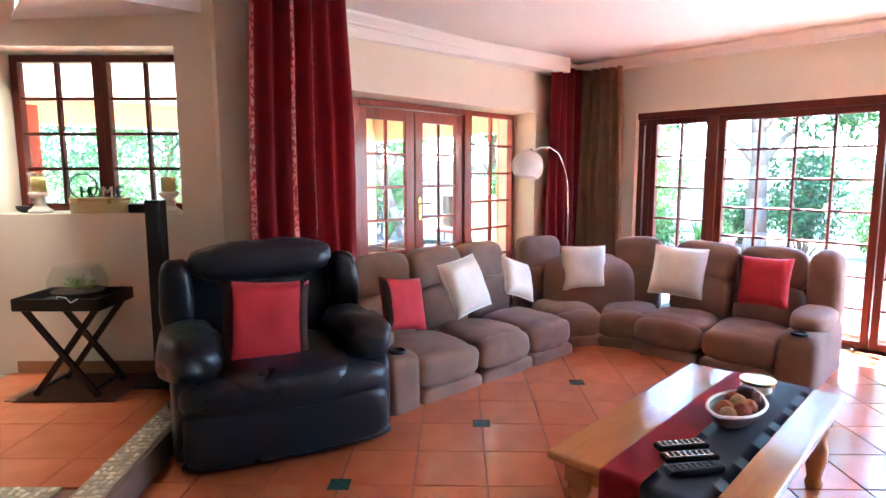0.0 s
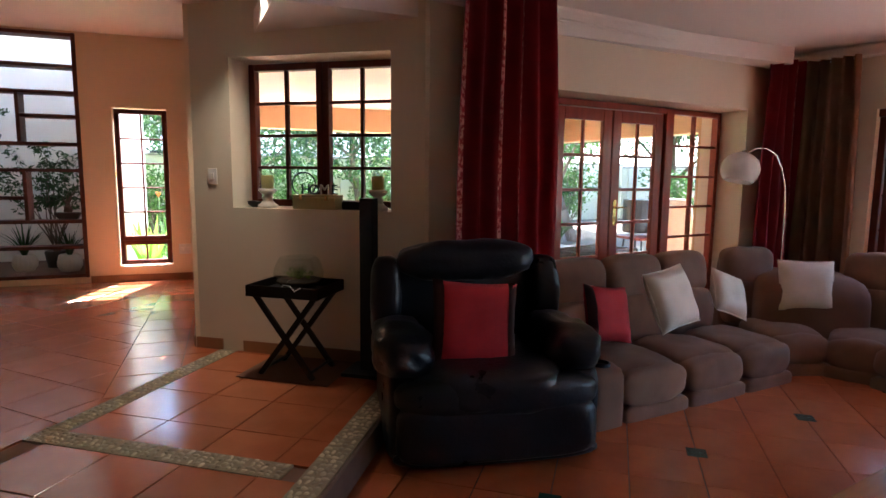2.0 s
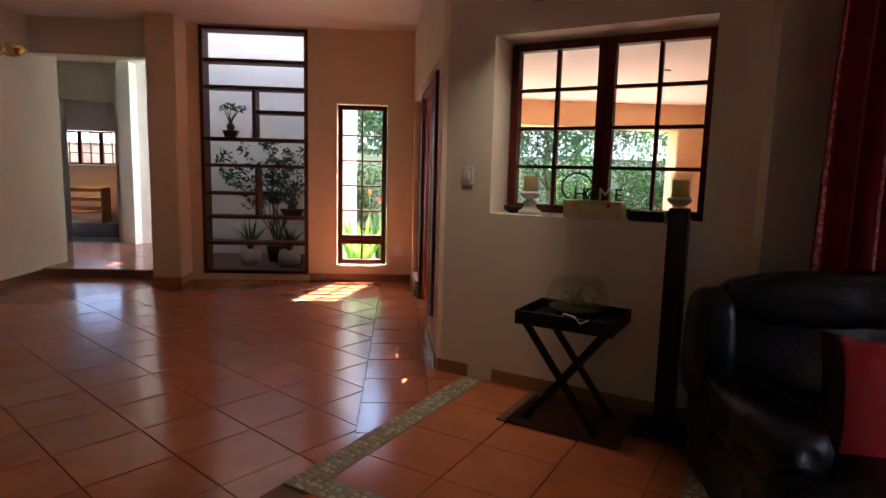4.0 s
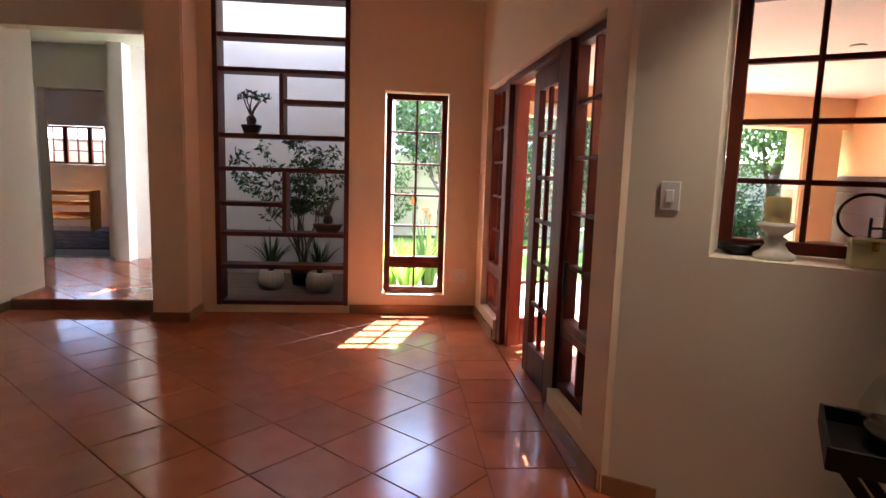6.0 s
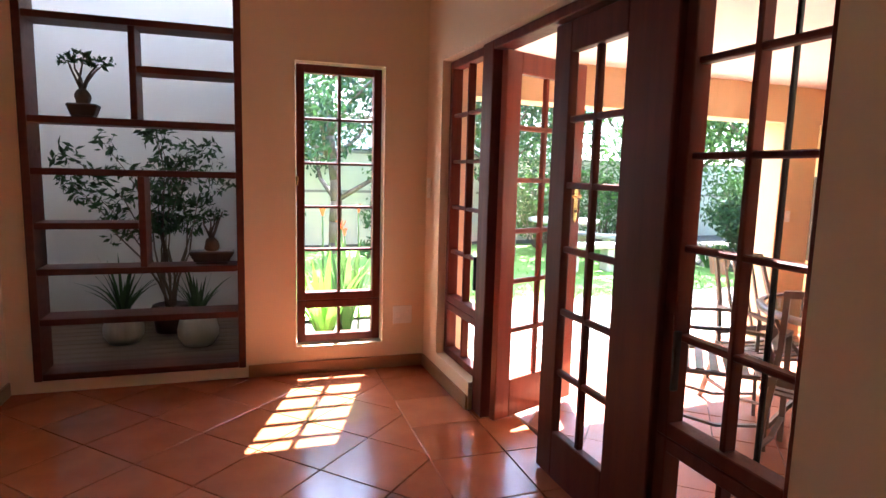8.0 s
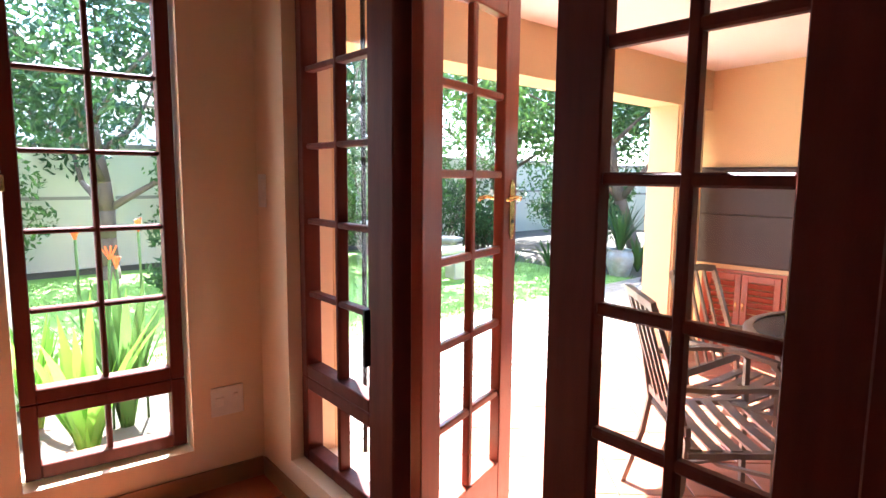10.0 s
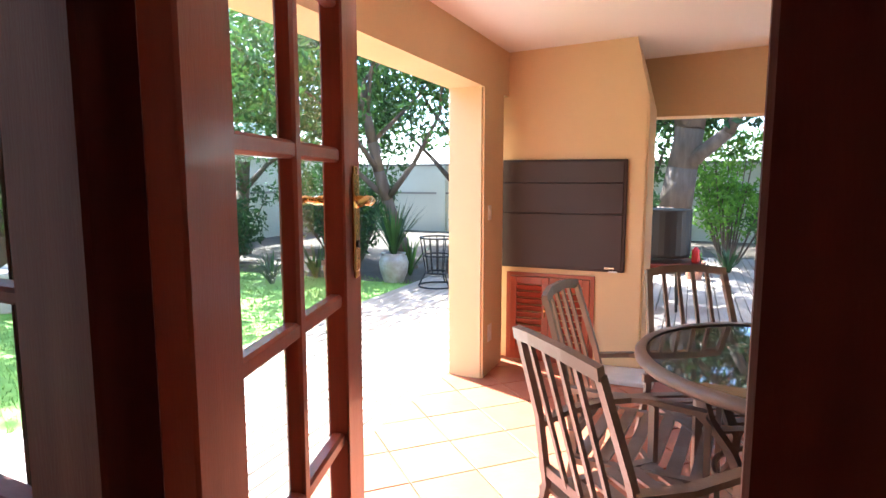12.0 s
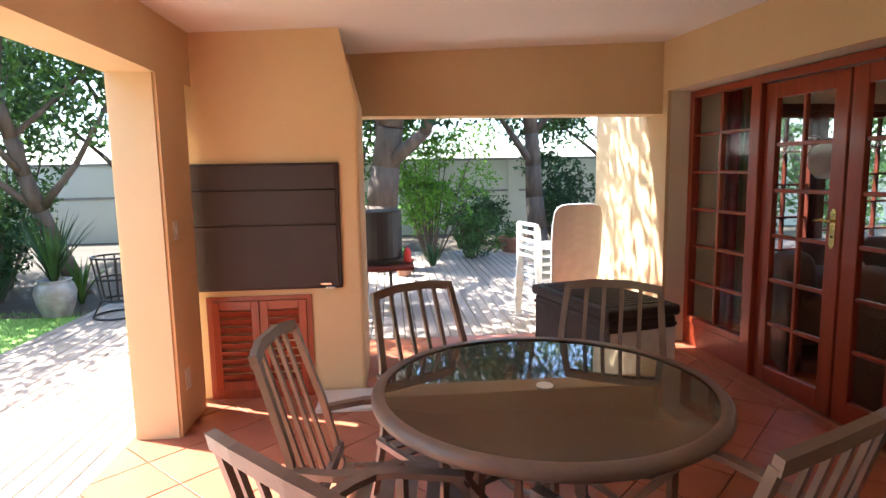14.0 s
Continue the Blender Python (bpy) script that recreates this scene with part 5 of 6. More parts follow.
for k, (y0, y1) in enumerate(((8.467, 8.758), (8.762, 9.053))):
    d = part("louvre_door", bmesh.new(), REDWOOD, br, "slatted reddish wooden cupboard door")
    bm = bmesh.new()
    for p in ((y0, 0.032, y0 + 0.05, 0.608), (y1 - 0.05, 0.032, y1, 0.608), (y0 + 0.05, 0.032, y1 - 0.05, 0.09), (y0 + 0.05, 0.55, y1 - 0.05, 0.608)):
        box(bm, 3.700, p[0], p[1], 3.722, p[2], p[3])
    bmesh.ops.bevel(bm, geom=bm.edges[:], offset=0.003, segments=1, affect="EDGES")
    d.data = mesh_of(bm, "louvre_door", REDWOOD)
    for i in range(9):
        bm = bmesh.new()
        box(bm, -0.012, y0 + 0.05, -0.024, -0.004, y1 - 0.05, 0.024, pose(3.718, 0, 0.117 + i * 0.0512, 0, -28, 0))
        part("slat", bm, REDWOOD, d)
    yk = y1 - 0.025 if k == 0 else y0 + 0.025
    bm = bmesh.new()
    rod(bm, (3.70, yk, 0.36), (3.68, yk, 0.36), 0.008)
    rod(bm, (3.685, yk, 0.38), (3.685, yk, 0.31), 0.005)
    part("knob", bm, BRASS, d)
tagged(part("kerb_stone", rbox(3.40, 8.0, PATIO, 3.72, 8.40, PATIO + 0.03, 0.006, 1), STONEWARE), "thin pale kerb stone on the patio floor", "kerb")
switch("wall_socket", pose(3.31, 9.089, 0.26), 0.075, 0.12, "white outdoor wall socket on pillar", ((0, 0, 0.03, 0.04),), "socket")
switch("light_switch", pose(3.29, 9.089, 1.10), 0.06, 0.10, "small beige outdoor switch on pillar", ((0, 0, 0.03, 0.04),), "switch")

# ---- patio table ----
DARKGLASS = material("smoked_table_glass", (0.10, 0.082, 0.060), 0.03, color2=(0.09, 0.074, 0.054), scale=3, bump=0.0, spec=1.0)
pt = thing("patio_table", pose(1.77, 7.44, PATIO), "round smoked glass patio table with taupe metal rim", "table")
part("glass_top", lathe([(0.0, 0.722), (0.515, 0.722), (0.515, 0.732), (0.0, 0.732)], 64), DARKGLASS, pt, "smoked glass top")
bm = lathe([(0.512, 0.705), (0.545, 0.700), (0.556, 0.712), (0.556, 0.728), (0.545, 0.740), (0.516, 0.738)], 72)
for f in [f for f in bm.faces if len(f.verts) > 10]:
    bm.faces.remove(f)
part("rim", bm, BRONZE, pt, "ridged taupe rim", smooth=True)
part("umbrella_cap", lathe([(0.0, 0.733), (0.028, 0.733), (0.026, 0.737), (0.0, 0.738)], 20), PLASTIC, pt, "white umbrella hole cap")
for i in range(4):
    a = math.radians(45 + 90 * i)
    bm = bmesh.new()
    pts = [(0.47, 0.70), (0.43, 0.60), (0.33, 0.48), (0.26, 0.36), (0.27, 0.24), (0.36, 0.12), (0.44, 0.0)]
    strap(bm, [(r * math.cos(a), r * math.sin(a), z) for r, z in pts], 0.045, 0.02, (-math.sin(a), math.cos(a), 0))
    part("leg", bm, BRONZE, pt)
bm = bmesh.new()
tube(bm, [(0.265 * math.cos(b), 0.265 * math.sin(b), 0.30) for b in [2 * math.pi * i / 32 for i in range(33)]], 0.012, 6)
part("ring", bm, BRONZE, pt)


# ---- patio chairs ----
def patio_chair(m):
    c = thing("patio_chair", m, "taupe metal patio armchair with slatted seat and back", "chair", "patio chairs")
    W = 0.26
    for s in (-1, 1):
        bm = bmesh.new()
        strap(bm, [(s * W, -0.24, 0.0), (s * W, -0.23, 0.30), (s * W, -0.225, 0.60), (s * W, -0.19, 0.635)], 0.028, 0.020, (1, 0, 0))
        part("leg", bm, BRONZE, c)
        bm = bmesh.new()
        strap(bm, [(s * W, 0.30, 0.0), (s * W, 0.22, 0.25), (s * W * 0.92, 0.20, 0.42), (s * W * 0.80, 0.25, 0.66), (s * W * 0.72, 0.33, 0.92)], 0.026, 0.020, (1, 0, 0))
        part("back_post", bm, BRONZE, c)
        bm = bmesh.new()
        strap(bm, [(s * W, -0.22, 0.632), (s * W, -0.05, 0.645), (s * W, 0.12, 0.635), (s * W * 0.85, 0.245, 0.625)], 0.036, 0.018, (1, 0, 0))
        part("armrest", bm, BRONZE, c)
        bm = bmesh.new()
        strap(bm, [(s * W, -0.235, 0.40), (s * W, 0.205, 0.385)], 0.03, 0.022, (1, 0, 0))
        part("seat_rail", bm, BRONZE, c)
        bm = bmesh.new()
        strap(bm, [(s * W, -0.235, 0.14), (s * W, 0.0, 0.10), (s * W, 0.255, 0.14)], 0.025, 0.014, (1, 0, 0))
        part("stretcher", bm, BRONZE, c)
    bm = bmesh.new()
    strap(bm, [(-W * 0.72 - 0.012, 0.335, 0.925), (-0.08, 0.355, 0.94), (0.08, 0.355, 0.94), (W * 0.72 + 0.012, 0.335, 0.925)], 0.035, 0.022, (0, 0.2, 1))
    part("top_rail", bm, BRONZE, c)
    bm = bmesh.new()
    strap(bm, [(-W, 0.205, 0.47), (W, 0.205, 0.47)], 0.035, 0.02, (0, 0.1, 1))
    part("lower_rail", bm, BRONZE, c)
    for k in range(4):
        x = -0.114 + 0.076 * k
        bm = bmesh.new()
        strap(bm, [(x, 0.21, 0.47), (x * 0.98, 0.265, 0.66), (x * 0.95, 0.345, 0.93)], 0.016, 0.012, (1, 0, 0))
        part("back_bar", bm, BRONZE, c)
    for k in range(6):
        y = -0.20 + 0.075 * k
        bm = bmesh.new()
        strap(bm, [(-W, y, 0.402), (0, y, 0.392), (W, y, 0.402)], 0.045, 0.01, (0, 1, 0))
        part("seat_slat", bm, BRONZE, c)
    return c


chair = patio_chair(pose(1.17, 7.89, PATIO, 0, 0, 44))
for x, y, a in ((1.70, 7.94, -6), (2.14, 7.66, -59), (2.04, 7.15, -117), (1.24, 7.25, 115)):
    copy_thing(chair, PAT @ pose(x, y, PATIO, 0, 0, a))

# ---- storage box and stacked chairs ----
sb = thing("storage_box", pose(3.86, 6.50, PATIO, 0, 0, 14), "dark wicker storage box with ribbed lid", "storage box")
part("body", rbox(-0.47, -0.25, 0.0, 0.47, 0.25, 0.50, 0.015), WICKER, sb)
part("lid", rbox(-0.49, -0.27, 0.502, 0.49, 0.27, 0.575, 0.02), WICKER, sb)
for k in range(15):
    part("lid_rib", rbox(-0.40 + k * 0.054, -0.22, 0.5755, -0.375 + k * 0.054, 0.22, 0.583, 0.002, 1), WICKER, sb)
part("band", rbox(-0.475, -0.255, 0.44, 0.475, 0.255, 0.46, 0.003, 1), WICKER, sb)
# Pale plate puts the sunlight on this end into the colour.
part("weathered_end", rbox(-0.478, -0.24, 0.02, -0.471, 0.24, 0.43, 0.003, 1), STONEWARE, sb, "pale panel painted as sunlight on the box end")


def plastic_chair(m):
    c = thing("plastic_chair", m, "white plastic garden chair in a stack", "chair", "stacked chairs")
    part("seat", soft(0.46, 0.44, 0.035, 0, 0, 0.42, 6, 6), PLASTIC, c)
    part("backrest", soft(0.46, 0.035, 0.46, 0, 0.24, 0.66, 5, 7, m=pose(0, 0.12, 0, -10)), PLASTIC, c)
    for s in (-1, 1):
        part("armrest", soft(0.05, 0.44, 0.03, s * 0.26, 0.02, 0.63, 5, 4), PLASTIC, c)
        for q, y in ((-1, -0.20), (1, 0.22)):
            bm = bmesh.new()
            strap(bm, [(s * 0.255, y * 1.18, 0.0), (s * 0.235, y, 0.42), (s * 0.255, y, 0.62)], 0.05, 0.025, (1, 0, 0))
            part("leg", bm, PLASTIC, c)
    return c
pc = plastic_chair(pose(5.42, 6.40, PATIO, 0, 0, 100))
for k in range(1, 5):
    copy_thing(pc, PAT @ pose(5.42 - 0.012 * k, 6.40 + 0.003 * k, PATIO + 0.075 * k, 0, 0, 100))

# ---- drum grill behind the chimney ----
kg = thing("drum_grill", pose(6.05, 8.06, PATIO), "black drum grill on steel legs beside deck", "grill")
part("drum", lathe([(0.0, 0.55), (0.24, 0.55), (0.25, 0.58), (0.25, 1.02), (0.255, 1.04), (0.0, 1.05)], 28), STEEL, kg, smooth=False)
part("shelf", rbox(-0.32, -0.36, 0.46, 0.32, 0.20, 0.50, 0.006, 1), WOOD, kg)
for sx in (-1, 1):
    for sy in (-1, 1):
        bm = bmesh.new()
        rod(bm, (sx * 0.2, sy * 0.14, 0), (sx * 0.18, sy * 0.12, 0.46), 0.014)
        part("leg", bm, STEEL, kg)
tagged(part("gas_bottle", lathe([(0.0, 0), (0.035, 0), (0.04, 0.02), (0.04, 0.12), (0.015, 0.16), (0.0, 0.165)], 16), material("red_enamel", (0.55, 0.02, 0.02), 0.35), at=pose(5.98, 7.76, PATIO + 0.501), smooth=True), "small red bottle on the grill shelf", "bottle")

# patio ceiling light
dl = thing("ceiling_light", pose(1.9, 7.3, ceil_z(1.9, 7.3)), "small round white patio ceiling light", "downlight")
part("ring", lathe([(0.03, 0.0), (0.05, -0.001), (0.05, -0.010), (0.032, -0.012)], 20), PLASTIC, dl)
part("lens", lathe([(0.0, -0.004), (0.031, -0.004), (0.031, -0.008), (0.0, -0.008)], 16), STONEWARE, dl)

# ---- garden ----
def slab(name, x0, y0, x1, y1, z0, z1, mat, label, cat):
    bm = bmesh.new()
    box(bm, x0, y0, z0, x1, y1, z1)
    return structure(name, bm, mat, label, cat)


slab("deck_bed_garden", 0.14, 9.352, 6.9, 11.15, -0.3, PATIO - 0.03, EARTH, "dark bearers under the garden deck", "deck")
slab("deck_bed_back", 4.96, 4.2, 10.6, 9.30, -0.3, PATIO - 0.03, EARTH, "dark bearers under the back deck", "deck")
slab("pavement_side", XB + 0.3, -6.0, 11.0, 4.1, -0.4, PATIO - 0.05, PAVING, "brick paving outside the window wall", "pavement")
# lawn: gently uneven sheet and blades
bm = bmesh.new()
nx, ny = 44, 24
rows = [[bm.verts.new((-6 + 12.4 * i / nx, 11.17 + 5.2 * j / ny, PATIO - 0.03 + 0.02 * noise.noise(Vector((i * 0.5, j * 0.5, 0))))) for i in range(nx + 1)] for j in range(ny + 1)]
for a, b in zip(rows, rows[1:]):
    for i in range(nx):
        bm.faces.new((a[i], a[i + 1], b[i + 1], b[i]))
structure("ground_lawn", bm, GRASS, "bright mown green lawn", "lawn")
rng = np.random.default_rng(3)
n = 26000
px, py = rng.uniform(-1.0, 6.35, n), 11.17 + 5.0 * rng.uniform(0, 1, n) ** 1.4
ang, hh = rng.uniform(0, 6.283, n), rng.uniform(0.02, 0.045, n)
base = np.stack([px, py, np.full(n, PATIO - 0.035)], 1)
dx = np.stack([np.cos(ang), np.sin(ang), np.zeros(n)], 1) * 0.004
tip = base + np.stack([np.sin(ang) * 0.012, np.cos(ang) * 0.012, hh], 1)
vv = np.concatenate([base - dx, base + dx, tip], 1).reshape(-1, 3)
me = bpy.data.meshes.new("grass")
me.from_pydata(vv.tolist(), [], np.arange(3 * n).reshape(-1, 3).tolist())
me.materials.append(GRASS)
tagged(new("grass", me), "short bright green grass blades on the lawn", "grass", kind="stuff")


def garden_wall(name, a, b, h, label):
    a, b = Vector(a), Vector(b)
    L = (b - a).length
    m = Matrix.Translation(a) @ Matrix.Rotation(math.atan2(b.y - a.y, b.x - a.x), 4, "Z")
    bm = bmesh.new()
    box(bm, 0, 0, -0.4, L, 0.2, h, m)
    w = structure(name, bm, GARDEN_WALL, label, "wall")
    bm = bmesh.new()
    box(bm, 0, -0.02, h * 0.55, L, -0.001, h * 0.55 + 0.05, m)
    part("band", bm, BANDING, w, "dark grey plaster band")
    bm = bmesh.new()
    box(bm, 0, -0.03, h + 0.001, L, 0.23, h + 0.06, m)
    part("coping", bm, BANDING, w)
    k = int(L / 3.0)
    for i in range(k + 1):
        bm = bmesh.new()
        box(bm, i * 3.0, -0.05, -0.4, i * 3.0 + 0.25, -0.002, h, m)
        part("pier", bm, GARDEN_WALL, w)
    return w


garden_wall("wall_boundary_north", (-14, 17.2, 0), (14.2, 17.2, 0), 1.75, "pale green-grey plaster boundary wall with dark band")
garden_wall("wall_boundary_east", (14.0, 17.1, 0), (14.0, -8, 0), 1.65, "pale green-grey plaster boundary wall with dark band")
hs = thing("neighbour_house", pose(4, 24, 0), "white neighbouring house with grey tiled roof", "house")
part("wall", rbox(-7, 0, -0.5, 7, 6, 3.1, 0.02, 1), WHITE, hs)
bm = bmesh.new()
vs = [bm.verts.new(p) for p in ((-7.5, -0.5, 3.1), (7.5, -0.5, 3.1), (7.5, 6.5, 3.1), (-7.5, 6.5, 3.1), (-5, 3, 5.2), (5, 3, 5.2))]
for f in ((0, 1, 5, 4), (1, 2, 5), (2, 3, 4, 5), (3, 0, 4), (3, 2, 1, 0)):
    bm.faces.new([vs[i] for i in f])
part("roof", bm, BANDING, hs)
for x in (-4, 0, 4):
    part("window", rbox(x - 0.7, -0.04, 0.9, x + 0.7, -0.002, 2.1, 0.01, 1), BLACK, hs)


def tree(m, label, trunk_r, height, lean, crown, n_leaves, size, seed, mat, limbs=6, name="tree"):
    t = thing(name, m, label, "tree")
    rng = random.Random(seed)
    bm = bmesh.new()
    p, d, r = Vector((0, 0, -0.15)), Vector((lean[0], lean[1], 1)).normalized(), trunk_r
    blobs = []
    segs = 7
    nodes = []
    for k in range(segs):
        q = p + d * (height * 0.62 / segs)
        rod(bm, p, q, r * (1.15 if k == 0 else 1), r * 0.9, 10)
        p, r = q, r * 0.9
        d = (d + Vector((rng.uniform(-.13, .13), rng.uniform(-.13, .13), 0.05))).normalized()
        nodes.append((p.copy(), r))
    for i in range(limbs):
        q, rr = nodes[min(segs - 1, 2 + i * (segs - 2) // limbs)]
        a = i * 2.4 + seed
        dd = Vector((math.cos(a), math.sin(a), rng.uniform(0.5, 1.1))).normalized()
        c, cr = q.copy(), rr * 0.55
        for k in range(4):
            e = c + dd * crown * 0.32
            rod(bm, c, e, cr, cr * 0.68, 6)
            c, cr = e, cr * 0.68
            dd = (dd + Vector((rng.uniform(-.4, .4), rng.uniform(-.4, .4), rng.uniform(-.1, .3)))).normalized()
            if k > 0:
                blobs.append((c.x, c.y, c.z, crown * rng.uniform(0.22, 0.42)))
                if k > 1:
                    f = c + Vector((rng.uniform(-1, 1), rng.uniform(-1, 1), rng.uniform(-.6, .8))) * crown * 0.35
                    rod(bm, c, f, cr * 0.6, cr * 0.2, 5)
                    blobs.append((f.x, f.y, f.z, crown * rng.uniform(0.18, 0.34)))
    part("trunk", bm, BARK, t, smooth=True)
    me = leaf_cloud(blobs, int(n_leaves * 1.7), size * 1.15, seed, 0.42)
    me.materials.append(mat)
    share("crown", me, t, pose(0, 0, 0))
    return t


G = -0.09
tree(pose(7.9, 11.9, G), "leaning garden tree with airy green crown", 0.13, 5.0, (-0.36, 0.16), 2.5, 12000, 0.055, 2, LEAF, 8)
tree(pose(8.7, 8.05, G), "old tree with thick grey trunk beside deck", 0.30, 6.5, (0.10, 0.05), 2.7, 9500, 0.065, 4, LEAF_DARK, 7)
tree(pose(10.5, 5.25, G), "tall straight tree beside the deck", 0.20, 6.5, (0.05, 0.0), 2.5, 8500, 0.06, 6, LEAF_DARK, 7)
tree(pose(4.2, 16.0, G), "broad garden tree before boundary wall", 0.16, 4.6, (0.05, 0), 2.4, 8000, 0.06, 8, LEAF_DARK, 7)
tree(pose(8.2, 15.6, G), "broad garden tree before boundary wall", 0.16, 5.0, (0.0, 0), 2.5, 8000, 0.06, 10, LEAF, 7)
tree(pose(0.8, 15.8, G), "dense garden tree before boundary wall", 0.14, 4.2, (0.0, 0), 2.2, 7000, 0.06, 12, LEAF_DARK, 7)
tree(pose(-2.4, 15.4, G), "garden tree before boundary wall", 0.13, 4.2, (0.0, 0), 2.0, 6000, 0.06, 13, LEAF, 7)
tree(pose(12.4, 8.8, G), "garden tree before boundary wall", 0.15, 5.0, (0.0, 0), 2.3, 7000, 0.06, 14, LEAF, 7)
tree(pose(12.8, 3.0, G), "garden tree before boundary wall", 0.15, 4.6, (0.0, 0), 2.4, 7000, 0.06, 16, LEAF, 7)
tree(pose(11.6, 12.6, G), "garden tree before boundary wall", 0.16, 5.4, (0.0, 0), 2.6, 8000, 0.06, 18, LEAF_DARK, 7)
tree(pose(12.2, -1.2, G), "garden tree outside the window wall", 0.15, 4.4, (0.0, 0), 2.3, 6000, 0.06, 20, LEAF, 7)


def shrub(m, label, w, h, n_leaves, size, seed, mat, name="shrub"):
    t = thing(name, m, label, "shrub")
    rng = random.Random(seed)
    bm = bmesh.new()
    blobs = []
    for i in range(16):
        a, e = rng.uniform(0, 6.283), rng.uniform(0.2, 1)
        tip_ = Vector((math.cos(a) * w * 0.5 * e, math.sin(a) * w * 0.5 * e, h * rng.uniform(0.35, 0.95)))
        rod(bm, (tip_.x * 0.1, tip_.y * 0.1, -0.05), tip_, 0.018, 0.006, 5)
        blobs.append((tip_.x, tip_.y, tip_.z, w * rng.uniform(0.14, 0.26)))
        mid = tip_ * 0.6
        blobs.append((mid.x, mid.y, mid.z, w * rng.uniform(0.12, 0.2)))
    tagged(part("stem", bm, BARK, t), kind="stuff")
    me = leaf_cloud(blobs, n_leaves, size, seed, 0.38)
    me.materials.append(mat)
    share("foliage", me, t, pose(0, 0, 0))
    return t


shrub(pose(9.9, 7.25, G), "tall lime green feathery shrub by the deck", 1.7, 2.3, 5000, 0.05, 3, LEAF_LIME)
shrub(pose(9.6, 6.6, G), "low dark green shrub by the deck", 0.9, 0.8, 1800, 0.04, 5, LEAF)
shrub(pose(9.1, 8.5, G), "dark leafy shrub under old tree", 1.0, 1.2, 2000, 0.06, 7, LEAF_DARK)
shrub(pose(11.2, 4.7, G), "dark green shrub under tall tree", 1.6, 2.0, 3000, 0.06, 9, LEAF_DARK)
shrub(pose(12.2, 6.2, G), "dark green shrub before boundary wall", 1.4, 1.2, 2400, 0.06, 10, LEAF_DARK)
for i, (x, y, w_, h_) in enumerate(((8.4, 13.2, 2.0, 2.4), (7.4, 12.7, 1.2, 1.2), (6.2, 15.2, 2.2, 2.6), (5.0, 15.6, 2.0, 2.2), (5.6, 16.2, 1.8, 1.5), (2.6, 16.3, 2.0, 1.9), (-0.6, 16.3, 1.8, 1.6), (7.0, 14.8, 1.6, 1.3), (9.6, 14.6, 1.8, 1.8), (10.2, 11.2, 1.6, 1.6), (1.2, 13.4, 0.9, 0.9), (-3.6, 14.0, 1.8, 2.2))):
    shrub(pose(x, y, G), "leafy green border shrub along the lawn", w_, h_, 2600, 0.055, 30 + i, (LEAF, LEAF_DARK, LEAF)[i % 3])
for i, (x, y, w_, h_) in enumerate(((9.5, 3.2, 1.6, 1.6), (10.2, 1.6, 1.8, 1.8), (10.0, -0.4, 1.8, 1.5))):
    shrub(pose(x, y, G), "leafy green shrub outside the window wall", w_, h_, 2600, 0.055, 50 + i, LEAF)


def strap_plant(m, label, n, ln, wd, seed, mat, spread=0.7):
    t = thing("strap_leaf_plant", m, label, "plant")
    part("leaves", blades(n, ln, wd, spread, seed, 0.5), mat, t, smooth=True)
    return t
for i, (x, y, l_) in enumerate(((7.2, 11.6, 0.6), (6.9, 12.4, 0.55), (6.4, 12.7, 0.5), (5.7, 12.9, 0.45), (9.0, 9.0, 0.5), (11.2, 6.6, 0.6), (10.9, 5.9, 0.5), (8.9, 7.3, 0.45))):
    strap_plant(pose(x, y, G), "clump of arching green strap leaves in bed", 40, l_ * 1.3, 0.035, 60 + i, (LEAF, LEAF_DARK)[i % 2])
for i, (x, y, l_, mt) in enumerate(((-0.62, 10.25, 0.95, LEAF_LIME), (-0.35, 10.6, 1.05, LEAF), (-0.75, 10.9, 0.9, LEAF_LIME), (0.0, 10.2, 0.8, LEAF))):
    strap_plant(pose(x, y, G), "tall broad-leaved garden plant by narrow window", 22, l_, 0.11, 80 + i, mt, 0.45)
BLOOM = material("orange_petal", (0.75, 0.20, 0.02), 0.5, color2=(0.60, 0.10, 0.02), scale=20, transmit=0.2)
for i, (x, y, z, a) in enumerate(((-0.42, 10.60, 0.98, 20), (-0.30, 10.75, 0.90, 130), (-0.50, 10.85, 1.08, 250), (-0.22, 10.65, 1.12, 80))):
    f = thing("crane_flower", pose(x, y, G, 0, 0, a), "orange crane flower on a tall green stalk", "flower", "crane flowers")
    bm = bmesh.new()
    tube(bm, [(0, 0, 0), (0.01, 0, z * 0.6), (0.03, 0, z)], 0.008, 6)
    part("stalk", bm, LEAF, f, smooth=True)
    for k in range(4):
        bm = bmesh.new()
        strap(bm, [(0.03, 0, z), (0.05 - 0.012 * k, 0.006 * k - 0.01, z + 0.035), (0.065 - 0.026 * k, 0.012 * k - 0.018, z + 0.075)], 0.012, 0.003, (0, 1, 0))
        part("petal", bm, BLOOM, f, "orange petal")
me_pot = thing("glazed_pot", pose(6.50, 11.50, G), "large pale glazed urn with spiky plant", "pot")
part("urn", lathe([(r * 0.68, z * 0.75) for r, z in ((0.0, 0), (0.17, 0), (0.20, 0.04), (0.27, 0.22), (0.30, 0.38), (0.26, 0.50), (0.22, 0.53), (0.25, 0.56), (0.22, 0.56), (0.20, 0.50), (0.0, 0.49))], 32), GREYPOT, me_pot, smooth=True)
tagged(part("foliage", blades(60, 0.95, 0.04, 0.7, 91, 0.35), LEAF_DARK, me_pot, "spiky dark leaves", at=pose(0, 0, 0.36), smooth=True), kind="stuff")
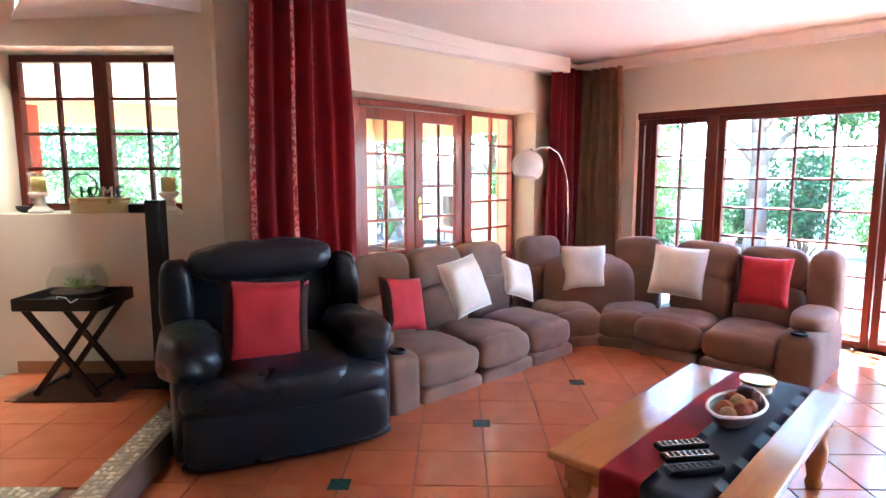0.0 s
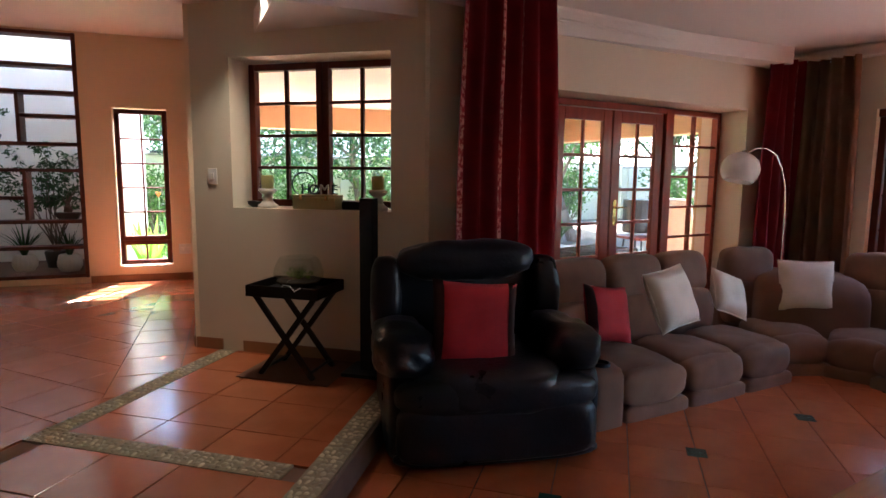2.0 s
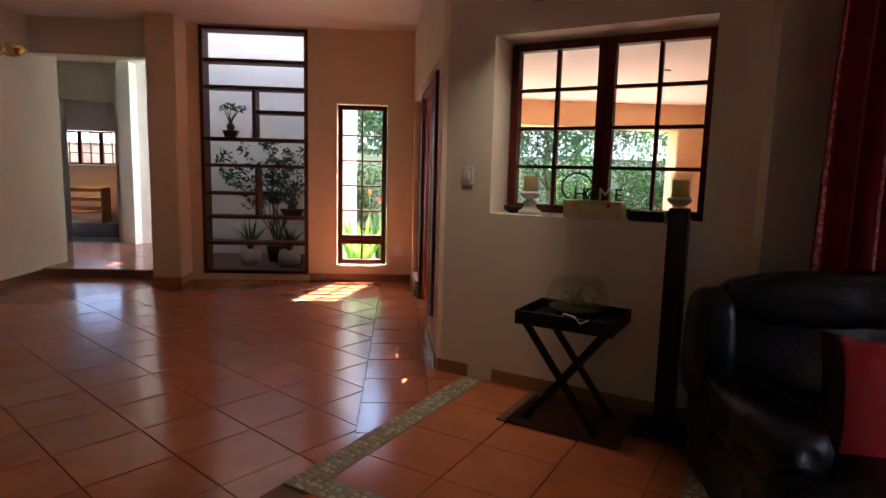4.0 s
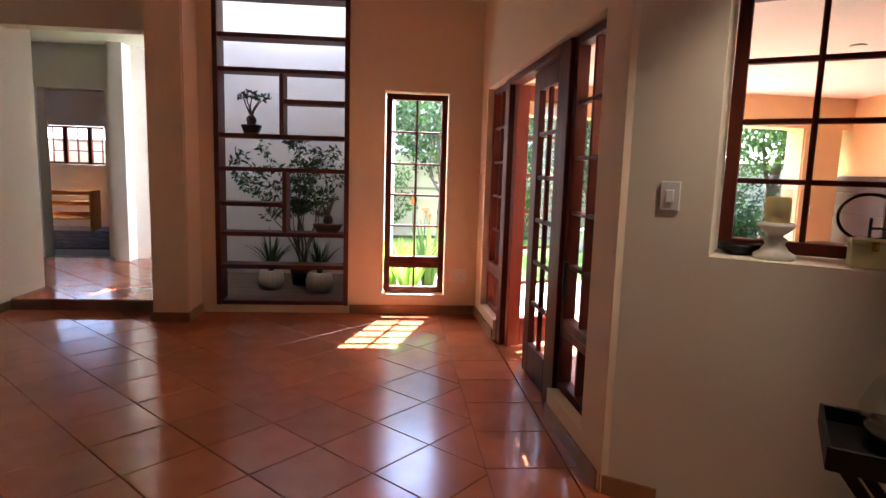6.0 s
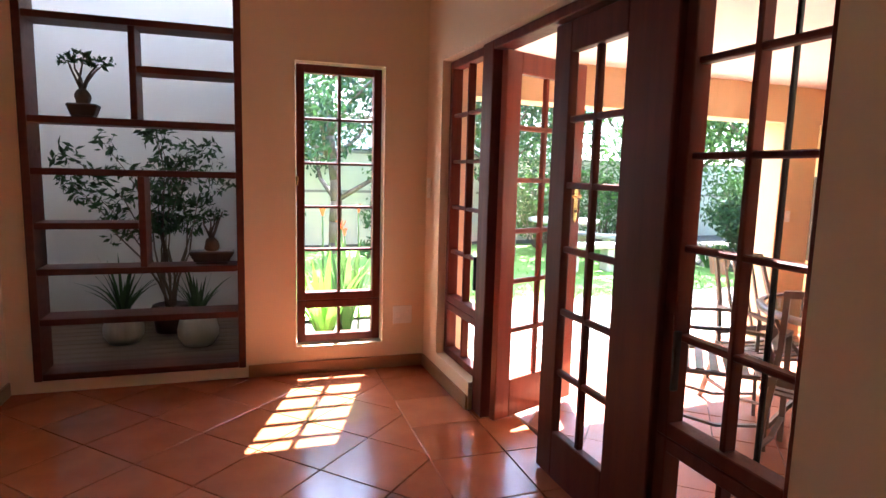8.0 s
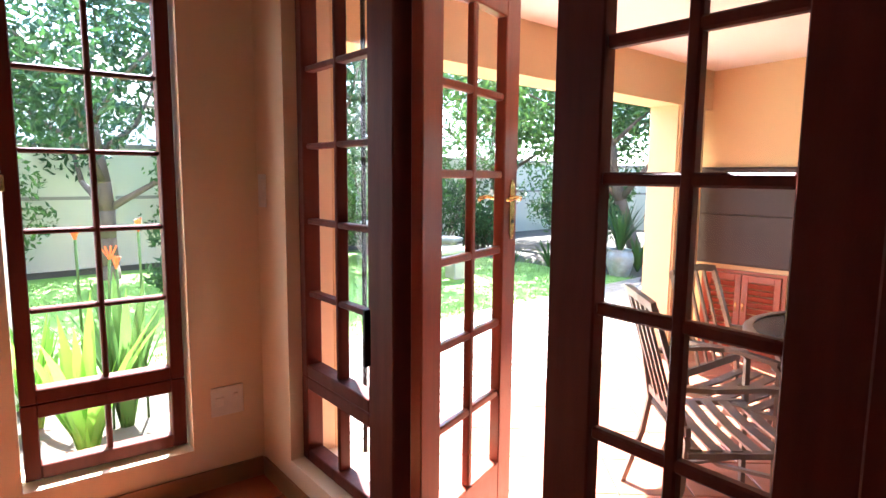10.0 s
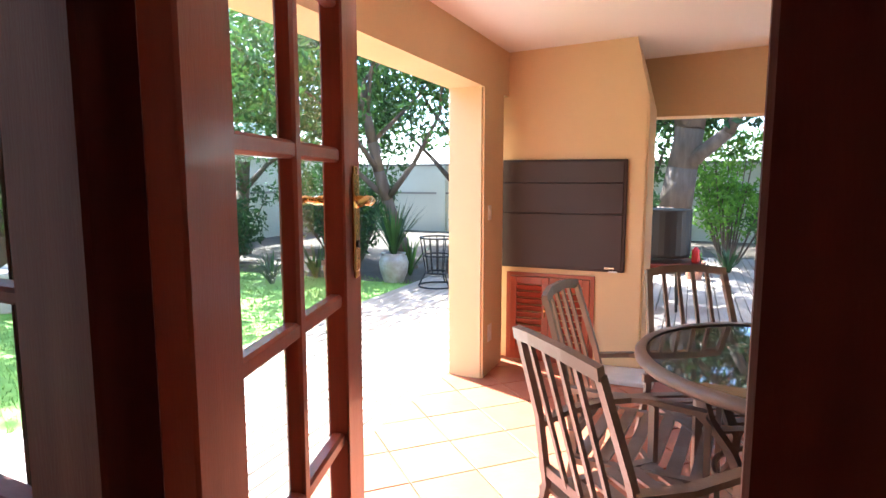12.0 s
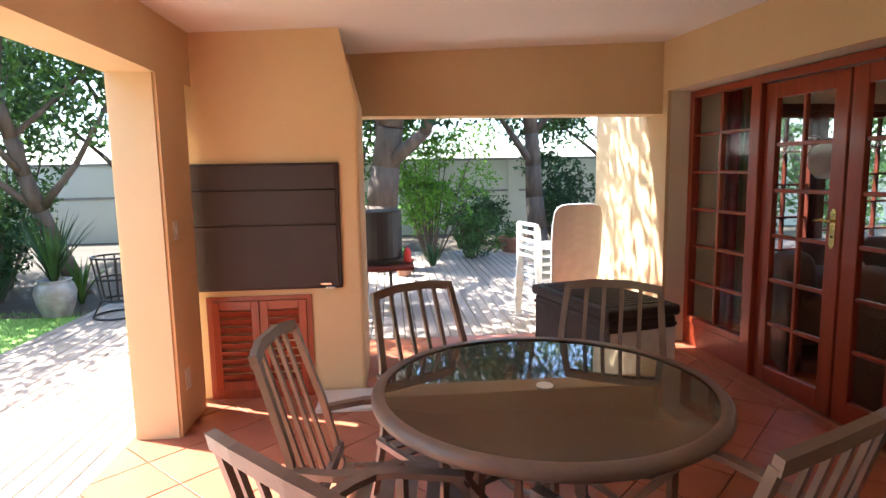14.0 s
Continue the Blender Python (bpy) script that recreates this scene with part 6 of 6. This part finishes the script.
fb = thing("fire_basket", pose(6.25, 10.75, PATIO), "rusty iron fire basket on a ring stand", "fire basket")
for i in range(14):
    a = 2 * math.pi * i / 14
    bm = bmesh.new()
    rod(bm, (0.15 * math.cos(a), 0.15 * math.sin(a), 0.18), (0.22 * math.cos(a), 0.22 * math.sin(a), 0.62), 0.008, n=6)
    part("bar", bm, STEEL, fb)
for r_, z_ in ((0.15, 0.18), (0.185, 0.4), (0.22, 0.62), (0.24, 0.012)):
    bm = bmesh.new()
    tube(bm, [(r_ * math.cos(a), r_ * math.sin(a), z_) for a in [2 * math.pi * i / 20 for i in range(21)]], 0.011, 6)
    part("hoop", bm, STEEL, fb)
for i in range(3):
    a = 2 * math.pi * i / 3
    bm = bmesh.new()
    rod(bm, (0.24 * math.cos(a), 0.24 * math.sin(a), 0.012), (0.15 * math.cos(a), 0.15 * math.sin(a), 0.18), 0.01, n=6)
    part("leg", bm, STEEL, fb)


def clay_pot(m, r, h, label, plant, seed):
    t = thing("clay_pot", m, label, "pot")
    part("pot", lathe([(0.0, 0), (r * 0.68, 0), (r * 0.92, h * 0.8), (r, h * 0.82), (r, h), (r * 0.9, h), (r * 0.86, h * 0.85), (0.0, h * 0.84)], 24), TERRA, t, smooth=False)
    me = leaf_cloud([(0, 0, h + plant * 0.35, plant * 0.6), (plant * 0.3, 0, h + plant * 0.25, plant * 0.4), (-plant * 0.25, plant * 0.2, h + plant * 0.3, plant * 0.4)], 350, 0.03, seed, 0.5)
    me.materials.append(LEAF)
    share("foliage", me, t, pose(0, 0, 0))
clay_pot(pose(6.05, 12.15, G), 0.17, 0.34, "terracotta pot with small green plant", 0.2, 1)
clay_pot(pose(10.25, 5.75, PATIO), 0.30, 0.26, "wide terracotta bowl with leafy plant", 0.36, 2)
clay_pot(pose(8.1, 7.75, PATIO), 0.14, 0.24, "pale clay pot with plant by grill", 0.16, 3)

# concrete picnic set on the lawn
pn = thing("picnic_table", pose(4.3, 13.9, G + 0.03, 0, 0, 20), "round concrete garden table with pedestal", "table")
part("top", lathe([(0.0, 0.68), (0.56, 0.68), (0.60, 0.70), (0.60, 0.74), (0.0, 0.75)], 32), CONCRETE, pn)
part("pedestal", lathe([(0.0, 0), (0.28, 0), (0.26, 0.06), (0.14, 0.2), (0.14, 0.5), (0.26, 0.679), (0.0, 0.679)], 20), CONCRETE, pn)
for k in range(3):
    a = math.radians(20 + 120 * k)
    b_ = thing("picnic_bench", pose(4.3 + 1.0 * math.cos(a), 13.9 + 1.0 * math.sin(a), G + 0.03, 0, 0, math.degrees(a) + 90), "curved concrete garden bench beside table", "bench", "picnic benches")
    part("seat", rbox(-0.5, -0.17, 0.36, 0.5, 0.17, 0.44, 0.03), CONCRETE, b_)
    for s in (-1, 1):
        part("support", rbox(s * 0.33 - 0.09, -0.13, 0, s * 0.33 + 0.09, 0.13, 0.359, 0.02), CONCRETE, b_)

ZONE[0] = Matrix()
# ---- pebble strips along the platform ----
def strip(name, a, b, w, label):
    a, b = Vector(a), Vector(b)
    L = (b - a).length
    m = Matrix.Translation((a.x, a.y, 0)) @ Matrix.Rotation(math.atan2(b.y - a.y, b.x - a.x), 4, "Z")
    bm = bmesh.new()
    box(bm, 0, 0, -0.011, L, w, 0.0005, m)
    s = tagged(part(name, bm, MORTAR), label, "border", kind="structure")
    rng = random.Random(int(L * 100))
    bm = bmesh.new()
    x = 0.015
    while x < L - 0.02:
        y = 0.018 + rng.uniform(0, 0.01)
        while y < w - 0.012:
            rx, ry, an = rng.uniform(0.013, 0.024), rng.uniform(0.009, 0.015), rng.uniform(0, 3.14)
            ring, c, sn = [], math.cos(an), math.sin(an)
            cx, cy = x + rng.uniform(-.008, .008), y
            low, mid = [], []
            for i in range(8):
                t_ = 2 * math.pi * i / 8
                u, v = rx * math.cos(t_), ry * math.sin(t_)
                low.append(bm.verts.new(m @ Vector((cx + u * c - v * sn, cy + u * sn + v * c, 0.0))))
                mid.append(bm.verts.new(m @ Vector((cx + 0.6 * (u * c - v * sn), cy + 0.6 * (u * sn + v * c), 0.0055))))
            for i in range(8):
                bm.faces.new((low[i], low[(i + 1) % 8], mid[(i + 1) % 8], mid[i]))
            bm.faces.new(mid)
            y += rng.uniform(0.026, 0.036)
        x += 0.042
    p = part("pebbles", bm, PEBBLE, s, smooth=True)
    tagged(p, "pale river pebbles", kind="stuff")
    return s


U = Vector((math.cos(radians(TURN)), math.sin(radians(TURN)), 0))
V = Vector((U.y, -U.x, 0))
assert V.y < 0
SW = 0.14
# step edge strip lies on the room side of the step line
side = Vector((STEP_D.y, -STEP_D.x, 0)) * SW
if side.x > 0:
    side = -side
q0 = STEP_A - STEP_D * 0.55
q1 = STEP_A + STEP_D * 6.0
strip("trim_pebble_step", q1, q0, SW, "strip of pale pebbles set along the step edge")
p1 = C1 + U * 0.36 + V * 0.02
p2 = p1 + V * 1.62
strip("trim_pebble_side", p2, p1, SW, "strip of pale pebbles set across the hall floor")
p3 = p2 + U * 1.30
strip("trim_pebble_front", p2 + U * 0.001, p3, SW, "strip of pale pebbles set across the hall floor")
# riser face
bm = bmesh.new()
mm = Matrix.Translation((STEP_A + STEP_D * 6).to_tuple()) @ Matrix.Rotation(math.atan2(-STEP_D.y, -STEP_D.x), 4, "Z")
box(bm, 0, -0.022, LOW - 0.02, 6.6, -0.001, -0.004, mm)
bmesh.ops.bevel(bm, geom=bm.edges[:], offset=0.006, segments=2, affect="EDGES")
structure("trim_step_riser", bm, RISER, "dark brown rounded step riser", "step")


# ---- tiles and boards ----
def tile_mesh(name, s, mat, gap=0.006, t=0.012, clip=0.0):
    h = s / 2 - gap / 2
    bm = bmesh.new()
    e = 0.003
    pts = [(-h, -h), (h, -h), (h, h), (-h, h)]
    if clip:
        pts = [(-h, -h), (h, -h), (h, h - clip), (h - clip, h), (-h, h)]
    lo = [bm.verts.new((x, y, -t)) for x, y in pts]
    md = [bm.verts.new((x, y, -e * 0.6)) for x, y in pts]
    hi = [bm.verts.new((x * (1 - e / h), y * (1 - e / h), 0)) for x, y in pts]
    k = len(pts)
    for i in range(k):
        bm.faces.new((lo[i], lo[(i + 1) % k], md[(i + 1) % k], md[i]))
        bm.faces.new((md[i], md[(i + 1) % k], hi[(i + 1) % k], hi[i]))
    bm.faces.new(hi)
    return mesh_of(bm, name, mat)


def poly_tile(name, pts, z, mat, parent, gap=0.003):
    """A cut tile: a convex outline, pulled in by half a joint."""
    c = Vector((sum(p[0] for p in pts) / len(pts), sum(p[1] for p in pts) / len(pts)))
    bm = bmesh.new()
    lo = [bm.verts.new((p[0] - c.x, p[1] - c.y, -0.012)) for p in pts]
    hi = [bm.verts.new(((p[0] - c.x) * 0.995, (p[1] - c.y) * 0.995, 0)) for p in pts]
    k = len(pts)
    for i in range(k):
        bm.faces.new((lo[i], lo[(i + 1) % k], hi[(i + 1) % k], hi[i]))
    bm.faces.new(hi)
    return share(name, mesh_of(bm, name, mat), parent, pose(c.x, c.y, z))


def clip_poly(pts, planes):
    """Clip a convex outline by half-planes (px, py, nx, ny), keeping the side where n points."""
    for px_, py_, nx_, ny_ in planes:
        out = []
        for i in range(len(pts)):
            a, b = pts[i], pts[(i + 1) % len(pts)]
            da, db = (a[0] - px_) * nx_ + (a[1] - py_) * ny_, (b[0] - px_) * nx_ + (b[1] - py_) * ny_
            if da >= 0:
                out.append(a)
            if (da > 0) != (db > 0) and abs(da - db) > 1e-9:
                t_ = da / (da - db)
                out.append((a[0] + (b[0] - a[0]) * t_, a[1] + (b[1] - a[1]) * t_))
        pts = out
        if len(pts) < 3:
            return []
    return pts


def area(pts):
    return abs(sum(a[0] * b[1] - b[0] * a[1] for a, b in zip(pts, pts[1:] + pts[:1]))) / 2


def lay(parent, name, s, angle, origin, region, box_, z, mat, near, rest_mat=None):
    """Lay square tiles of pitch s at an angle over a region given by half-planes. Those inside near become parts, the others one joined mesh."""
    ca, sa = math.cos(radians(angle)), math.sin(radians(angle))
    whole = tile_mesh(name, s, mat)
    far = bmesh.new()
    x0, y0, x1, y1 = box_
    R = int(max(x1 - x0, y1 - y0) / s) + 3
    h = s / 2 - 0.003
    made = 0
    for i in range(-R, R):
        for j in range(-R, R):
            cx, cy = origin[0] + (i * ca - j * sa) * s, origin[1] + (i * sa + j * ca) * s
            if not (x0 - s < cx < x1 + s and y0 - s < cy < y1 + s):
                continue
            sq = [(cx + (u * ca - v * sa) * h, cy + (u * sa + v * ca) * h) for u, v in ((-1, -1), (1, -1), (1, 1), (-1, 1))]
            cut = clip_poly(sq, region)
            if not cut or area(cut) < 0.002:
                continue
            full = area(cut) > area(sq) * 0.999
            if near(cx, cy) and made < 290:
                made += 1
                if full:
                    share(name, whole, parent, pose(cx, cy, z, 0, 0, angle))
                else:
                    poly_tile(name, cut, z, mat, parent)
            else:
                lo = [far.verts.new((p[0], p[1], z - 0.012)) for p in cut]
                hi = [far.verts.new((p[0], p[1], z)) for p in cut]
                for q in range(len(cut)):
                    far.faces.new((lo[q], lo[(q + 1) % len(cut)], hi[(q + 1) % len(cut)], hi[q]))
                far.faces.new(hi)
    if len(far.verts):
        p = part(name + "s", far, rest_mat or mat, parent)
        tagged(p, kind="stuff")
    else:
        far.free()


hall = bpy.data.objects["floor_hall"]
living = bpy.data.objects["floor_living"]
edge_n = side.normalized()
s_in = STEP_A + side
nstep = (s_in.x, s_in.y, edge_n.x, edge_n.y)
# platform tiles between the strips, laid square to the slanting wall
pl_planes = [(p1.x, p1.y, U.x, U.y), (C1.x, C1.y, V.x, V.y), nstep, (p2.x - V.x * SW, p2.y - V.y * SW, -V.x, -V.y)]
o = p1 + U * 0.2 + V * 0.22
lay(hall, "tile", 0.40, TURN, (o.x, o.y), pl_planes, (-1.6, 2.8, 1.6, 6.3), 0.0, TILE, lambda x, y: True)
pf = p2
# front of the platform, towards the viewer
lay(hall, "tile", 0.40, TURN, (o.x, o.y), [(pf.x, pf.y, V.x, V.y), nstep, (p2.x, p2.y, U.x, U.y)], (-5, -3, 1.5, 4.2), 0.0, TILE, lambda x, y: y > 1.6)
# hall: diagonal tiles up to the border line
ps = p1 - U * SW
lay(hall, "tile", 0.395, 45, (-0.70, 7.52), [(-0.45, 0, -1, 0), (0, YF, 0, -1), (ps.x, ps.y, -U.x, -U.y), (-3.4, 0, 1, 0), (0, 3.4, 0, 1)], (-3.4, 3.2, -0.4, YF), 0.0, TILE, lambda x, y: True)
lay(hall, "tile", 0.395, 45, (-0.70, 7.52), [(ps.x, ps.y, -U.x, -U.y), (-3.4, 0, -1, 0), (0, YF, 0, -1), (0, -2.9, 0, 1)], (-6.2, -2.9, -3.4, YF), 0.0, TILE, lambda x, y: False)
lay(hall, "tile", 0.395, 45, (-0.70, 7.52), [(ps.x, ps.y, -U.x, -U.y), (-3.4, 0, 1, 0), (0, 3.4, 0, -1), (0, -2.9, 0, 1)], (-3.4, -2.9, 0, 3.4), 0.0, TILE, lambda x, y: False)
# straight border along the garden doors
lay(hall, "tile", 0.40, 0, (-0.25, 7.03), [(-0.45, 0, 1, 0), (-0.05, 0, -1, 0), (0, YF, 0, -1), (ps.x, ps.y, -U.x, -U.y)], (-0.6, 4.2, 0.0, YF), 0.0, TILE, lambda x, y: True)
lay(hall, "tile", 0.40, 0, (0.15, 7.03), [(-0.05, 0, 1, 0), (0.19, 0, -1, 0), (0, 8.5, 0, -1), (0, 7.0, 0, 1)], (-0.2, 5.0, 0.3, YF), 0.0, TILE, lambda x, y: True)
lay(hall, "tile", 0.40, 0, (0.15, 7.03), [(-0.05, 0, 1, 0), (0.08, 0, -1, 0), (0, 7.0, 0, -1), (0, 6.2, 0, 1)], (-0.2, 5.0, 0.3, YF), 0.0, TILE, lambda x, y: True)
lay(hall, "tile", 0.40, 0, (0.15, 7.03), [(-0.05, 0, 1, 0), (0.08, 0, -1, 0), (0, YF, 0, -1), (0, 8.5, 0, 1)], (-0.2, 5.0, 0.3, YF), 0.0, TILE, lambda x, y: True)
lay(hall, "tile", 0.40, 0, (0.15, 7.03), [(-0.05, 0, 1, 0), (0, 6.2, 0, -1), (ps.x, ps.y, -U.x, -U.y), (C1.x, C1.y, V.x, V.y)], (-0.2, 4.6, 0.3, 6.3), 0.0, TILE, lambda x, y: True)
# living room
nlow = (STEP_A.x - side.x * 0.2, STEP_A.y - side.y * 0.2, -edge_n.x, -edge_n.y)
cc = CHAMFER @ Vector((1.8, 0, 0))
lay(living, "tile", 0.361, 54, (2.671 + 0.2553 * math.cos(radians(9)), 3.78 + 0.2553 * math.sin(radians(9))), [nlow, (7.25, 0, -1, 0), (0, 6.0, 0, -1), (0, -2.9, 0, 1)], (-3, -2.9, 7.25, 6.0), LOW, TILE, lambda x, y: 1.2 < y < 4.9 and 0.4 < x < 5.2)
for i in range(-1, 3):
    for j in range(-2, 1):
        c, q = 1.021 * math.cos(radians(9)), 1.021 * math.sin(radians(9))
        bm = bmesh.new()
        box(bm, -0.052, -0.052, 0.0003, 0.052, 0.052, 0.0015)
        part("inset_tile", bm, GREEN, living, "dark green inset tile", at=pose(2.671 + c * i - q * j, 3.78 + q * i + c * j, LOW, 0, 0, 54))
# passage and patio tiles
lay(bpy.data.objects["floor_passage"], "tile", 0.40, 45, (-4, 10.5), [(-3.02, 0, -1, 0), (-6.2, 0, 1, 0), (0, YF + 0.03, 0, 1), (0, 11.99, 0, -1)], (-6.2, 9.4, -3, 12), 0.10, TILE, lambda x, y: x > -5.4)
lay(bpy.data.objects["floor_patio"], "tile", 0.33, 45, (1.5, 8.0), [(0.14, 0, 1, 0), (4.95, 0, -1, 0), (0, 9.353, 0, -1), (0, 5.5, 0, 1)], (0.1, 5.4, 5, 9.4), PATIO, TILE_OUT, lambda x, y: x > 0.6 and y > 6.4)
# deck boards
for nm, x0, x1, y0, y1 in (("deck_bed_garden", 0.15, 6.88, 9.354, 11.12), ("deck_bed_back", 4.97, 10.58, 4.22, 9.28)):
    bed = bpy.data.objects[nm]
    me = mesh_of(rbox(-(x1 - x0) / 2, -0.046, -0.028, (x1 - x0) / 2, 0.046, 0, 0.005, 1), "deck_board", DECK)
    k = 0
    while y0 + 0.05 + k * 0.1 < y1:
        share("deck_board", me, bed, pose((x0 + x1) / 2, y0 + 0.05 + k * 0.1, PATIO - 0.001))
        k += 1
